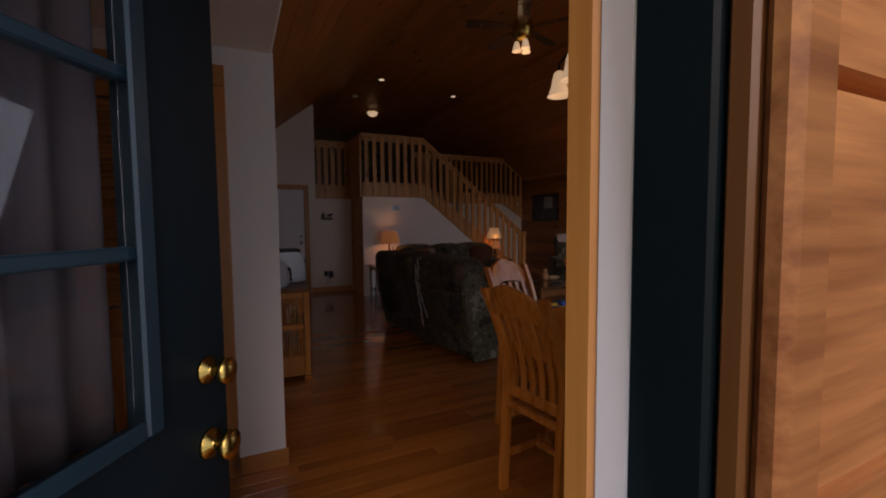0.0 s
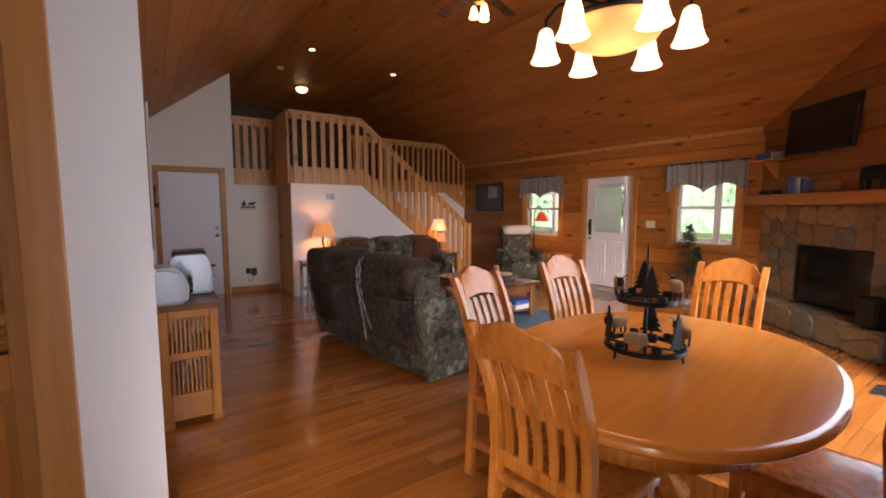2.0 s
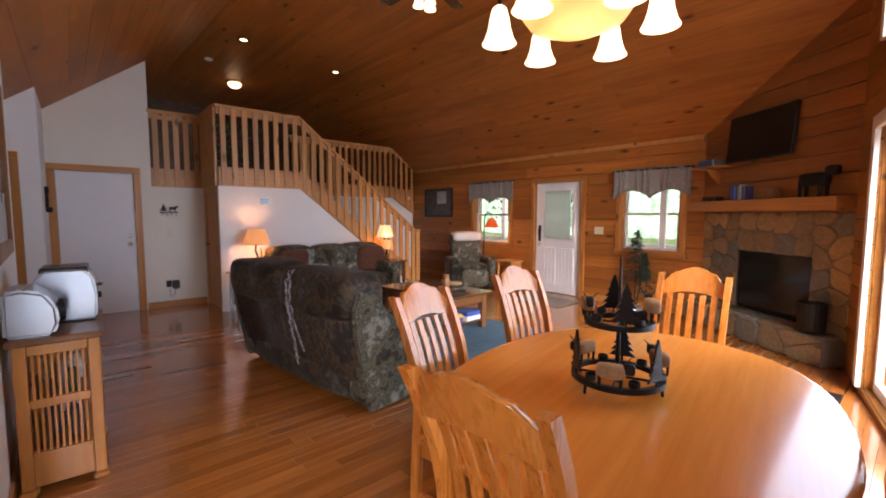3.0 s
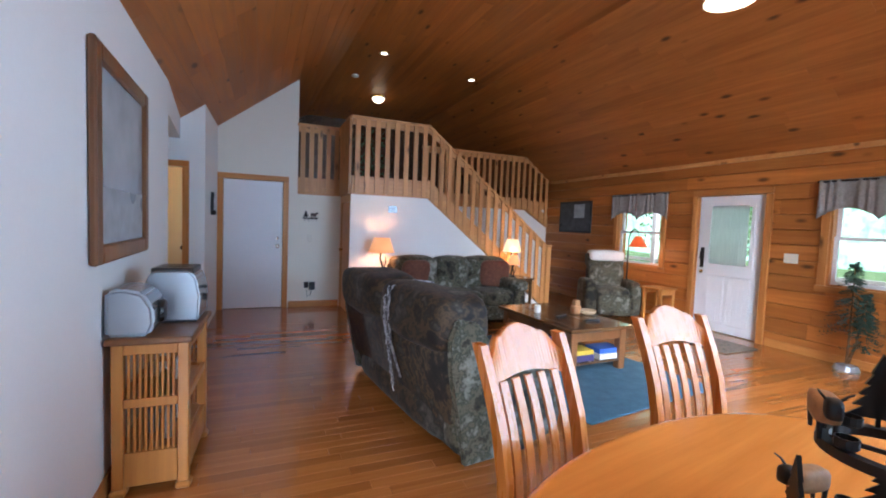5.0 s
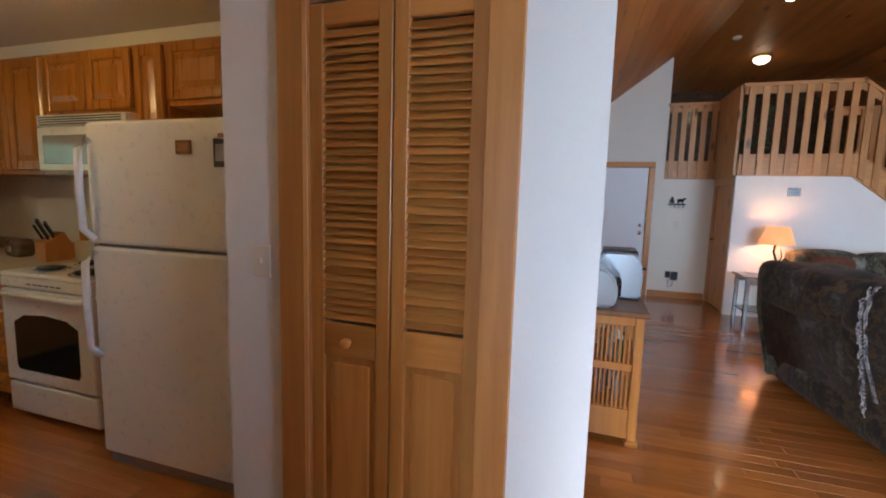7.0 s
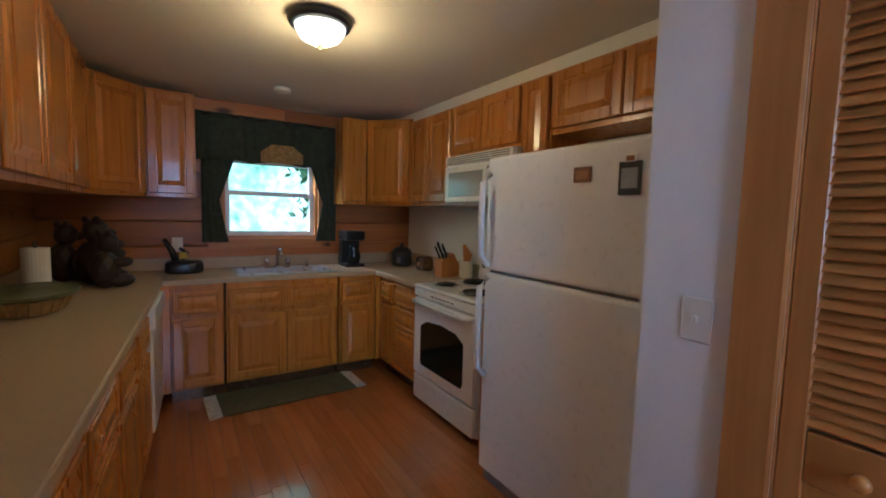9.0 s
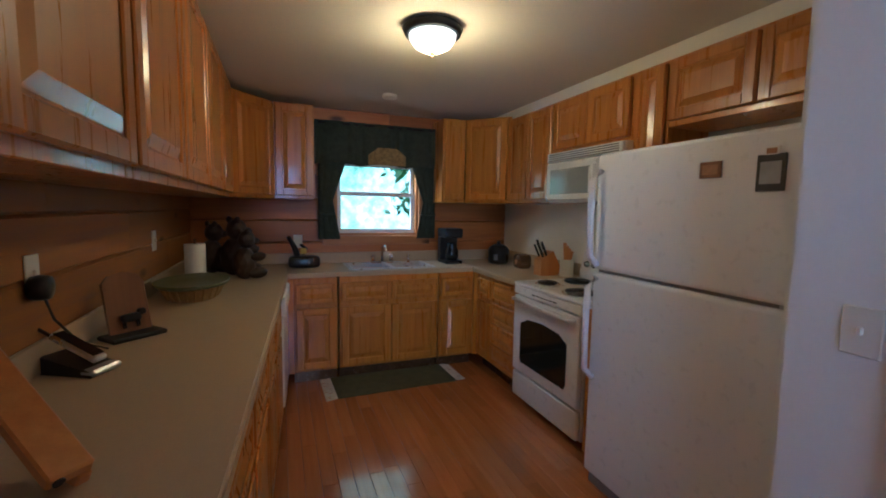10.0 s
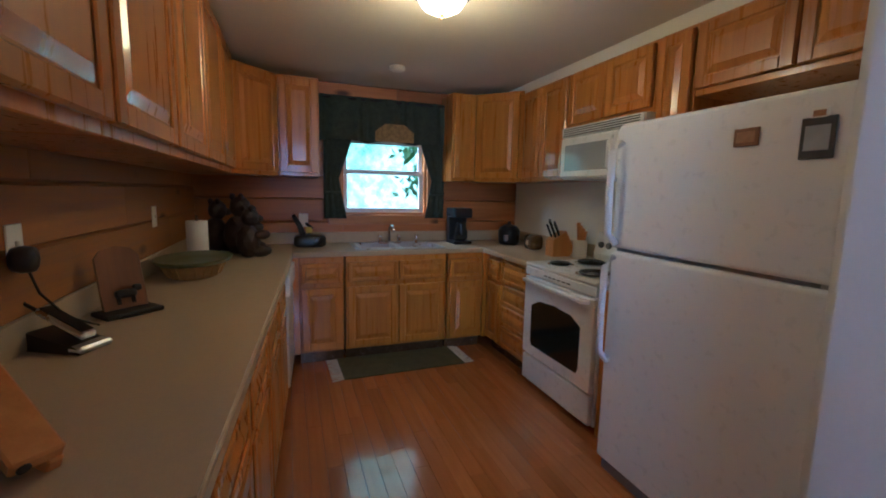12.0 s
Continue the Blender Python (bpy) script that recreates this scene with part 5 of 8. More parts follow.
# local: the seat faces +y; back at -y
ch = dining_chair(pose(1.74, -0.54, 0, 0, 0, -84) @ Matrix.Diagonal((0.94, 1, 1.012, 1)))
copy_thing(ch, pose(2.085, 0.04, 0, 0, 0, 192) @ Matrix.Diagonal((0.94, 1, 1.012, 1)))
copy_thing(ch, pose(2.87, 0.17, 0, 0, 0, 176) @ Matrix.Diagonal((0.94, 1, 1.012, 1)))
copy_thing(ch, pose(3.345, -0.325, 0, 0, 0, 98) @ Matrix.Diagonal((0.94, 1, 1.012, 1)))
copy_thing(ch, pose(2.50, -1.04, 0, 0, 0, 10) @ Matrix.Diagonal((0.94, 1, 1.012, 1)))

# table centre piece: two iron rings with fir trees, candle cups and animal figures
cp = thing("table_centrepiece", "two-tier black iron centrepiece with fir trees and tan animals", "centrepiece", pose(2.335, -0.46, 0.76, 0, 0, 20))
b = bmesh.new()
tube(b, [(0, 0, 0.02), (0, 0, 0.50)], 0.011, 8, 0.004)
part("stem", b, BLACK_METAL, cp)


def ring(r, z, w=0.022):
    bmx = bmesh.new()
    n = 40
    prof = [(r - w, z), (r, z), (r, z + 0.02), (r - w, z + 0.02)]
    rr = [[bmx.verts.new((a * math.cos(2 * math.pi * i / n), a * math.sin(2 * math.pi * i / n), h)) for a, h in prof] for i in range(n)]
    for i in range(n):
        for k in range(4):
            bmx.faces.new((rr[i][k], rr[i][(k + 1) % 4], rr[(i + 1) % n][(k + 1) % 4], rr[(i + 1) % n][k]))
    return bmx


def iron_tree(h):
    bmx = bmesh.new()
    for k in range(5):
        f = k / 5
        w = 0.045 * (1 - f) + 0.008
        prism(bmx, [(-w, h * (0.12 + f * 0.8)), (w, h * (0.12 + f * 0.8)), (0, h * (0.12 + f * 0.8) + h * 0.3)], -0.003 - 0.0004 * k, 0.003 + 0.0004 * k, "y")
    box(bmx, (-0.004, -0.003, 0), (0.004, 0.003, h * 0.3))
    return bmx


def beast(s):
    """A small four-legged figure in one plain mesh."""
    bmx = bmesh.new()
    cushion(bmx, (-0.05 * s, -0.018 * s, 0.035 * s), (0.045 * s, 0.018 * s, 0.078 * s), 0.01, 3, 0.002)
    cushion(bmx, (0.038 * s, -0.012 * s, 0.066 * s), (0.075 * s, 0.012 * s, 0.096 * s), 0.01, 3, 0.002)
    for x in (-0.04, 0.03):
        for y in (-0.012, 0.012):
            tube(bmx, [(x * s, y * s, 0.0), (x * s, y * s, 0.05 * s)], 0.005 * s, 6, 0.007 * s)
    return bmx


def beast_body(s):
    bmx = bmesh.new()
    return cushion(bmx, (-0.05 * s, -0.02 * s, 0.032 * s), (0.04 * s, 0.02 * s, 0.078 * s), 0.01, 4, 0.002)


def beast_head(s):
    bmx = bmesh.new()
    cushion(bmx, (0.036 * s, -0.012 * s, 0.052 * s), (0.07 * s, 0.012 * s, 0.088 * s), 0.006, 3, 0.002)
    for y in (-1, 1):
        tube(bmx, [(0.045 * s, 0.008 * y * s, 0.082 * s), (0.05 * s, 0.02 * y * s, 0.096 * s), (0.06 * s, 0.026 * y * s, 0.104 * s)], 0.003, 5, 0.0015)
    return bmx


def beast_leg(x, y, s):
    bmx = bmesh.new()
    tube(bmx, [(x * s, 0.011 * y * s, 0.0), (x * s, 0.013 * y * s, 0.05 * s)], 0.004 * s, 6, 0.006 * s)
    return bmx


for r, z, nm in ((0.17, 0.035, "lower_ring"), (0.125, 0.245, "upper_ring")):
    part(nm, ring(r, z), BLACK_METAL, cp)
    b = bmesh.new()
    for a in (0, 1.57):
        tube(b, [(-r * math.cos(a), -r * math.sin(a), z + 0.008), (r * math.cos(a), r * math.sin(a), z + 0.008)], 0.005, 6)
    part("cross_bar", b, BLACK_METAL, cp)
for k in range(3):
    a = 2.09 * k + 0.4
    b = bmesh.new()
    tube(b, [(0.155 * math.cos(a), 0.155 * math.sin(a), 0.04), (0.16 * math.cos(a), 0.16 * math.sin(a), 0.0)], 0.006, 6)
    part("foot", b, BLACK_METAL, cp)
for i, (r, z, n) in enumerate(((0.16, 0.055, 6), (0.115, 0.265, 4))):
    for k in range(n):
        a = 2 * math.pi * k / n + 0.3 * i
        mm = pose(r * math.cos(a), r * math.sin(a), z, 0, 0, math.degrees(a) + 90)
        if k % 2 == 0:
            part("iron_tree", iron_tree(0.16 if i == 0 else 0.15), BLACK_METAL, cp, "", mm)
        else:
            fig = part("animal_figure", beast_body(1.05), TAN if k % 4 == 1 else PALE, cp, "small tan resin animal body", mm)
            part("head", beast_head(1.05), BLACK_METAL, fig, "black iron horned head")
            for lx, ly in ((-0.04, -1), (-0.04, 1), (0.028, -1), (0.028, 1)):
                part("leg", beast_leg(lx, ly, 1.05), BLACK_METAL, fig)
        b = bmesh.new()
        lathe(b, [(0.016, 0.0), (0.020, 0.004), (0.020, 0.022), (0.017, 0.022)], 12, (0, 0, 0), False)
        part("candle_cup", b, BLACK_METAL, cp, "", pose((r - 0.012) * math.cos(a + 0.5), (r - 0.012) * math.sin(a + 0.5), z))
part("iron_tree", iron_tree(0.2), BLACK_METAL, cp, "", pose(0, 0, 0.30) @ Matrix.Diagonal((0.4, 0.4, 1, 1)))

# chandelier: six bell shades round an alabaster bowl
CHX, CHY = 2.425, -0.185
chd = thing("chandelier", "six-light bronze chandelier with lit bell shades and an alabaster bowl", "chandelier", pose(CHX, CHY, 0.0, 0, 0, 3))
b = bmesh.new()
tube(b, [(0, 0, 2.42), (0, 0, 4.0)], 0.012, 8)
part("rod", b, BLACK_METAL, chd)
b = bmesh.new()
lathe(b, [(0.07, 4.0), (0.075, 4.02), (0.04, 4.06), (0.0401, 4.145)], 20)
part("canopy", b, BLACK_METAL, chd)
b = bmesh.new()
lathe(b, [(0.02, 2.185), (0.12, 2.20), (0.20, 2.235), (0.235, 2.285), (0.24, 2.30), (0.23, 2.30), (0.19, 2.25), (0.02, 2.215)], 32)
part("bowl", smooth(b), BOWL_GLASS, chd, "glowing amber alabaster bowl")
b = bmesh.new()
lathe(b, [(0.245, 2.295), (0.25, 2.305), (0.245, 2.32), (0.04, 2.36), (0.03, 2.44)], 32)
part("bowl_rim", b, BLACK_METAL, chd)
for k in range(6):
    a = 2 * math.pi * k / 6
    c, s_ = math.cos(a), math.sin(a)
    b = bmesh.new()
    tube(b, [(0.03 * c, 0.03 * s_, 2.40), (0.16 * c, 0.16 * s_, 2.46), (0.27 * c, 0.27 * s_, 2.44), (0.325 * c, 0.325 * s_, 2.38), (0.325 * c, 0.325 * s_, 2.33)], 0.009, 7)
    part("arm", b, BLACK_METAL, chd)
    b = bmesh.new()
    lathe(b, [(0.02, 2.335), (0.032, 2.325), (0.042, 2.29), (0.05, 2.24), (0.064, 2.195), (0.076, 2.175), (0.072, 2.175), (0.046, 2.24), (0.036, 2.29), (0.015, 2.32)], 20, (0.325 * c, 0.325 * s_, 0))
    part("shade", smooth(b), SHADE_GLASS, chd, "frosted glass bell shade, lit")
lamp("chandelier_light", "POINT", pose(CHX, CHY, 2.06), 3.4, WARM, radius=0.25)

# ceiling fan with a lit cluster
FX, FY, FZ = 3.18, 1.75, 3.29
fan = thing("ceiling_fan", "dark bladed ceiling fan at rest with a lit lamp cluster", "ceiling fan", pose(FX, FY, FZ, 0, 0, 20))
b = bmesh.new()
tube(b, [(0, 0, 0.28), (0, 0, FLAT - FZ - 0.01)], 0.014, 8)
part("rod", b, BLACK_METAL, fan)
b = bmesh.new()
lathe(b, [(0.03, 0.02), (0.09, 0.06), (0.115, 0.12), (0.115, 0.20), (0.07, 0.26), (0.02, 0.29)], 24)
part("motor", smooth(b), BRASS, fan)
for k in range(5):
    b = bmesh.new()
    prism(b, [(0.12, -0.03), (0.22, -0.062), (0.60, -0.068), (0.64, -0.04), (0.64, 0.04), (0.60, 0.068), (0.22, 0.062), (0.12, 0.03)], 0.155, 0.163, "z")
    bmesh.ops.rotate(b, verts=b.verts[:], matrix=Matrix.Rotation(radians(10), 3, "X"), cent=(0, 0, 0.16))
    part("blade", b, DARK_WOOD, fan, "", pose(0, 0, 0, 0, 0, 72 * k))
for k in range(3):
    a = 2.09 * k
    b = bmesh.new()
    lathe(b, [(0.014, 0.02), (0.028, 0.0), (0.038, -0.05), (0.05, -0.085), (0.047, -0.085), (0.034, -0.05), (0.01, 0.0)], 16, (0.065 * math.cos(a), 0.065 * math.sin(a), 0))
    part("shade", smooth(b), SHADE_GLASS, fan, "frosted glass shade, lit")
lamp("fan_light", "POINT", pose(FX, FY, FZ - 0.16), 1.08, WARM, radius=0.08)

# slatted cart with two toasters
cart = thing("kitchen_cart", "honey oak slatted storage cart against the white wall", "cart", pose(0.528, 1.66, 0, 0, 0, -2) @ Matrix.Diagonal((1, 1, 1.04, 1)))
CWX, CDY = 0.335, 0.60
for x in (0.0, CWX - 0.05):
    for y in (0.0, CDY - 0.05):
        part("leg", boxes(((x, y, 0.035), (x + 0.05, y + 0.05, 0.745)), bevel=0.004), CART_OAK, cart)
        part("foot", boxes(((x - 0.012, y - 0.012, 0.0), (x + 0.062, y + 0.062, 0.034)), bevel=0.01), CART_OAK, cart)
part("top", boxes(((-0.02, -0.03, 0.746), (CWX + 0.02, CDY + 0.03, 0.778)), bevel=0.007), FRAME_WOOD, cart, "dark reddish polished top")
for y in (0.008, CDY - 0.03):
    for z0, z1 in ((0.69, 0.745), (0.43, 0.475), (0.04, 0.21)):
        part("rail", boxes(((0.05, y, z0), (CWX - 0.05, y + 0.022, z1))), CART_OAK, cart)
    for k in range(9):
        x = 0.07 + k * (CWX - 0.14) / 8
        for z0, z1 in ((0.475, 0.69), (0.21, 0.43)):
            part("slat", boxes(((x - 0.006, y + 0.004, z0), (x + 0.006, y + 0.018, z1)), bevel=0.002), CART_OAK, cart)
for x in (0.006, CWX - 0.028):
    for z0, z1 in ((0.69, 0.745), (0.43, 0.475), (0.06, 0.21)):
        part("rail", boxes(((x, 0.05, z0), (x + 0.022, CDY - 0.05, z1))), CART_OAK, cart)
for z in (0.20, 0.44):
    part("shelf", boxes(((0.03, 0.03, z), (CWX - 0.03, CDY - 0.03, z + 0.015))), CART_OAK, cart)
rnd = random.Random(5)
for k in range(12):
    z = 0.216 if k % 2 else 0.456
    h = rnd.uniform(0.08, 0.17)
    b = bmesh.new()
    lathe(b, [(0.022, 0), (0.03, 0.01), (0.03, h * 0.7), (0.018, h)], 12)
    solid("jar", smooth(b), rnd.choice((GREY_PLASTIC, PAPER, GREEN_CER, TAN)), "small jar kept in the slatted cart", "jar", pose(0.60 + rnd.uniform(0, 0.18), 1.74 + 0.042 * k, z * 1.04), "jars in the cart")


def toaster(m, w, d, h, label):
    ob = thing("toaster", label, "toaster", m, "toasters on the cart")
    b = bmesh.new()
    prism(b, [(0, 0.012), (w, 0.012), (w + 0.008, h * 0.5), (w - 0.012, h * 0.86), (w - 0.05, h), (0.05, h), (0.012, h * 0.86), (-0.008, h * 0.5)], 0, d, "y")
    bmesh.ops.bevel(b, geom=b.edges[:], offset=0.012, segments=3, affect="EDGES")
    part("body", b, GREY_PLASTIC, ob)
    part("top_panel", boxes(((0.03, 0.012, h - 0.03), (w - 0.03, d - 0.012, h + 0.012)), bevel=0.012), BLACK, ob)
    for y in (d * 0.32, d * 0.62):
        part("slot", boxes(((0.07, y, h + 0.0121), (w - 0.07, y + 0.022, h + 0.0145)), bevel=0.0005), DARK_GLASS, ob)
    part("base", boxes(((0.01, 0.01, 0.0), (w - 0.01, d - 0.01, 0.0115)), bevel=0.003), BLACK, ob)
    b = bmesh.new()
    lathe(b, [(0.02, 0), (0.02, 0.014), (0.016, 0.018)], 16)
    bmesh.ops.rotate(b, verts=b.verts[:], matrix=Matrix.Rotation(radians(90), 3, "Y"))
    bmesh.ops.translate(b, verts=b.verts[:], vec=(w + 0.004, d / 2, h * 0.42))
    part("dial", b, BLACK, ob)
    part("lever", boxes(((w + 0.002, d * 0.3, h * 0.62), (w + 0.03, d * 0.42, h * 0.68)), bevel=0.005), BLACK, ob)
    return ob


toaster(pose(0.60, 1.95, 0.81, 0, 0, -3), 0.27, 0.28, 0.30, "silver and black toaster on the cart")
b = bmesh.new()
cm_ = thing("coffee_grinder", "silver rounded appliance with a black front dial on the cart", "appliance", pose(0.505, 1.65, 0.81) @ Matrix.Scale(1.22, 4))
prism(b, [(0, 0), (0.15, 0), (0.17, 0.05), (0.165, 0.12), (0.13, 0.18), (0.06, 0.20), (0.0, 0.19)], 0, 0.24, "y")
bmesh.ops.bevel(b, geom=b.edges[:], offset=0.015, segments=3, affect="EDGES")
part("body", b, GREY_PLASTIC, cm_)
b = bmesh.new()
lathe(b, [(0.05, 0), (0.052, 0.012), (0.045, 0.022), (0.01, 0.026)], 20)
bmesh.ops.rotate(b, verts=b.verts[:], matrix=Matrix.Rotation(radians(90), 3, "Y"))
bmesh.ops.translate(b, verts=b.verts[:], vec=(0.166, 0.12, 0.085))
part("dial", b, BLACK, cm_)

# ---- living room ----


def sofa(name, m, length, depth, seats, label, back_mat, height=1.0):
    """Padded sofa: faces +x, runs along y from 0 to length; x=0 is the foot of the back."""
    ob = thing(name, label, "sofa", m)
    b = bmesh.new()
    cushion(b, (0.10, 0.02, 0.04), (depth - 0.04, length - 0.02, 0.30), 0.02, 6, 0.008)
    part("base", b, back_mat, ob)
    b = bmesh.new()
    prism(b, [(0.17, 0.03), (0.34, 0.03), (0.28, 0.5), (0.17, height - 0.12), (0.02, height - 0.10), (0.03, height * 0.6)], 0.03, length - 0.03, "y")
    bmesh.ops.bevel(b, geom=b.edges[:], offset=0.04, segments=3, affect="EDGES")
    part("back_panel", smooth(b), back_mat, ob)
    w = (length - 0.40) / seats
    for k in range(seats):
        y = 0.20 + k * w
        yy0, yy1 = (0.03 if k == 0 else y + 0.006), (length - 0.03 if k == seats - 1 else y + w - 0.006)
        b = bmesh.new()
        cushion(b, (-0.035, yy0, height - 0.32), (0.36, yy1, height + 0.01), 0.07, 8, 0.03, k)
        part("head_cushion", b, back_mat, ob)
        b = bmesh.new()
        cushion(b, (0.14, y + 0.008, 0.42), (0.38, y + w - 0.008, height - 0.26), 0.05, 6, 0.018, k + 3)
        part("back_cushion", b, CAMO, ob)
        b = bmesh.new()
        cushion(b, (0.22, y + 0.006, 0.27), (depth, y + w - 0.006, 0.48), 0.05, 6, 0.015, k + 6)
        part("seat_cushion", b, CAMO, ob)
    for y in (-0.022, length - 0.018):
        b = bmesh.new()
        prism(b, [(0.16, 0.03), (0.70, 0.03), (0.66, 0.45), (0.50, 0.60), (0.36, 0.70), (0.22, height - 0.13), (0.08, height - 0.10), (0.03, height - 0.22), (0.04, height * 0.6)], y, y + 0.04, "y")
        bmesh.ops.bevel(b, geom=b.edges[:], offset=0.012, segments=2, affect="EDGES")
        part("end_panel", b, CAMO, ob)
    for y in (0.0, length - 0.21):
        b = bmesh.new()
        cushion(b, (0.12, y, 0.03), (depth - 0.02, y + 0.21, 0.56), 0.03, 6, 0.01)
        part("arm", b, CAMO, ob)
        b = bmesh.new()
        cushion(b, (0.20, y - 0.015, 0.48), (depth + 0.015, y + 0.225, 0.64), 0.05, 6, 0.012)
        part("arm_pad", b, CAMO, ob)
    return ob


sofa("loveseat", pose(2.13, 1.28, 0, 0, 0, 7), 1.90, 0.98, 2, "camouflage print reclining loveseat, its back to the hall", CAMO_SHADED, 1.0)
th = thing("throw_blanket", "grey fringed throw hanging over the loveseat back", "blanket", pose(2.163, 0.95, 0, 0, 0, 7))
b = bmesh.new()
pts = [(0.30, 1.015), (0.15, 1.035), (-0.02, 1.00), (-0.055, 0.85), (-0.02, 0.6), (0.06, 0.35)]
rows = [[b.verts.new((x + 0.006 * math.sin(j * 2.1), 0.99 + 0.016 * j / 4 + 0.004 * math.sin(i * 1.7), z)) for j in range(5)] for i, (x, z) in enumerate(pts)]
for r0, r1 in zip(rows, rows[1:]):
    for j in range(4):
        b.faces.new((r0[j], r0[j + 1], r1[j + 1], r1[j])).smooth = True
o = part("cloth", b, THROW, th)
s = o.modifiers.new("thick", "SOLIDIFY")
s.thickness = 0.008
b = bmesh.new()
rnd = random.Random(9)
for k in range(34):
    z = 1.0 - 0.7 * k / 34
    x = -0.062 + 0.17 * max(0.0, 0.8 - z) if z < 0.95 else -0.04
    tube(b, [(x, 1.0, z), (x - 0.012, 1.0 + rnd.uniform(-0.018, 0.018), z - 0.02), (x - 0.008, 1.0 + rnd.uniform(-0.016, 0.016), z - 0.055)], 0.005, 5)
tagged(part("fringe", b, THROW, th), kind="stuff")

sofa("sofa", pose(2.95, 5.40, 0, 0, 0, -90), 1.92, 0.95, 3, "camouflage print three-seat sofa against the stair wall", CAMO, 0.92)
for x, rz in ((3.24, 14), (4.58, -16)):
    b = bmesh.new()
    cushion(b, (-0.22, -0.06, 0.0), (0.22, 0.06, 0.40), 0.05, 6, 0.01)
    solid("throw_pillow", b, RED_PILLOW, "dark brown throw pillow leaning on the sofa", "pillow", pose(x, 5.02 - 0.02, 0.50, 12, 0, rz))

rc = thing("recliner", "camouflage print recliner with a white towel over its head", "armchair", pose(6.66, 4.72, 0, 0, 0, 150))
for nm, lo, hi, mt in (("base", (-0.40, -0.36, 0.04), (0.40, 0.36, 0.32), CAMO), ("seat_cushion", (-0.26, -0.12, 0.30), (0.26, 0.46, 0.50), CAMO),
                       ("footrest", (-0.25, 0.40, 0.08), (0.25, 0.50, 0.40), CAMO), ("back_cushion", (-0.30, -0.38, 0.42), (0.30, -0.10, 0.86), CAMO),
                       ("head_cushion", (-0.31, -0.46, 0.76), (0.31, -0.14, 1.06), CAMO), ("arm", (-0.45, -0.34, 0.05), (-0.25, 0.44, 0.60), CAMO), ("arm", (0.25, -0.34, 0.05), (0.45, 0.44, 0.60), CAMO)):
    b = bmesh.new()
    cushion(b, lo, hi, 0.05, 6, 0.015)
    part(nm, b, mt, rc)
b = bmesh.new()
cushion(b, (-0.30, -0.47, 0.90), (0.29, -0.10, 1.085), 0.02, 7, 0.012)
solid("towel", b, TOWEL, "white towel draped over the recliner head", "towel", pose(6.66, 4.72, 0, 0, 0, 150))

rg = solid("area_rug", boxes(((0, 0, 0.003), (1.68, 2.35, 0.017)), bevel=0.006), BLUE_RUG, "worn blue wool area rug on the oak floor", "rug", pose(3.43, 1.50, 0, 0, 0, 7))
ct = thing("coffee_table", "dark topped oak coffee table with a lower shelf", "coffee table", pose(3.925, 2.34, 0, 0, 0, 2))
CTX, CTY = 0.76, 1.23
part("top", boxes(((-0.03, -0.03, 0.44), (CTX + 0.03, CTY + 0.03, 0.475)), bevel=0.008), DARK_WOOD, ct, "dark polished top")
for x in (0.02, CTX - 0.10):
    for y in (0.02, CTY - 0.10):
        part("leg", boxes(((x, y, 0.018), (x + 0.08, y + 0.08, 0.44)), bevel=0.006), FRAME_WOOD, ct)
for y in (0.03, CTY - 0.055):
    part("apron", boxes(((0.10, y, 0.34), (CTX - 0.10, y + 0.025, 0.44))), FRAME_WOOD, ct)
for x in (0.03, CTX - 0.055):
    part("apron", boxes(((x, 0.10, 0.34), (x + 0.025, CTY - 0.10, 0.44))), FRAME_WOOD, ct)
part("lower_shelf", boxes(((0.03, 0.03, 0.10), (CTX - 0.03, CTY - 0.03, 0.125))), DARK_WOOD, ct)
for i, (x, y, w, d, z, h, mt) in enumerate(((0.10, 0.06, 0.26, 0.20, 0.126, 0.06, PURPLE), (0.12, 0.07, 0.24, 0.18, 0.187, 0.045, YELLOW_BOX), (0.42, 0.05, 0.30, 0.22, 0.126, 0.055, PAPER),
                                            (0.43, 0.06, 0.29, 0.2, 0.182, 0.05, BLUE_BOX), (0.14, 0.5, 0.3, 0.24, 0.126, 0.07, BLUE_BOX))):
    solid("game_box", boxes(((x, y, z), (x + w, y + d, z + h)), bevel=0.003), mt, "coloured flat game box on the coffee table shelf", "game box", pose(3.925, 2.34, 0, 0, 0, 2), "game boxes")
b = bmesh.new()
lathe(b, [(0.03, 0), (0.036, 0.01), (0.036, 0.08), (0.032, 0.085)], 16)
solid("mug", b, PAPER, "white candle jar on the coffee table", "jar", pose(4.08, 3.12, 0.476))
for x, y, rz in ((4.20, 2.85, 20), (4.40, 2.60, -15)):
    rm = thing("remote_control", "black remote control on the coffee table", "remote", pose(x, y, 0.476, 0, 0, rz), "remotes")
    part("case", boxes(((-0.08, -0.023, 0), (0.08, 0.023, 0.02)), bevel=0.006), BLACK, rm)
    part("keypad", boxes(((-0.06, -0.015, 0.0202), (0.06, 0.015, 0.023)), bevel=0.001), GREY_PLASTIC, rm)
cn = thing("candle_bowl", "small pottery bear figure beside a round candle bowl", "ornament", pose(4.48, 2.95, 0.476))
b = bmesh.new()
cushion(b, (-0.05, -0.04, 0), (0.05, 0.04, 0.10), 0.02, 4, 0.004)
cushion(b, (-0.035, -0.03, 0.09), (0.035, 0.03, 0.16), 0.02, 4, 0.004)
part("figure", b, TAN, cn)
b = bmesh.new()
lathe(b, [(0.04, 0), (0.09, 0.02), (0.10, 0.05), (0.092, 0.05), (0.04, 0.014)], 20, (0.12, -0.05, 0))
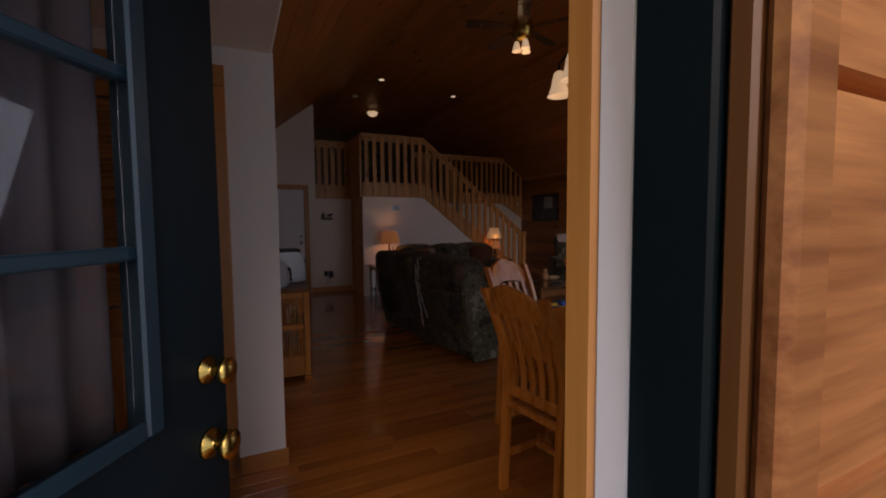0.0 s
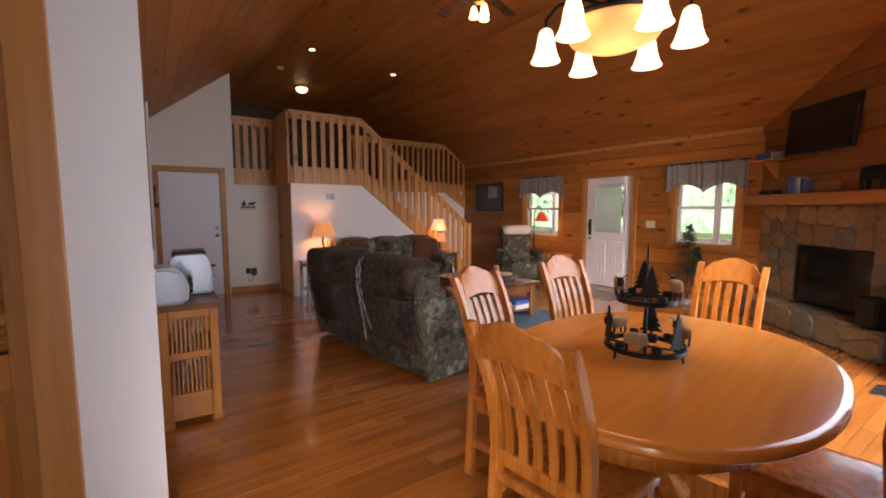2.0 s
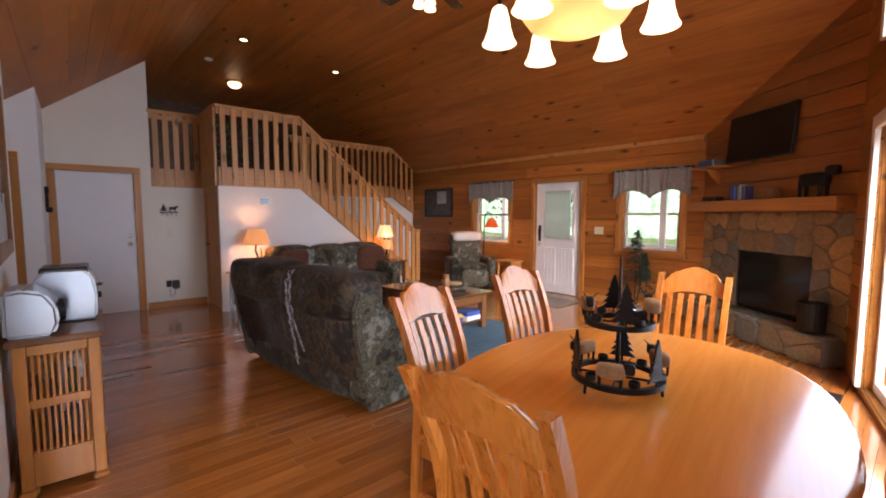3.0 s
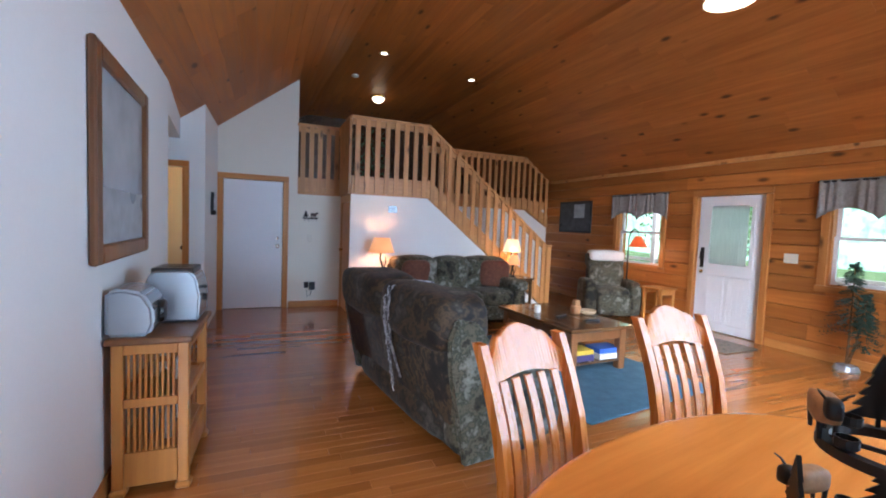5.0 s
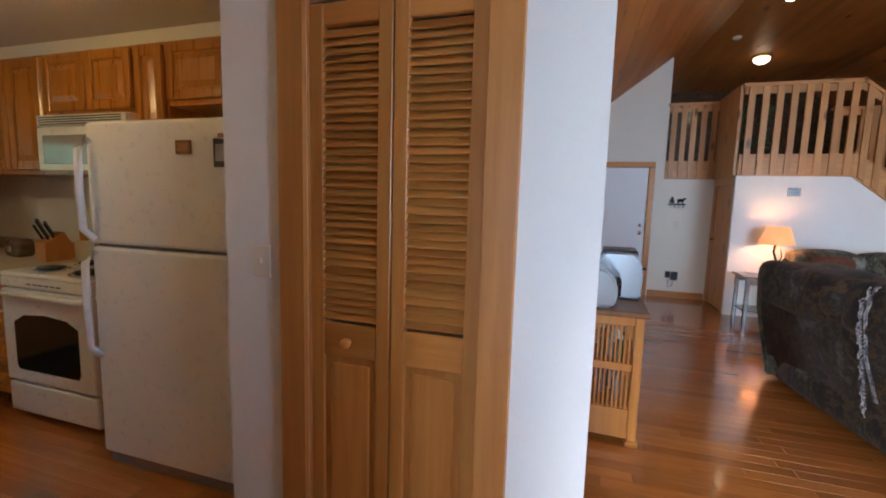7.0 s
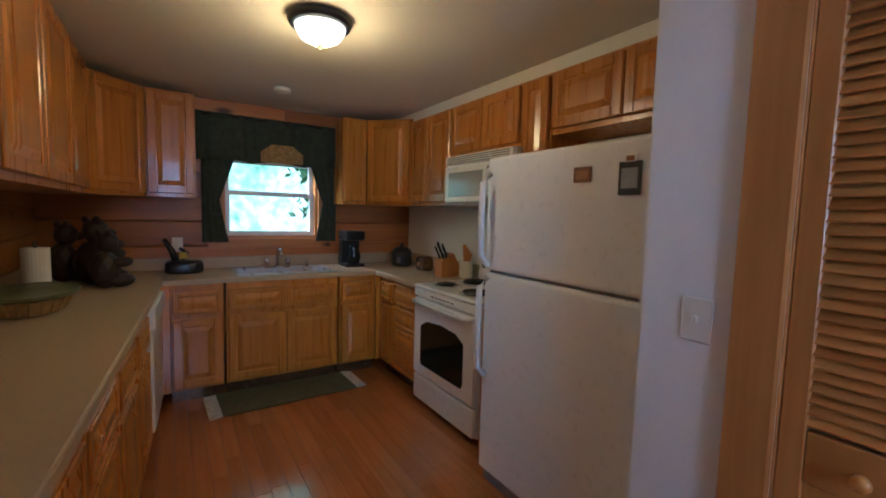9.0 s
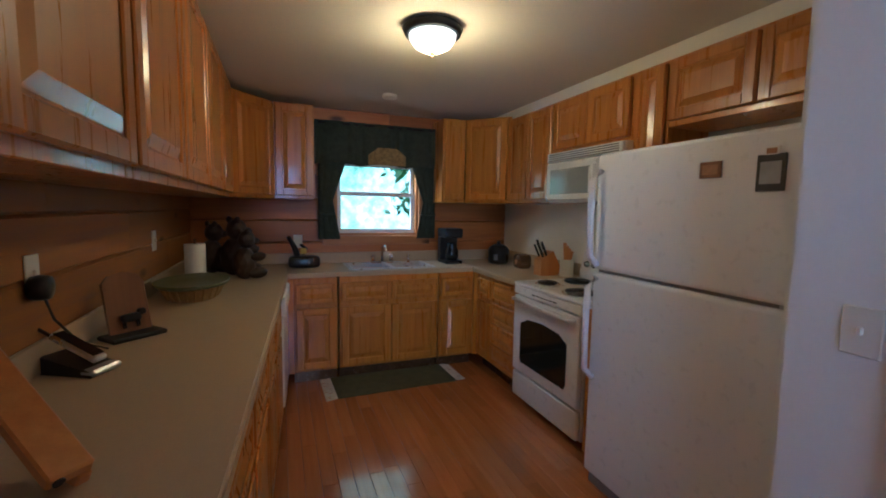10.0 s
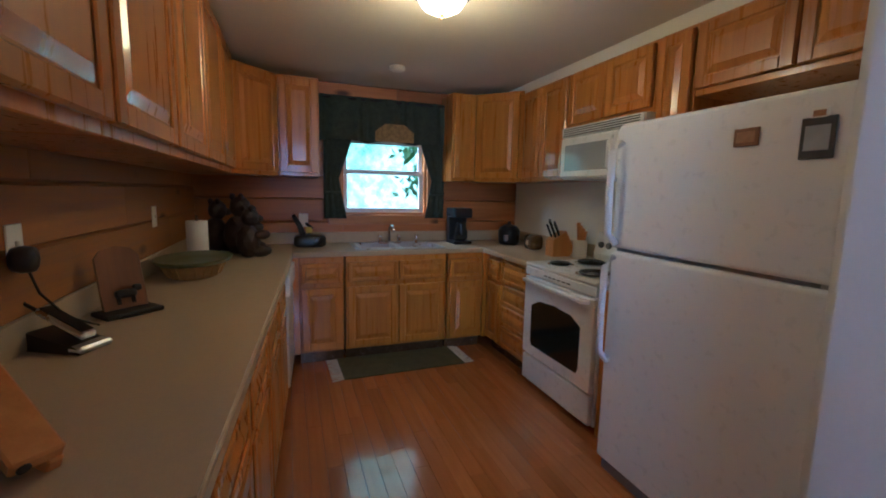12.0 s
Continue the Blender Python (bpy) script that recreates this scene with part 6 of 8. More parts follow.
part("bowl", smooth(b), PALE, cn)


def end_table(m, w, d, h, mat, label):
    ob = thing("end_table", label, "side table", m, "end tables")
    part("top", boxes(((-w / 2, -d / 2, h - 0.025), (w / 2, d / 2, h)), bevel=0.005), mat, ob)
    for x in (-w / 2 + 0.03, w / 2 - 0.07):
        for y in (-d / 2 + 0.03, d / 2 - 0.07):
            part("leg", boxes(((x, y, 0), (x + 0.04, y + 0.04, h - 0.025))), mat, ob)
    part("shelf", boxes(((-w / 2 + 0.04, -d / 2 + 0.04, 0.16), (w / 2 - 0.04, d / 2 - 0.04, 0.18))), mat, ob)
    for y in (-d / 2 + 0.04, d / 2 - 0.06):
        part("apron", boxes(((-w / 2 + 0.07, y, h - 0.10), (w / 2 - 0.07, y + 0.02, h - 0.0255))), mat, ob)
    return ob


end_table(pose(2.66, 5.18, 0), 0.46, 0.46, 0.60, DARK_WOOD, "dark wooden end table beside the sofa")
end_table(pose(5.13, 5.22, 0), 0.46, 0.46, 0.60, DARK_WOOD, "dark wooden end table by the stair foot")
end_table(pose(6.93, 3.92, 0), 0.36, 0.40, 0.58, CART_OAK, "oak side table with a pale top beside the recliner")


def table_lamp(m, shade_mat, label, z0, r0, r1, hs, energy):
    ob = thing("table_lamp", label, "table lamp", m, "table lamps")
    b = bmesh.new()
    lathe(b, [(0.085, 0), (0.085, 0.015), (0.03, 0.03)], 20)
    part("foot", b, BLACK_METAL, ob)
    b = bmesh.new()
    tube(b, [(0, 0, 0.03), (0.03, 0.01, z0 * 0.4), (-0.02, 0, z0 * 0.75), (0, 0, z0 + 0.06)], 0.013, 8)
    tube(b, [(0.02, 0, 0.1), (0.07, 0, z0 * 0.6), (0.06, 0.02, z0 * 0.85)], 0.010, 7, 0.005)
    part("antler_stem", smooth(b), BLACK_METAL, ob)
    b = bmesh.new()
    lathe(b, [(r0, z0), (r1, z0 + hs), (r1 - 0.004, z0 + hs), (r0 - 0.004, z0)], 28, (0, 0, 0), False)
    part("shade", smooth(b), shade_mat, ob, "glowing fabric shade")
    t_ = m.translation
    lamp("lamp_light", "POINT", pose(t_.x, t_.y, t_.z + z0 + hs * 0.5), energy, (1.0, 0.6, 0.27), radius=0.05)
    return ob


table_lamp(pose(2.82, 5.25, 0.60), LAMP_SHADE, "lit table lamp with an orange drum shade", 0.39, 0.19, 0.12, 0.21, 3.2)
table_lamp(pose(5.06, 5.26, 0.60), LAMP_SHADE_B, "lit table lamp with a cream shade and antler stem", 0.42, 0.16, 0.09, 0.21, 2.9)
table_lamp(pose(4.99, 5.08, 0.60) @ Matrix.Scale(0.62, 4), LAMP_SHADE, "small lit lamp with an orange shade", 0.36, 0.17, 0.10, 0.24, 0.55)

fl = thing("floor_lamp", "black arched floor lamp with a glowing red mica shade", "floor lamp", pose(6.98, 4.62, 0))
b = bmesh.new()
lathe(b, [(0.13, 0), (0.13, 0.02), (0.03, 0.035)], 24)
part("foot", b, BLACK_METAL, fl)
b = bmesh.new()
tube(b, [(0, 0, 0.03), (0, 0, 1.30), (0.0, -0.03, 1.42), (-0.01, -0.12, 1.48), (-0.02, -0.20, 1.44), (-0.02, -0.22, 1.36)], 0.011, 8)
part("stem", b, BLACK_METAL, fl)
b = bmesh.new()
lathe(b, [(0.15, 1.18), (0.05, 1.36), (0.045, 1.36), (0.145, 1.18)], 20, (-0.02, -0.22, 0), False)
part("shade", smooth(b), RED_SHADE, fl, "glowing red mica shade")
lamp("floor_lamp_light", "POINT", pose(6.96, 4.40, 1.15), 1.44, (1.0, 0.5, 0.2), radius=0.05)

# small artificial fir by the window
ft = thing("fir_tree", "small dark green artificial fir standing by the window", "tree", pose(7.08, 1.62, 0))
b = bmesh.new()
lathe(b, [(0.11, 0), (0.12, 0.02), (0.10, 0.07), (0.03, 0.09)], 18)
part("stand", b, GREY_PLASTIC, ft)
for (ox, oy, h0, h1, r) in ((0, 0, 0.45, 1.20, 0.24), (-0.02, -0.13, 0.30, 0.88, 0.15)):
    b = bmesh.new()
    tube(b, [(0, 0, 0.05), (ox * 0.5, oy * 0.5, 0.3), (ox, oy, h1)], 0.018, 7, 0.004)
    part("trunk", b, DARK_WOOD, ft)
    b = bmesh.new()
    rnd = random.Random(int(h1 * 100))
    for k in range(150):
        f = rnd.random() ** 0.8
        a = rnd.uniform(0, 6.28)
        z = h0 + (h1 - h0) * f
        ln_ = r * (1.05 - f) * rnd.uniform(0.6, 1.1) + 0.02
        c, s_ = math.cos(a), math.sin(a)
        p0, p1 = Vector((ox, oy, z)), Vector((ox + ln_ * c, oy + ln_ * s_, z - 0.35 * ln_))
        for q in range(7):
            g_ = p0.lerp(p1, (q + 1) / 7)
            w = 0.026
            for sd in (-1, 1):
                tip = g_ + Vector((-s_ * sd * w + c * 0.015, c * sd * w + s_ * 0.015, rnd.uniform(-0.012, 0.02)))
                b.faces.new([b.verts.new(g_ + Vector((0, 0, 0.004))), b.verts.new(g_ + Vector((c * 0.012, s_ * 0.012, -0.004))), b.verts.new(tip)])
    part("needles", b, NEEDLE, ft)

# over the mantel
tv = thing("television", "flat black wall-mounted television", "television", cm @ pose(0.02, 0.10, 2.325, 5, 0, 0))
part("bezel", boxes(((-0.455, -0.02, -0.275), (0.455, 0.02, 0.275)), bevel=0.006), BLACK, tv)
part("screen", boxes(((-0.44, 0.0202, -0.255), (0.44, 0.0225, 0.26)), bevel=0.0008), DARK_GLASS, tv, "dark glass screen")
part("bracket", boxes(((-0.1, -0.075, -0.1), (0.1, -0.0205, 0.1))), BLACK_METAL, tv)
sh = thing("corner_shelf", "pine corner shelf on a bracket", "shelf", cm @ pose(0.72, 0.02, 0))
part("board", boxes(((-0.22, 0, 2.02), (0.24, 0.24, 2.045)), bevel=0.005), TRIM_H, sh)
b = bmesh.new()
prism(b, [(0.0, 2.02), (0.20, 2.02), (0.0, 1.80)], -0.012, 0.012, "x")
part("bracket", b, TRIM, sh)
bx = thing("media_player", "silver media player on the corner shelf", "media player", cm @ pose(0.60, 0.05, 2.0455))
part("case", boxes(((-0.02, 0, 0), (0.26, 0.17, 0.085)), bevel=0.006), GREY_PLASTIC, bx)
part("front_panel", boxes(((0.0, 0.1701, 0.015), (0.24, 0.175, 0.07)), bevel=0.002), BLUE_BOX, bx, "pale blue display")
for i, (u, w, h, mt) in enumerate(((0.30, 0.05, 0.19, PURPLE), (0.24, 0.05, 0.17, BLUE_BOX), (0.17, 0.06, 0.18, GREY_PLASTIC), (0.11, 0.05, 0.16, PURPLE))):
    solid("mantel_book", boxes(((u, 0.05, 1.60), (u + w, 0.17, 1.60 + h)), bevel=0.006), mt, "dark blue standing box on the mantel", "box", cm, "boxes on the mantel")
b = bmesh.new()
cushion(b, (-0.25, 0.04, 1.60), (-0.02, 0.18, 1.73), 0.03, 5, 0.012)
solid("driftwood", b, FRAME_WOOD, "brown driftwood ornament on the mantel", "ornament", cm)
b = beast(3.0)
solid("animal_statue", b, BLACK_METAL, "dark animal statue standing on the mantel", "statue", cm @ pose(-0.70, 0.12, 1.60, 0, 0, 180))
b = bmesh.new()
lathe(b, [(0.10, 0), (0.11, 0.02), (0.12, 0.28), (0.115, 0.28), (0.10, 0.02)], 20, (-0.80, 0.16, 0.30))
solid("ash_bucket", b, BLACK_METAL, "black metal bucket on the stone hearth", "bucket", cm)
solid("clock_radio", boxes(((0.60, 0.03, 1.60), (0.86, 0.15, 1.66)), bevel=0.01), BLACK, "low black box on the mantel", "radio", cm)

lp = thing("lake_picture", "dark framed lake photograph on the log wall", "picture", pose(LOGX - 0.019, 6.42, 1.70))
part("frame", boxes(((-0.02, -0.50, -0.33), (0, 0.50, 0.33)), bevel=0.006), BLACK, lp)
part("print", boxes(((-0.024, -0.46, -0.29), (-0.0203, 0.46, 0.29)), bevel=0.0005), DARK_PRINT, lp)
part("print_light", boxes(((-0.026, -0.30, -0.02), (-0.0243, 0.02, 0.26)), bevel=0.0005), PALE_PRINT, lp)

# hall wall ornaments
ho = thing("wall_hook_rack", "black iron hook rack with a tree and animal silhouette", "hook rack", pose(1.92, DOORY - 0.004, 1.46))
part("bar", boxes(((-0.12, -0.008, -0.02), (0.12, 0, 0.0))), BLACK_METAL, ho)
for k in range(4):
    b = bmesh.new()
    tube(b, [(-0.09 + 0.06 * k, -0.004, -0.02), (-0.09 + 0.06 * k, -0.01, -0.06), (-0.09 + 0.06 * k, -0.03, -0.055)], 0.005, 6)
    part("hook", b, BLACK_METAL, ho)
part("iron_tree", iron_tree(0.11), BLACK_METAL, ho, "", pose(-0.07, -0.004, 0))
part("iron_animal", beast(0.9), BLACK_METAL, ho, "", pose(0.05, -0.006, 0))
wp = thing("wall_telephone", "small dark device with a cord on the white wall", "telephone", pose(1.94, DOORY - 0.002, 0.33))
part("case", boxes(((-0.02, -0.05, -0.05), (0.07, 0, 0.08)), bevel=0.01), BLACK, wp)
part("plate", boxes(((-0.10, -0.006, -0.02), (-0.03, 0, 0.08)), bevel=0.003), BLACK_METAL, wp)
b = bmesh.new()
tube(b, [(0.02, -0.02, -0.05), (0.0, -0.02, -0.14), (-0.05, -0.02, -0.16), (-0.06, -0.01, -0.05)], 0.005, 6)
part("cord", b, BLACK, wp)
switch_plate("light_switch", pose(1.92, DOORY - 0.001, 1.13), CREAM_PLATE, "almond light switch plate in the hall")
b = bmesh.new()
cushion(b, (-0.01, -0.05, -0.14), (0.03, 0.05, 0.04), 0.01, 4, 0.006)
cushion(b, (-0.005, -0.03, 0.03), (0.035, 0.03, 0.12), 0.01, 4, 0.006)
cushion(b, (0.0, -0.08, -0.18), (0.06, 0.06, -0.12), 0.01, 4, 0.006)
solid("wall_ornament", b, BLACK_METAL, "dark carved wall ornament by the hall door", "ornament", pose(0.577, 5.55, 1.62))

# lamps in the loft ceiling
for i, (x, y) in enumerate(((2.97, 6.03), (4.76, 6.46))):
    ob = thing("downlight", "lit recessed ceiling downlight", "downlight", pose(x, y, FLAT), "downlights")
    b = bmesh.new()
    lathe(b, [(0.055, -0.012), (0.085, -0.012), (0.09, -0.001), (0.055, -0.001)], 24, (0, 0, 0), False)
    part("trim_ring", b, BRASS, ob)
    b = bmesh.new()
    lathe(b, [(0.054, -0.010), (0.03, -0.012), (0.001, -0.012)], 20)
    part("lens", b, SPOT_GLASS, ob, "lit lens")
    lamp("downlight_beam", "SPOT", look((x, y, FLAT - 0.03), (x, y, 0)), 0.648, (1, 0.75, 0.45), radius=0.04, cone=radians(90))
dm = thing("dome_light", "lit frosted dome light on the loft ceiling", "ceiling light", pose(3.48, 8.39, FLAT))
b = bmesh.new()
lathe(b, [(0.16, -0.001), (0.16, -0.03), (0.13, -0.04), (0.129, -0.001)], 24, (0, 0, 0), False)
part("rim", b, BRASS, dm)
b = bmesh.new()
lathe(b, [(0.13, -0.04), (0.12, -0.09), (0.07, -0.13), (0.005, -0.14)], 24)
part("dome", smooth(b), DOME_GLASS, dm, "frosted glass dome, lit")
lamp("dome_glow", "POINT", pose(3.48, 8.39, FLAT - 0.22), 0.468, WARM, radius=0.1)
sd = thing("smoke_detector", "white round smoke detector on the ceiling", "smoke detector", pose(2.76, 7.3, FLAT))
b = bmesh.new()
lathe(b, [(0.065, -0.001), (0.065, -0.025), (0.045, -0.04)], 20)
part("case", b, CREAM_PLATE, sd)

# leafy house plant up in the loft
lp = thing("loft_plant", "green leafy house plant in a basket in the loft", "plant", pose(3.42, 8.55, 2.051))
b = bmesh.new()
lathe(b, [(0.11, 0), (0.15, 0.04), (0.17, 0.24), (0.155, 0.24), (0.13, 0.05)], 20)
part("basket", b, WICKER, lp)
rnd = random.Random(41)
b = bmesh.new()
for k in range(150):
    a, r, z = rnd.uniform(0, 6.28), 0.34 * math.sqrt(rnd.random()), rnd.uniform(0.25, 1.25)
    p = Vector((r * math.cos(a), r * math.sin(a), z))
    q = Euler((rnd.uniform(-1, 1), rnd.uniform(-1, 1), a)).to_matrix()
    b.faces.new([b.verts.new(p + q @ Vector(k_) * rnd.uniform(0.9, 1.2)) for k_ in ((0, -0.025, 0), (0.06, -0.03, 0.02), (0.13, 0, -0.01), (0.06, 0.03, 0.02))])
part("leaves", b, LEAVES, lp)
b = bmesh.new()
for k in range(5):
    tube(b, [(0.02 * k - 0.04, 0, 0.1), (0.05 * k - 0.1, 0.03 * (k % 3) - 0.03, 0.7), (0.09 * k - 0.18, 0.05 * (k % 3) - 0.05, 1.15)], 0.008, 6, 0.003)
part("stems", b, DARK_WOOD, lp)

# ---- kitchen ----
CT = 0.91


def cab_door(parent, w, h, m, knobless=True, name="door"):
    """A framed cabinet door with a raised panel. Local: x across, z up, faces -y."""
    ob = part(name, boxes(((0, 0, 0), (w, 0.018, h)), bevel=0.004), CAB, parent, "", m)
    s = 0.055 if h > 0.2 else 0.032
    if h > 0.12:
        b = bmesh.new()
        for lo, hi in (((0.001, -0.010, 0.001), (s, 0, h - 0.001)), ((w - s, -0.010, 0.001), (w - 0.001, 0, h - 0.001)), ((s, -0.0095, 0.001), (w - s, 0, s)), ((s, -0.0095, h - s), (w - s, 0, h - 0.001))):
            box(b, lo, hi, 0.005)
        part("door_frame", b, CAB, ob)
        b = bmesh.new()
        o, i = s + 0.008, s + 0.04
        if w - 2 * i > 0.02:
            v0 = [b.verts.new(p) for p in ((o, -0.0005, o), (w - o, -0.0005, o), (w - o, -0.0005, h - o), (o, -0.0005, h - o))]
            v1 = [b.verts.new(p) for p in ((i, -0.011, i), (w - i, -0.011, i), (w - i, -0.011, h - i), (i, -0.011, h - i))]
            b.faces.new(v1)
            for k in range(4):
                b.faces.new((v0[k], v0[(k + 1) % 4], v1[(k + 1) % 4], v1[k]))
            bmesh.ops.recalc_face_normals(b, faces=b.faces[:])
            part("raised_panel", b, CAB, ob)
    return ob


def upper_cabinet(m, w, d, h, doors, label="honey oak wall cabinet with raised panel doors"):
    """Local: front at y=0 facing -y, box goes back to y=d; x from 0 to w; z from 0 to h."""
    ob = thing("wall_cabinet", label, "cabinet", m, "wall cabinets")
    part("body", boxes(((0, 0.021, 0), (w, d, h)), bevel=0.003), CAB, ob)
    g = 0.012
    dw = (w - g * (doors + 1)) / doors
    for k in range(doors):
        cab_door(ob, dw, h - 0.05, pose(g + k * (dw + g), 0.0, 0.03))
    return ob


def base_cabinet(m, w, d, cols, label="honey oak base cabinet with a drawer over a door", drawers=False, false_front=True):
    ob = thing("base_cabinet", label, "cabinet", m, "base cabinets")
    part("body", boxes(((0, 0.021, 0.10), (w, d, CT - 0.04)), bevel=0.003), CAB, ob)
    part("toe_kick", boxes(((0, 0.075, 0), (w, d, 0.0995)), bevel=0.001), DARK_WOOD, ob)
    g = 0.014
    dw = (w - g * (cols + 1)) / cols
    for k in range(cols):
        x = g + k * (dw + g)
        if drawers:
            for z0, z1 in ((0.125, 0.29), (0.305, 0.47), (0.485, 0.65), (0.665, 0.84)):
                cab_door(ob, dw, z1 - z0, pose(x, 0, z0), True, "drawer")
        else:
            cab_door(ob, dw, 0.50, pose(x, 0, 0.125))
            cab_door(ob, dw, 0.16, pose(x, 0, 0.665), True, "drawer")
    return ob


# run below the window: front at x = -3.57, faces +x
BX, LX = -3.57, -0.85


def back_m(y, z=0.0, x=BX + 0.02):
    return pose(x, y, z, 0, 0, 90)


base_cabinet(back_m(-0.86), 0.34, 0.60, 1)
base_cabinet(back_m(-0.505), 0.86, 0.60, 2, "honey oak sink cabinet with two doors")
base_cabinet(back_m(0.37), 0.33, 0.60, 1)
# right run, faces -y
base_cabinet(pose(-3.54, 0.73, 0), 0.26, 0.60, 1, "narrow honey oak corner cabinet")
base_cabinet(pose(-3.27, 0.73, 0), 0.45, 0.60, 1, "honey oak cabinet with four drawers", True)
solid("cabinet_filler", boxes(((-2.035, 0.73, 0.0), (-1.83, 1.34, CT - 0.04))), CAB, "honey oak filler cabinet beside the stove", "cabinet")
# left run, front edge turned a little
la = math.degrees(math.atan2(-1.055 + 0.90, LX + 3.57))
lm = pose(-3.57, -0.90, 0, 0, 0, la)


def left_m(u, z=0.0, v=0.0):
    """u along the run towards the entry, v away from the wall."""
    return lm @ pose(u, v, z, 0, 0, 180)


dw_ = thing("dishwasher", "white built-in dishwasher under the counter", "dishwasher", left_m(0.68, 0, -0.02))
part("body", boxes(((0.0, 0.02, 0.10), (0.60, 0.55, CT - 0.04)), bevel=0.004), APPLIANCE, dw_)
part("door", boxes(((0.005, -0.02, 0.13), (0.595, 0.0195, 0.72)), bevel=0.01), APPLIANCE, dw_)
part("control_panel", boxes(((0.005, -0.035, 0.73), (0.595, 0.0195, CT - 0.05)), bevel=0.012), APPLIANCE, dw_)
for u in (1.16, 1.64, 2.12, 2.60):
    base_cabinet(left_m(u, 0, -0.02), 0.46, 0.54, 1)


def countertop(name, outline, label, hole=None):
    b = bmesh.new()
    if hole is None:
        prism(b, outline, CT - 0.038, CT, "z")
        bmesh.ops.bevel(b, geom=[e for e in b.edges if abs(e.verts[0].co.z - e.verts[1].co.z) < 0.001 and e.verts[0].co.z > CT - 0.01], offset=0.008, segments=3, affect="EDGES")
    return solid(name, b, COUNTER, label, "countertop")


countertop("countertop", [(-4.20, ENTRY + 0.022), (LX, ENTRY + 0.022), (LX, -1.055), (BX, -0.90), (-4.20, -0.90)], "speckled beige laminate countertop along the log wall")
ctb = thing("sink_countertop", "speckled beige laminate countertop under the window", "countertop")
for lo, hi in (((-4.20, -0.898, CT - 0.038), (BX, -0.40, CT)), ((-4.20, 0.36, CT - 0.038), (BX, 0.698, CT)), ((-4.20, -0.3999, CT - 0.038), (-4.10, 0.3599, CT)), ((-3.66, -0.3999, CT - 0.038), (BX, 0.3599, CT))):
    part("slab", boxes((lo, hi), bevel=0.002), COUNTER, ctb)
countertop("countertop", [(-4.20, 0.70), (-2.825, 0.70), (-2.825, KY - 0.004), (-4.20, KY - 0.004)], "speckled beige laminate countertop beside the stove")
structure("backsplash", boxes(((-4.188, ENTRY + 0.02, CT + 0.001), (LX, ENTRY + 0.038, CT + 0.10)), ((-4.19, ENTRY + 0.04, CT + 0.001), (-4.172, KY - 0.02, CT + 0.10)), ((-4.17, KY - 0.02, CT + 0.001), (-2.825, KY - 0.002, CT + 0.10))), COUNTER, "low beige laminate backsplash", "backsplash")

snk = thing("kitchen_sink", "double bowl stainless steel sink", "sink", pose(-3.88, -0.02, CT))
part("rim", boxes(((-0.23, -0.39, 0.0005), (-0.19, 0.39, 0.008)), ((0.19, -0.39, 0.0005), (0.23, 0.39, 0.008)), ((-0.19, -0.39, 0.0005), (0.19, -0.355, 0.008)), ((-0.19, 0.355, 0.0005), (0.19, 0.39, 0.008)), ((-0.19, -0.02, 0.0005), (0.19, 0.02, 0.008)), bevel=0.002), STEEL, snk)
for y0, y1 in ((-0.355, -0.02), (0.02, 0.355)):
    b = bmesh.new()
    box(b, (-0.19, y0, -0.16), (0.19, y1, -0.155))
    for lo, hi in (((-0.192, y0, -0.16), (-0.188, y1, 0.0)), ((0.188, y0, -0.16), (0.192, y1, 0.0)), ((-0.19, y0 - 0.002, -0.16), (0.19, y0 + 0.002, 0.0)), ((-0.19, y1 - 0.002, -0.16), (0.19, y1 + 0.002, 0.0))):
        box(b, lo, hi)
    part("bowl", b, STEEL, snk)
fc = thing("faucet", "chrome kitchen faucet with two handles", "faucet", pose(-4.06, -0.04, CT + 0.001))
part("deck_plate", boxes(((-0.025, -0.11, 0), (0.025, 0.11, 0.02)), bevel=0.008), CHROME, fc)
b = bmesh.new()
tube(b, [(0, 0, 0.02), (0, 0, 0.13), (0.03, 0, 0.17), (0.13, 0, 0.17), (0.18, 0, 0.13)], 0.012, 10)
part("spout", smooth(b), CHROME, fc)
for y in (-0.09, 0.09):
    b = bmesh.new()
    lathe(b, [(0.02, 0.02), (0.018, 0.05), (0.024, 0.065), (0.012, 0.08)], 14, (0, y, 0))
    part("handle", smooth(b), CHROME, fc)
b = bmesh.new()
lathe(b, [(0.016, 0), (0.012, 0.04), (0.014, 0.07), (0.006, 0.08)], 12)
solid("spray_nozzle", smooth(b), CHROME, "small chrome sprayer beside the sink", "sprayer", pose(-4.06, 0.22, CT + 0.001))

# wall cabinets
UB, UT = 1.50, 2.29
upper_cabinet(pose(KX + 0.35, -0.99, UB, 0, 0, 90), 0.32, 0.32, UT - UB, 1)
upper_cabinet(pose(KX + 0.35, 0.50, UB, 0, 0, 90), 0.23, 0.32, UT - UB, 1)


def corner_cabinet(outline, front, label):
    """A corner wall cabinet with one slanting door from front[0] to front[1]."""
    ob = thing("corner_cabinet", label, "cabinet", None, "wall cabinets")
    b = bmesh.new()
    prism(b, outline, UB, UT, "z")
    part("body", b, CAB, ob)
    (x0, y0), (x1, y1) = front
    w = math.hypot(x1 - x0, y1 - y0)
    cab_door(ob, w - 0.03, UT - UB - 0.05, pose(x0, y0, UB + 0.03, 0, 0, math.degrees(math.atan2(y1 - y0, x1 - x0))) @ pose(0.015, -0.020, 0))
    return ob


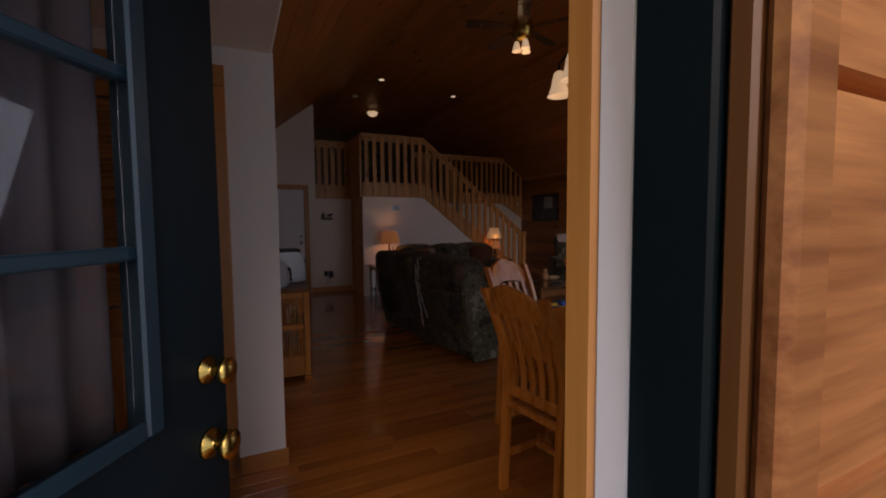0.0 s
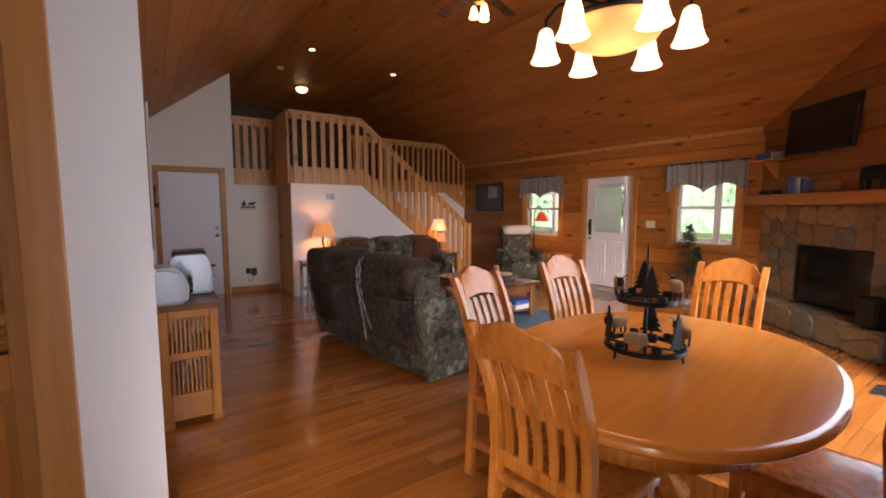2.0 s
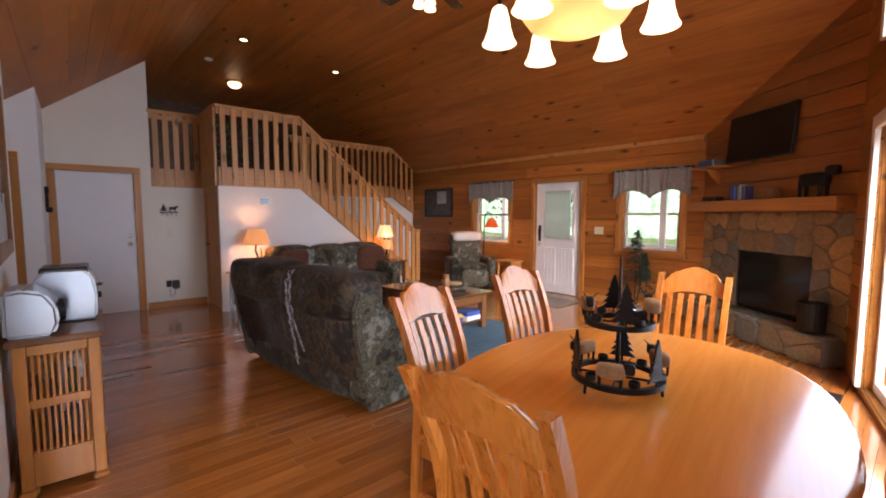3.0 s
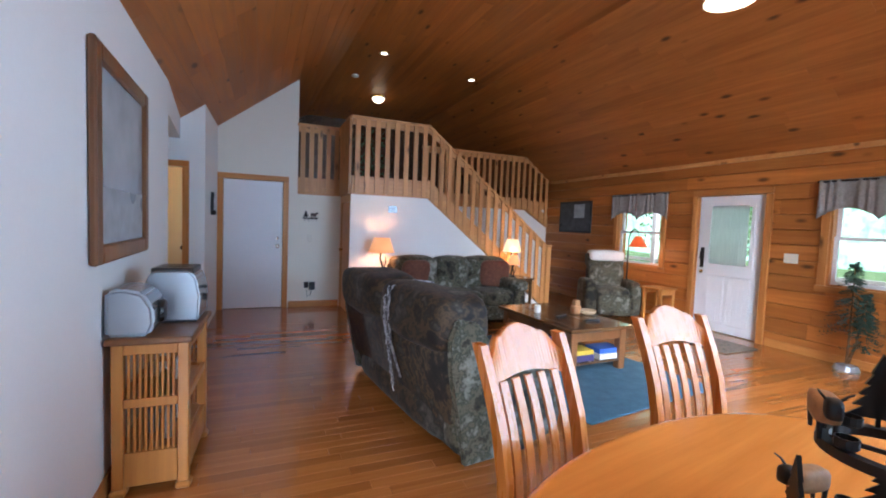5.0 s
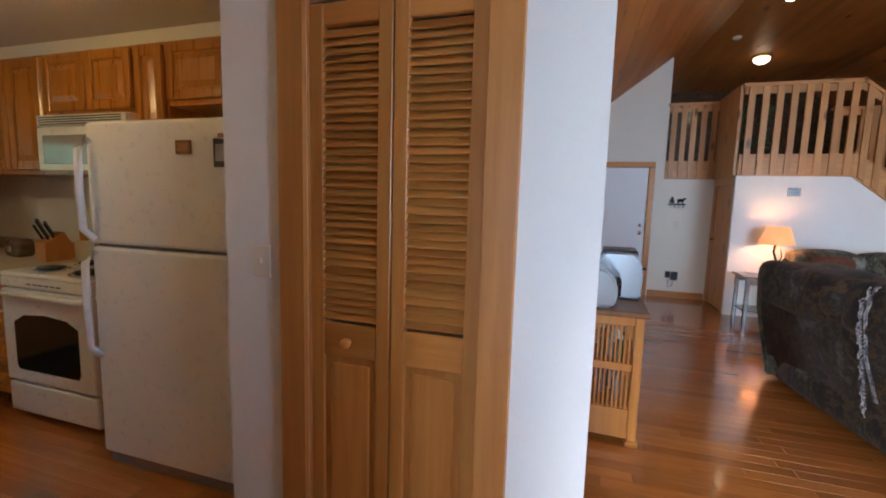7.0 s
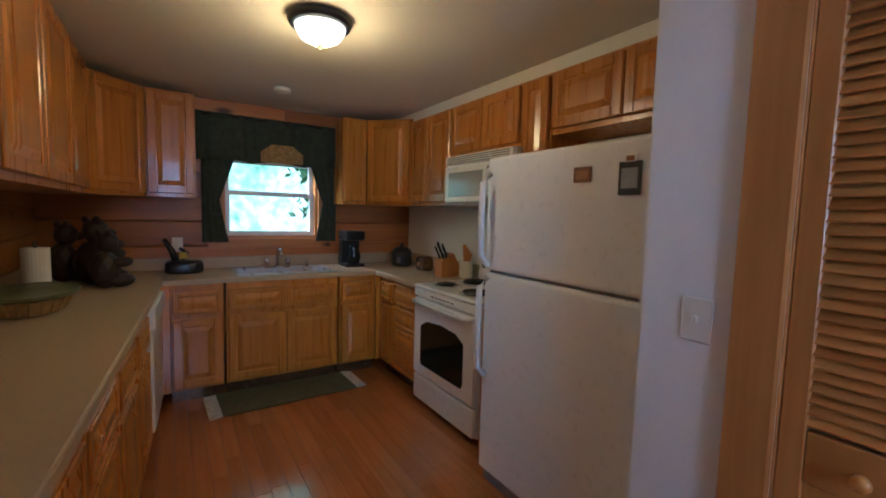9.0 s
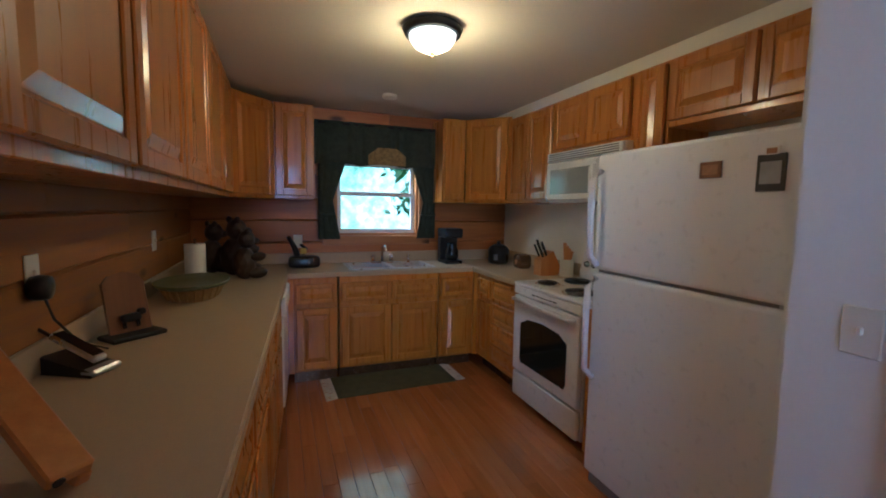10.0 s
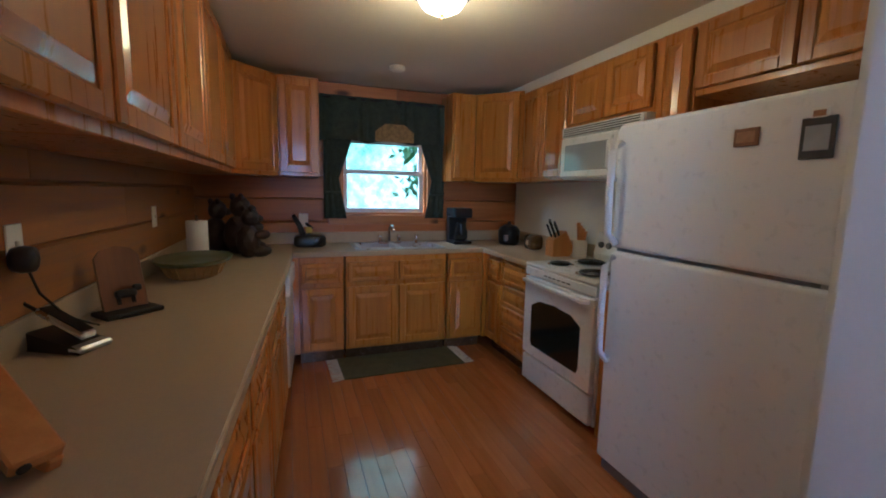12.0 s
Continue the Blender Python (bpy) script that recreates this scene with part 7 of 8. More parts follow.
corner_cabinet([(KX + 0.02, ENTRY + 0.02), (-3.56, ENTRY + 0.02), (-3.56, -1.30), (KX + 0.33, -0.995), (KX + 0.02, -0.995)], ((-3.56, -1.30), (KX + 0.33, -0.995)), "honey oak corner wall cabinet")
corner_cabinet([(KX + 0.02, KY - 0.004), (KX + 0.02, 0.735), (KX + 0.33, 0.735), (-3.56, 1.03), (-3.56, KY - 0.004)], ((KX + 0.33, 0.735), (-3.56, 1.03)), "honey oak corner wall cabinet")
upper_cabinet(pose(-3.55, 1.01, UB), 0.68, 0.34, UT - UB - 0.03, 2)
upper_cabinet(pose(-2.86, 1.01, 1.865), 0.78, 0.34, UT - 0.03 - 1.865, 2, "short honey oak wall cabinet over the microwave")
upper_cabinet(pose(-2.075, 1.01, UB), 0.24, 0.34, UT - UB - 0.03, 1, "narrow honey oak wall cabinet")
upper_cabinet(pose(-1.83, 1.01, 1.90), 0.94, 0.34, UT - 0.03 - 1.90, 2, "short honey oak wall cabinet over the refrigerator")
structure("soffit_strip", boxes(((KX + 0.33, 1.05, UT - 0.028), (-0.86, 1.355, KC - 0.001)), bevel=0.002), CREAM_WALL, "cream strip between cabinets and ceiling", "trim")
for u0, w in ((0.06, 0.54), (0.605, 0.545), (1.155, 0.56), (1.72, 0.56), (2.285, 0.56)):
    upper_cabinet(pose(-3.57 + u0 + w, -1.27, UB, 0, 0, 180), w, 0.38, KC - 0.03 - UB, 2 if w > 0.7 else 1, "honey oak wall cabinet over the long counter")

# refrigerator
fr_ = thing("refrigerator", "white top-freezer refrigerator with a textured door", "refrigerator", pose(-1.80, 0.545, 0))
FW, FH, FS = 0.91, 1.725, 1.14
part("cabinet", boxes(((0.0, 0.075, 0.03), (FW, 0.77, FH - 0.01)), bevel=0.01), APPLIANCE, fr_)
part("freezer_door", boxes(((0.0, 0.0, FS + 0.008), (FW, 0.07, FH)), bevel=0.018), APPLIANCE, fr_)
part("fridge_door", boxes(((0.0, 0.0, 0.07), (FW, 0.07, FS - 0.008)), bevel=0.018), APPLIANCE, fr_)
part("door_gasket", boxes(((0.012, 0.03, FS - 0.008), (FW - 0.012, 0.07, FS + 0.008)), bevel=0.001), GREY_PLASTIC, fr_)
part("grille", boxes(((0.01, 0.03, 0.0), (FW - 0.01, 0.09, 0.062)), bevel=0.004), GREY_PLASTIC, fr_)
for z0, z1 in ((FS + 0.03, FS + 0.50), (FS - 0.55, FS - 0.03)):
    b = bmesh.new()
    tube(b, [(0.035, -0.004, z0), (0.03, -0.05, z0 + 0.05), (0.03, -0.055, (z0 + z1) / 2), (0.03, -0.05, z1 - 0.05), (0.035, -0.004, z1)], 0.017, 10)
    part("door_handle", smooth(b), APPLIANCE, fr_)
for x, z, w, h, mt, lb in ((0.61, 1.60, 0.085, 0.06, FRAME_WOOD, "small brown picture magnet"), (0.82, 1.575, 0.09, 0.12, DARK_PRINT, "dark photo magnet"), (0.82, 1.645, 0.045, 0.03, PAPER, "white clip magnet")):
    mg = thing("fridge_magnet", lb + " on the refrigerator door", "magnet", pose(-1.80 + x, 0.545, z), "magnets")
    part("card", boxes(((-w / 2, -0.008, -h / 2), (w / 2, -0.0005, h / 2)), bevel=0.002), mt, mg)
    part("picture", boxes(((-w * 0.36, -0.0095, -h * 0.3), (w * 0.36, -0.0082, h * 0.3)), bevel=0.0003), TAN if w < 0.088 else PALE_PRINT, mg)

# stove
sv = thing("electric_stove", "white electric coil stove with a dark oven window", "stove", pose(-2.81, 0.685, 0))
SW = 0.765
part("body", boxes(((0.0, 0.04, 0.04), (SW, 0.655, 0.885)), bevel=0.006), APPLIANCE, sv)
part("cooktop", boxes(((-0.004, 0.0, 0.886), (SW + 0.004, 0.60, CT + 0.004)), bevel=0.01), APPLIANCE, sv)
part("storage_drawer", boxes(((0.006, 0.005, 0.05), (SW - 0.006, 0.039, 0.235)), bevel=0.012), APPLIANCE, sv)
part("oven_door", boxes(((0.006, 0.0, 0.25), (SW - 0.006, 0.039, 0.815)), bevel=0.012), APPLIANCE, sv)
b = bmesh.new()
prism(b, [(0.13, 0.33), (0.635, 0.33), (0.65, 0.36), (0.65, 0.62), (0.56, 0.665), (0.38, 0.68), (0.205, 0.665), (0.115, 0.62), (0.115, 0.36)], -0.004, 0.002, "y")
part("oven_window", b, DARK_GLASS, sv, "dark oven window")
part("front_trim", boxes(((0.0, 0.004, 0.825), (SW, 0.039, 0.884)), bevel=0.006), APPLIANCE, sv)
b = bmesh.new()
tube(b, [(0.05, 0.0, 0.79), (0.06, -0.04, 0.795), (SW - 0.06, -0.04, 0.795), (SW - 0.05, 0.0, 0.79)], 0.014, 10)
part("oven_handle", smooth(b), APPLIANCE, sv)
for k in range(6):
    part("vent_slot", boxes(((0.24 + k * 0.05, 0.0025, 0.848), (0.275 + k * 0.05, 0.0038, 0.856)), bevel=0.0002), BLACK, sv)
for x, y, r in ((0.20, 0.16, 0.075), (0.20, 0.42, 0.10), (0.56, 0.42, 0.075), (0.56, 0.16, 0.10)):
    b = bmesh.new()
    lathe(b, [(r * 0.3, 0.0035), (r * 1.12, 0.004), (r * 1.2, 0.008), (r * 1.12, 0.008), (r * 1.05, 0.005)], 24, (x, y, CT), False)
    part("drip_pan", b, CHROME, sv)
    b = bmesh.new()
    pts = [(x + (0.012 + (r - 0.012) * t_ / 60) * math.cos(t_ * 0.42), y + (0.012 + (r - 0.012) * t_ / 60) * math.sin(t_ * 0.42), CT + 0.016) for t_ in range(61)]
    tube(b, pts, 0.0075, 5)
    part("burner_coil", b, BLACK, sv)
b = bmesh.new()
prism(b, [(0.60, CT + 0.004), (0.655, CT + 0.004), (0.655, CT + 0.21), (0.635, CT + 0.21), (0.595, CT + 0.05)], 0.0, SW, "x")
part("backguard", b, APPLIANCE, sv)
for k in range(5):
    b = bmesh.new()
    lathe(b, [(0.024, 0), (0.022, 0.02), (0.008, 0.024)], 16)
    bmesh.ops.rotate(b, verts=b.verts[:], matrix=Matrix.Rotation(radians(104), 3, "X"))
    bmesh.ops.translate(b, verts=b.verts[:], vec=((0.07, 0.15, 0.38, 0.61, 0.69)[k], 0.612, CT + 0.12))
    part("knob", smooth(b), GREY_PLASTIC, sv)

# microwave over the stove
mw = thing("microwave", "white over-range microwave with a grille on top", "microwave", pose(-2.80, 0.92, UB))
MH = 0.36
part("body", boxes(((0.0, 0.03, 0.0), (0.76, 0.43, MH)), bevel=0.006), APPLIANCE, mw)
part("door", boxes(((0.004, 0.0, 0.012), (0.555, 0.029, MH - 0.075)), bevel=0.01), APPLIANCE, mw)
part("window", boxes(((0.06, -0.003, 0.06), (0.49, 0.001, MH - 0.125)), bevel=0.002), PICTURE_GLASS, mw, "grey microwave window")
part("control_panel", boxes(((0.562, 0.0, 0.012), (0.756, 0.029, MH - 0.075)), bevel=0.008), APPLIANCE, mw)
part("keypad", boxes(((0.60, -0.002, 0.04), (0.73, -0.0005, MH - 0.16)), bevel=0.0005), GREY_PLASTIC, mw)
part("grille", boxes(((0.004, 0.004, MH - 0.07), (0.756, 0.029, MH - 0.003)), bevel=0.006), APPLIANCE, mw)
for k in range(4):
    part("grille_slot", boxes(((0.03, 0.0015, MH - 0.062 + k * 0.014), (0.73, 0.0038, MH - 0.056 + k * 0.014)), bevel=0.0003), BLACK, mw)
b = bmesh.new()
tube(b, [(0.53, 0.0, 0.04), (0.535, -0.035, 0.07), (0.535, -0.035, MH - 0.14), (0.53, 0.0, MH - 0.11)], 0.012, 8)
part("door_handle", smooth(b), APPLIANCE, mw)

# ceiling light
kl = thing("kitchen_ceiling_light", "lit frosted dome light with a bronze rim", "ceiling light", pose(-2.15, -0.22, KC) @ Matrix.Scale(0.76, 4))
b = bmesh.new()
lathe(b, [(0.18, -0.001), (0.20, -0.02), (0.185, -0.055), (0.15, -0.06), (0.149, -0.001)], 32, (0, 0, 0), False)
part("rim", smooth(b), BLACK_METAL, kl, "dark bronze rim")
b = bmesh.new()
lathe(b, [(0.155, -0.055), (0.15, -0.085), (0.12, -0.13), (0.06, -0.16), (0.005, -0.167)], 32)
part("dome", smooth(b), DOME_GLASS, kl, "frosted ribbed glass dome, lit")
b = bmesh.new()
lathe(b, [(0.006, -0.165), (0.014, -0.172), (0.012, -0.185), (0.003, -0.192)], 12)
part("finial", b, BRASS, kl)
lamp("kitchen_light", "POINT", pose(-2.15, -0.22, KC - 0.22), 4.2, (1.0, 0.66, 0.24), radius=0.10)
sd = thing("smoke_detector", "cream round smoke detector on the kitchen ceiling", "smoke detector", pose(-3.5, -0.11, KC))
b = bmesh.new()
lathe(b, [(0.06, -0.001), (0.06, -0.025), (0.04, -0.035)], 20)
part("case", b, CREAM_PLATE, sd)

# window curtain
cu = valance("kitchen_valance", -0.66, 0.62, 1.82, 2.22, lambda u, z, d: (KX + 0.045 + d, u, z), GREEN_VALANCE, "dark green gathered valance over the sink window", 3, 0.016, 0.025)
vm = bmesh.new()
prism(vm, [(-0.17, 1.84), (0.19, 1.84), (0.19, 1.93), (0.10, 2.0), (-0.08, 2.0), (-0.17, 1.93)], KX + 0.135, KX + 0.139, "x")
part("print_patch", vm, GOLD_CLOTH, cu, "gold printed cloth patch")
for sg, y0 in ((1, -0.62), (-1, 0.52)):
    tb = thing("tieback_curtain", "dark green side curtain tied back", "curtain", None, "kitchen curtains")
    b = bmesh.new()
    rows = []
    for j in range(13):
        f = j / 12
        z = 2.0 - 0.86 * f
        wdt = 0.30 - 0.29 * f if f < 0.58 else 0.13 + 0.16 * (f - 0.58)
        rows.append([b.verts.new((KX + 0.075 + 0.012 * math.sin(i * 1.5), y0 + sg * wdt * i / 14 if sg > 0 else y0 - wdt * i / 14, z)) for i in range(15)])
    for r0, r1 in zip(rows, rows[1:]):
        for i in range(14):
            b.faces.new((r0[i], r0[i + 1], r1[i + 1], r1[i])).smooth = True
    o = part("cloth", b, GREEN_VALANCE, tb)
    s = o.modifiers.new("thick", "SOLIDIFY")
    s.thickness = 0.004
    b = bmesh.new()
    box(b, (KX + 0.055, y0 if sg > 0 else y0 - 0.15, 1.36), (KX + 0.10, y0 + 0.15 if sg > 0 else y0, 1.39), 0.008)
    part("tie", b, GREEN_VALANCE, tb)

# counter items
b = bmesh.new()
lathe(b, [(0.02, 0.012), (0.062, 0.012), (0.062, 0.275), (0.02, 0.275)], 24)
pt = thing("paper_towels", "roll of white paper towels on a stand", "paper towels", pose(-3.20, -1.47, CT))
part("roll", b, PAPER, pt)
b = bmesh.new()
lathe(b, [(0.075, 0), (0.075, 0.011), (0.01, 0.0115)], 20)
tube(b, [(0, 0, 0.01), (0, 0, 0.31)], 0.008, 8)
part("stand", b, DARK_WOOD, pt)
rnd = random.Random(31)
bk = thing("wine_rack_figure", "dark carved wooden bear figures holding bottles", "ornament", pose(-3.66, -1.36, CT, 0, 0, 35) @ Matrix.Scale(1.5, 4))
b = bmesh.new()
for (x, y, s_) in ((-0.11, 0.0, 1.0), (0.05, 0.03, 1.1), (0.19, 0.0, 0.9)):
    for (dx, dy, dz, rx_, ry_, rz_) in ((0, 0, 0.085, 0.065, 0.06, 0.09), (0, 0.015, 0.21, 0.045, 0.045, 0.05), (0, 0.06, 0.20, 0.02, 0.03, 0.02), (-0.035, 0, 0.255, 0.015, 0.012, 0.016),
                                        (0.035, 0, 0.255, 0.015, 0.012, 0.016), (-0.06, 0.045, 0.12, 0.02, 0.045, 0.025), (0.06, 0.045, 0.12, 0.02, 0.045, 0.025), (-0.04, 0.05, 0.03, 0.03, 0.06, 0.03), (0.04, 0.05, 0.03, 0.03, 0.06, 0.03)):
        mm = Matrix.Translation((x + dx * s_, y + dy * s_, dz * s_)) @ Matrix.Diagonal((rx_ * s_, ry_ * s_, rz_ * s_, 1))
        bmesh.ops.create_icosphere(b, subdivisions=2, radius=1.0, matrix=mm)
part("figure", b, BEAR, bk)
gt = thing("goose_ornament", "dark animal ornament with a yellow tag beside the sink", "ornament", pose(-3.95, -0.76, CT))
b = bmesh.new()
cushion(b, (-0.08, -0.13, 0.0), (0.08, 0.13, 0.10), 0.02, 5, 0.01)
tube(b, [(0, -0.05, 0.08), (0, -0.08, 0.18), (0, -0.13, 0.27)], 0.028, 8, 0.016)
tube(b, [(0, -0.02, 0.08), (0, 0.02, 0.16), (0, -0.03, 0.20)], 0.02, 7, 0.012)
part("body", smooth(b), BLACK, gt)
part("tag", boxes(((0.03, -0.03, 0.12), (0.045, 0.02, 0.17)), bevel=0.004), YELLOW_BOX, gt)
ptl = switch_plate("wall_outlet", pose(KX + 0.02, -0.80, 1.12, 0, 0, 90), CREAM_PLATE, "almond outlet plate by the sink")
cfm = thing("coffee_maker", "black drip coffee maker", "coffee maker", pose(-3.98, 0.62, CT))
part("base", boxes(((-0.09, -0.09, 0), (0.14, 0.09, 0.03)), bevel=0.008), BLACK, cfm)
part("column", boxes(((-0.09, -0.09, 0.0305), (0.0, 0.09, 0.25)), bevel=0.008), BLACK, cfm)
part("head", boxes(((-0.09, -0.095, 0.2505), (0.13, 0.095, 0.34)), bevel=0.015), BLACK, cfm)
b = bmesh.new()
lathe(b, [(0.05, 0.032), (0.068, 0.06), (0.068, 0.12), (0.045, 0.18), (0.05, 0.20)], 20, (0.065, 0, 0))
part("carafe", smooth(b), DARK_GLASS, cfm, "dark glass carafe")
kt = thing("slow_cooker", "small black rounded pot with a pale label", "slow cooker", pose(-3.80, 1.08, CT))
b = bmesh.new()
lathe(b, [(0.085, 0), (0.10, 0.02), (0.105, 0.13), (0.09, 0.16)], 20)
part("pot", smooth(b), BLACK, kt)
b = bmesh.new()
lathe(b, [(0.09, 0.161), (0.05, 0.185), (0.015, 0.195), (0.018, 0.215), (0.008, 0.22)], 20)
part("lid", smooth(b), BLACK, kt)
part("label", boxes(((0.075, -0.10, 0.04), (0.10, -0.06, 0.10)), bevel=0.003), GREY_PLASTIC, kt)
cnr = thing("can_opener", "small dark rounded appliance on the counter", "appliance", pose(-3.42, 1.12, CT))
b = bmesh.new()
cushion(b, (-0.07, -0.06, 0.0), (0.07, 0.06, 0.13), 0.02, 5, 0.004)
part("body", b, DARK_WOOD, cnr)
part("badge", boxes(((-0.02, -0.068, 0.04), (0.02, -0.058, 0.08)), bevel=0.003), TAN, cnr)
kb = thing("knife_block", "pale wooden knife block with black handled knives", "knife block", pose(-3.02, 1.12, CT, 0, 0, 0))
b = bmesh.new()
prism(b, [(-0.10, 0.0), (0.06, 0.0), (0.10, 0.05), (0.02, 0.20), (-0.10, 0.13)], -0.05, 0.05, "x")
part("block", b, CART_OAK, kb)
for k in range(5):
    b = bmesh.new()
    x = -0.035 + 0.018 * k
    y, z = -0.06 + 0.022 * (k % 3), 0.15 + 0.012 * (k % 3)
    tube(b, [(x, y, z), (x, y - 0.05 - 0.012 * (k % 2), z + 0.10 + 0.03 * (k % 2))], 0.009, 7)
    part("knife_handle", b, BLACK, kb)
ut = thing("utensil_crock", "pale crock with wooden utensils on the counter", "utensil crock", pose(-2.90, 1.22, CT))
b = bmesh.new()
lathe(b, [(0.05, 0), (0.055, 0.01), (0.055, 0.14), (0.05, 0.14), (0.048, 0.02)], 18)
part("crock", b, CREAM_PLATE, ut)
for k in range(4):
    b = bmesh.new()
    tube(b, [(0.01 * k - 0.015, 0, 0.03), (0.03 * k - 0.045, 0.01, 0.27 - 0.02 * k)], 0.007, 6, 0.016)
    part("utensil", b, CART_OAK, ut)
bs_ = thing("serving_basket", "shallow olive glazed bowl in a wicker basket", "bowl", pose(-2.81, -1.42, CT) @ Matrix.Scale(0.95, 4))
b = bmesh.new()
lathe(b, [(0.15, 0.0), (0.17, 0.02), (0.20, 0.075), (0.192, 0.075), (0.16, 0.02)], 32)
bmesh.ops.scale(b, vec=(1.15, 0.8, 1), verts=b.verts[:])
part("basket", smooth(b), WICKER, bs_)
b = bmesh.new()
lathe(b, [(0.16, 0.076), (0.235, 0.085), (0.25, 0.105), (0.24, 0.108), (0.16, 0.084)], 32)
bmesh.ops.scale(b, vec=(1.15, 0.8, 1), verts=b.verts[:])
part("rim", smooth(b), GREEN_CER, bs_, "olive glazed scalloped rim")
for k in range(22):
    a = 2 * math.pi * k / 22
    b = bmesh.new()
    tube(b, [(1.15 * 0.168 * math.cos(a), 0.8 * 0.168 * math.sin(a), 0.01), (1.15 * 0.205 * math.cos(a), 0.8 * 0.205 * math.sin(a), 0.078)], 0.006, 5)
    part("stave", b, WICKER, bs_)
pq = thing("cookbook_plaque", "arched wooden plaque with an animal silhouette on a black stand", "plaque", pose(-2.05, -1.51, CT, 0, 0, 132))
b = bmesh.new()
prism(b, [(-0.075, 0.02), (0.075, 0.02), (0.075, 0.22), (0.05, 0.25), (0.0, 0.262), (-0.05, 0.25), (-0.075, 0.22)], -0.008, 0.008, "y")
part("board", b, FRAME_WOOD, pq, "", pose(0, 0.0, 0.0, -14, 0, 0))
part("stand", boxes(((-0.10, -0.07, 0), (0.10, 0.05, 0.018)), bevel=0.005), BLACK_METAL, pq)
part("silhouette", beast(0.7), BLACK_METAL, pq, "", pose(0.0, -0.012, 0.04, -14, 0, 0))
ph = thing("cordless_phone", "black and silver cordless phone lying in its cradle", "telephone", pose(-1.68, -1.55, CT, 0, 0, 62) @ Matrix.Scale(0.92, 4))
b = bmesh.new()
prism(b, [(-0.09, 0.0), (0.10, 0.0), (0.10, 0.02), (-0.02, 0.045), (-0.09, 0.06)], -0.055, 0.055, "y")
part("cradle", b, BLACK, ph)
part("cradle_nose", boxes(((0.06, -0.057, 0.004), (0.115, 0.057, 0.026)), bevel=0.008), STEEL, ph, "silver cradle nose")
part("handset", boxes(((-0.10, -0.026, 0.0), (0.09, 0.026, 0.026)), bevel=0.008), STEEL, ph, "silver handset", pose(0.0, 0, 0.07, 0, 24, 0))
part("keypad", boxes(((-0.09, -0.021, 0.0262), (0.075, 0.021, 0.0285)), bevel=0.0006), BLACK, ph, "", pose(0.0, 0, 0.07, 0, 24, 0))
b = bmesh.new()
tube(b, [(-0.10, -0.016, 0.013), (-0.16, -0.016, 0.013)], 0.006, 6)
part("antenna", b, BLACK, ph, "", pose(0.0, 0, 0.07, 0, 24, 0))
for x in (-1.70, -3.05):
    ou = switch_plate("wall_outlet", pose(x, ENTRY + 0.019, 1.22, 0, 0, 180), CREAM_PLATE, "almond outlet plate on the log wall")
pl = thing("plug_adapter", "round black plug-in adapter with a cord", "adapter", pose(-1.68, ENTRY + 0.026, 1.18))
b = bmesh.new()
lathe(b, [(0.035, 0), (0.04, 0.02), (0.036, 0.045), (0.012, 0.05)], 18)
bmesh.ops.rotate(b, verts=b.verts[:], matrix=Matrix.Rotation(radians(-90), 3, "X"))
part("body", smooth(b), BLACK, pl)
b = bmesh.new()
tube(b, [(0.0, 0.03, -0.03), (0.0, 0.05, -0.10), (-0.05, 0.09, -0.19), (-0.10, 0.15, -0.235)], 0.004, 6)
part("cord", b, BLACK, pl)
wf = thing("wooden_stand", "pale wooden folding stand leaning aslant on the counter", "stand", pose(-0.98, -1.315, CT) @ Matrix.Scale(1.1, 4))
d = Vector((-0.22, -0.24, 0.19))
q = d.to_track_quat("X", "Z").to_matrix().to_4x4()
ln = d.length
part("front_bar", boxes(((0.0, -0.034, 0.0), (ln, 0.034, 0.026)), bevel=0.004), CART_OAK, wf, "", Matrix.Translation((0, 0, 0.02)) @ q)
part("side_bar", boxes(((-0.004, -0.034, -0.04), (ln, -0.012, -0.001)), bevel=0.003), CART_OAK, wf, "", Matrix.Translation((0, 0, 0.022)) @ q)
b = bmesh.new()
lathe(b, [(0.009, -0.002), (0.009, 0.002)], 12)
part("screw_hole", b, BLACK, wf, "", Matrix.Translation((0, 0, 0.02)) @ q @ pose(-0.001, 0.018, 0.013, 0, 90, 0))
part("back_leg", boxes(((-0.02, -0.012, 0), (0.02, 0.012, 0.19)), bevel=0.004), CART_OAK, wf, "", pose(-0.21, -0.225, 0.0))
# rug before the sink
kr = thing("kitchen_rug", "flat olive green cotton rug with cream fringes", "rug", pose(-3.62, -0.58, 0, 0, 0, 2))
part("weave", boxes(((0, 0, 0.002), (0.42, 0.98, 0.010)), bevel=0.003), GREEN_RUG, kr)
for y, sg in ((0.0, -1), (0.98, 1)):
    b = bmesh.new()
    for k in range(40):
        x = 0.01 + 0.40 * k / 39
        tube(b, [(x, y, 0.007), (x + random.uniform(-0.012, 0.012), y + sg * 0.04, 0.006), (x + random.uniform(-0.02, 0.02), y + sg * 0.085, 0.004)], 0.0035, 4)
    tagged(part("fringe", b, FRINGE, kr), kind="stuff")

# oak strips that close the corners between the cabinet runs
solid("corner_filler", boxes(((-3.60, -0.925, 0.10), (-3.555, -0.862, CT - 0.04)), bevel=0.002), CAB, "honey oak corner strip between base cabinets", "cabinet filler", None, "corner fillers")
solid("corner_filler", boxes(((-3.60, 0.70, 0.10), (-3.543, 0.745, CT - 0.04)), bevel=0.002), CAB, "honey oak corner strip between base cabinets", "cabinet filler", None, "corner fillers")

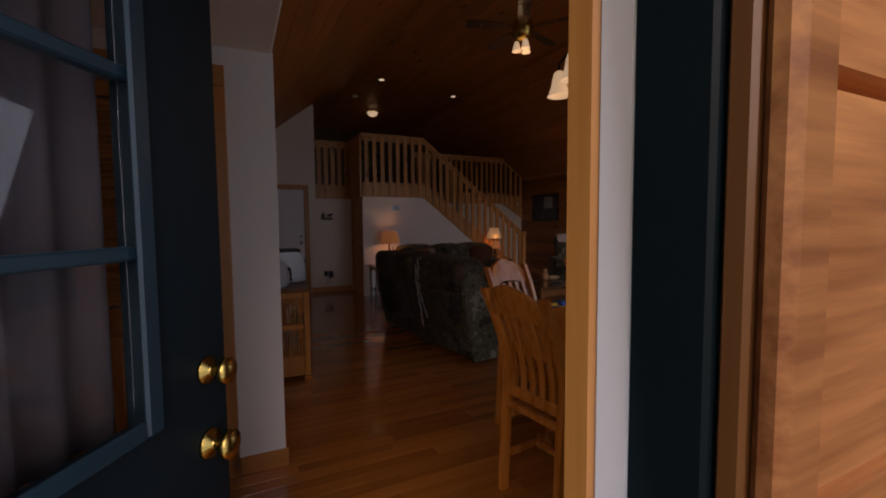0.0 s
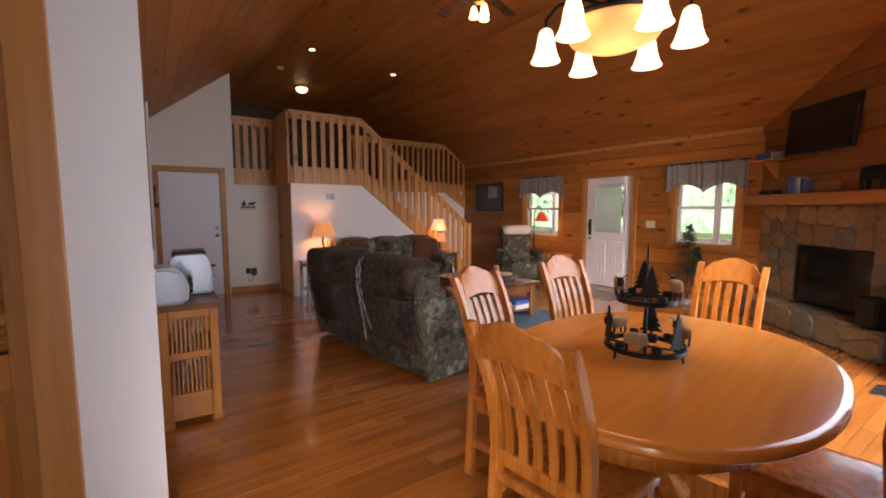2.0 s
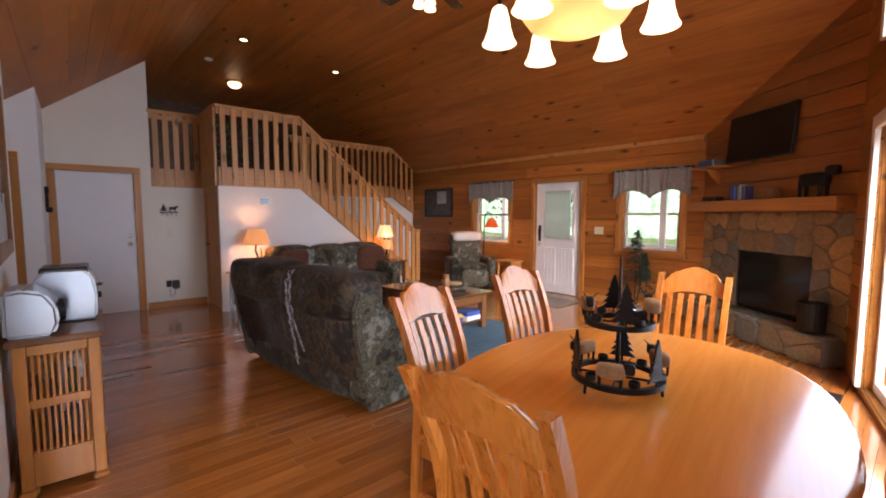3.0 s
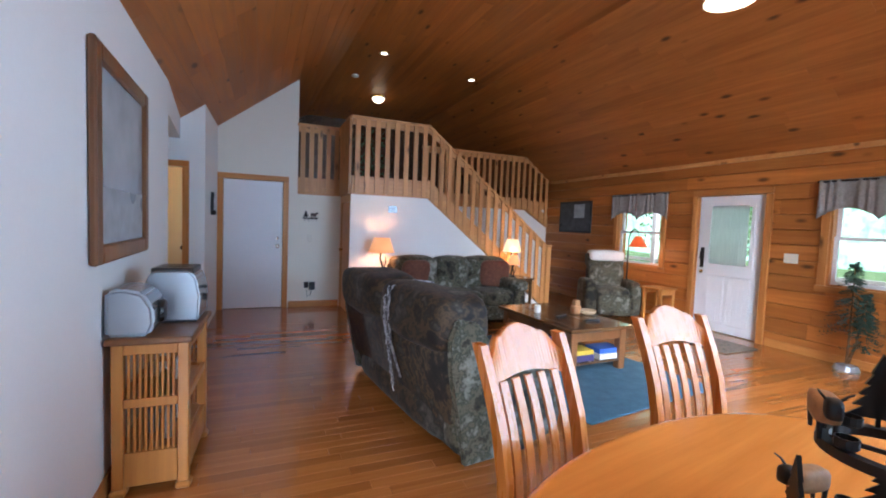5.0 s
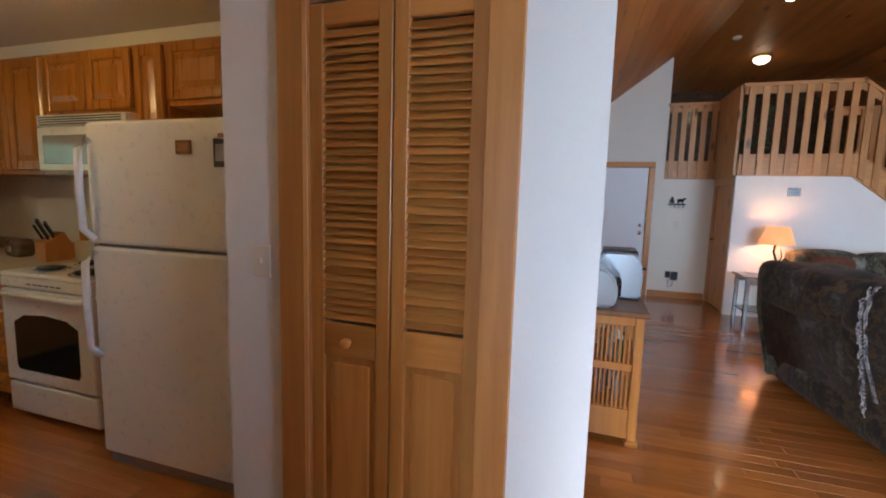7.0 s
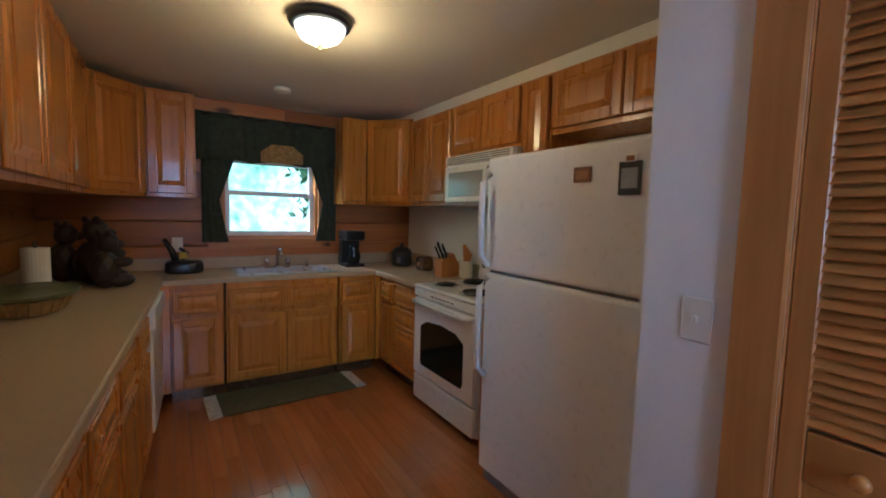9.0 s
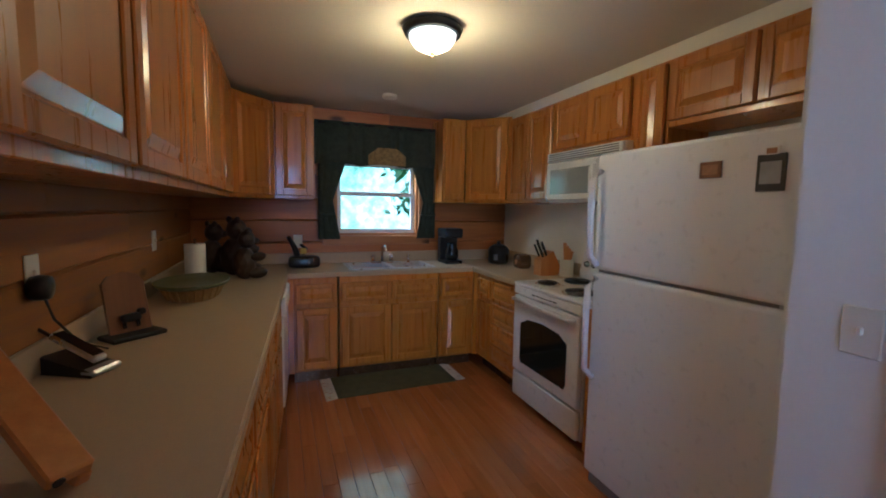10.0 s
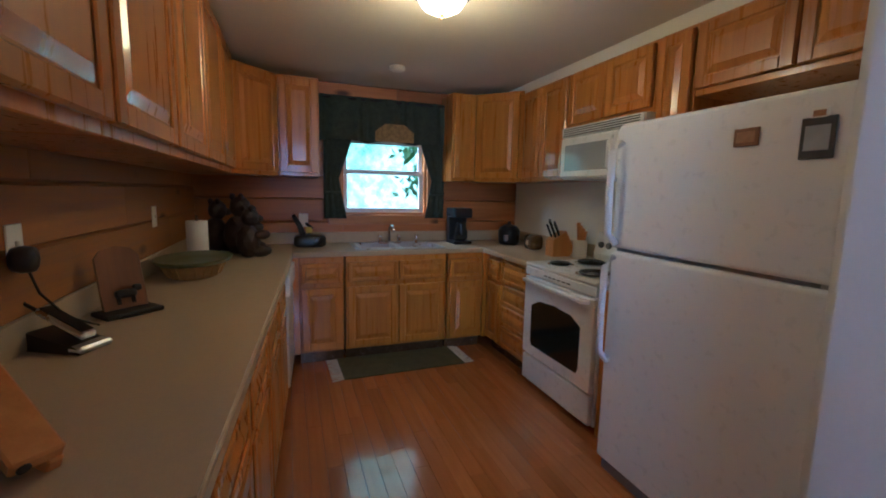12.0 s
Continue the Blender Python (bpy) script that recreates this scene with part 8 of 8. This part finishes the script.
# ---- floor boards, nearest as pieces ----
floor = thing("floor", "glossy reddish oak strip floor", "floor", None, "", "structure")
rnd = random.Random(42)
LENS = (0.55, 0.75, 0.95, 1.2)
BW = 0.083
board_me = []
for ln_ in LENS:
    bmx = bmesh.new()
    z0, z1, e = -0.02, 0.0, 0.0015
    lo = [bmx.verts.new(p) for p in ((0.0004, 0.0004, z0), (ln_ - 0.0004, 0.0004, z0), (ln_ - 0.0004, BW - 0.0004, z0), (0.0004, BW - 0.0004, z0))]
    mi = [bmx.verts.new(p) for p in ((0.0004, 0.0004, z1 - e), (ln_ - 0.0004, 0.0004, z1 - e), (ln_ - 0.0004, BW - 0.0004, z1 - e), (0.0004, BW - 0.0004, z1 - e))]
    hi = [bmx.verts.new(p) for p in ((e, e, z1), (ln_ - e, e, z1), (ln_ - e, BW - e, z1), (e, BW - e, z1))]
    bmx.faces.new(hi)
    for r0, r1 in ((lo, mi), (mi, hi)):
        for k in range(4):
            bmx.faces.new((r0[k], r0[(k + 1) % 4], r1[(k + 1) % 4], r1[k]))
    bmesh.ops.recalc_face_normals(bmx, faces=bmx.faces[:])
    board_me.append(mesh_of("floor_board", bmx, OAK_FLOOR))
near, rest_v, rest_f = 0, [], []
row_y = -1.68
while row_y < 7.4:
    x = -4.25 - rnd.uniform(0, 1)
    while x < LOGX:
        k = rnd.randrange(4)
        if -2.6 < x < 2.6 and -0.75 < row_y < 2.2 and near < 298 and not (x < 0.4 and row_y > 0.6):
            shared("floor_board", board_me[k], floor, pose(x, row_y, 0))
            near += 1
        else:
            base, e = len(rest_v), 0.0015
            for (ax, ay, az) in ((0.0004, 0.0004, -0.0016), (LENS[k] - 0.0004, 0.0004, -0.0016), (LENS[k] - 0.0004, BW - 0.0004, -0.0016), (0.0004, BW - 0.0004, -0.0016),
                                 (e, e, 0), (LENS[k] - e, e, 0), (LENS[k] - e, BW - e, 0), (e, BW - e, 0)):
                rest_v.append((x + ax, row_y + ay, az))
            rest_f.append((base + 4, base + 5, base + 6, base + 7))
            for j in range(4):
                rest_f.append((base + j, base + (j + 1) % 4, base + 4 + (j + 1) % 4, base + 4 + j))
        x += LENS[k]
    row_y += BW
me = bpy.data.meshes.new("floor_boards_far")
me.from_pydata(rest_v, [], rest_f)
me.materials.append(OAK_FLOOR_REST)
fr_ = new("floor_boards_far", me)
fr_.parent = floor
tagged(fr_, kind="stuff")
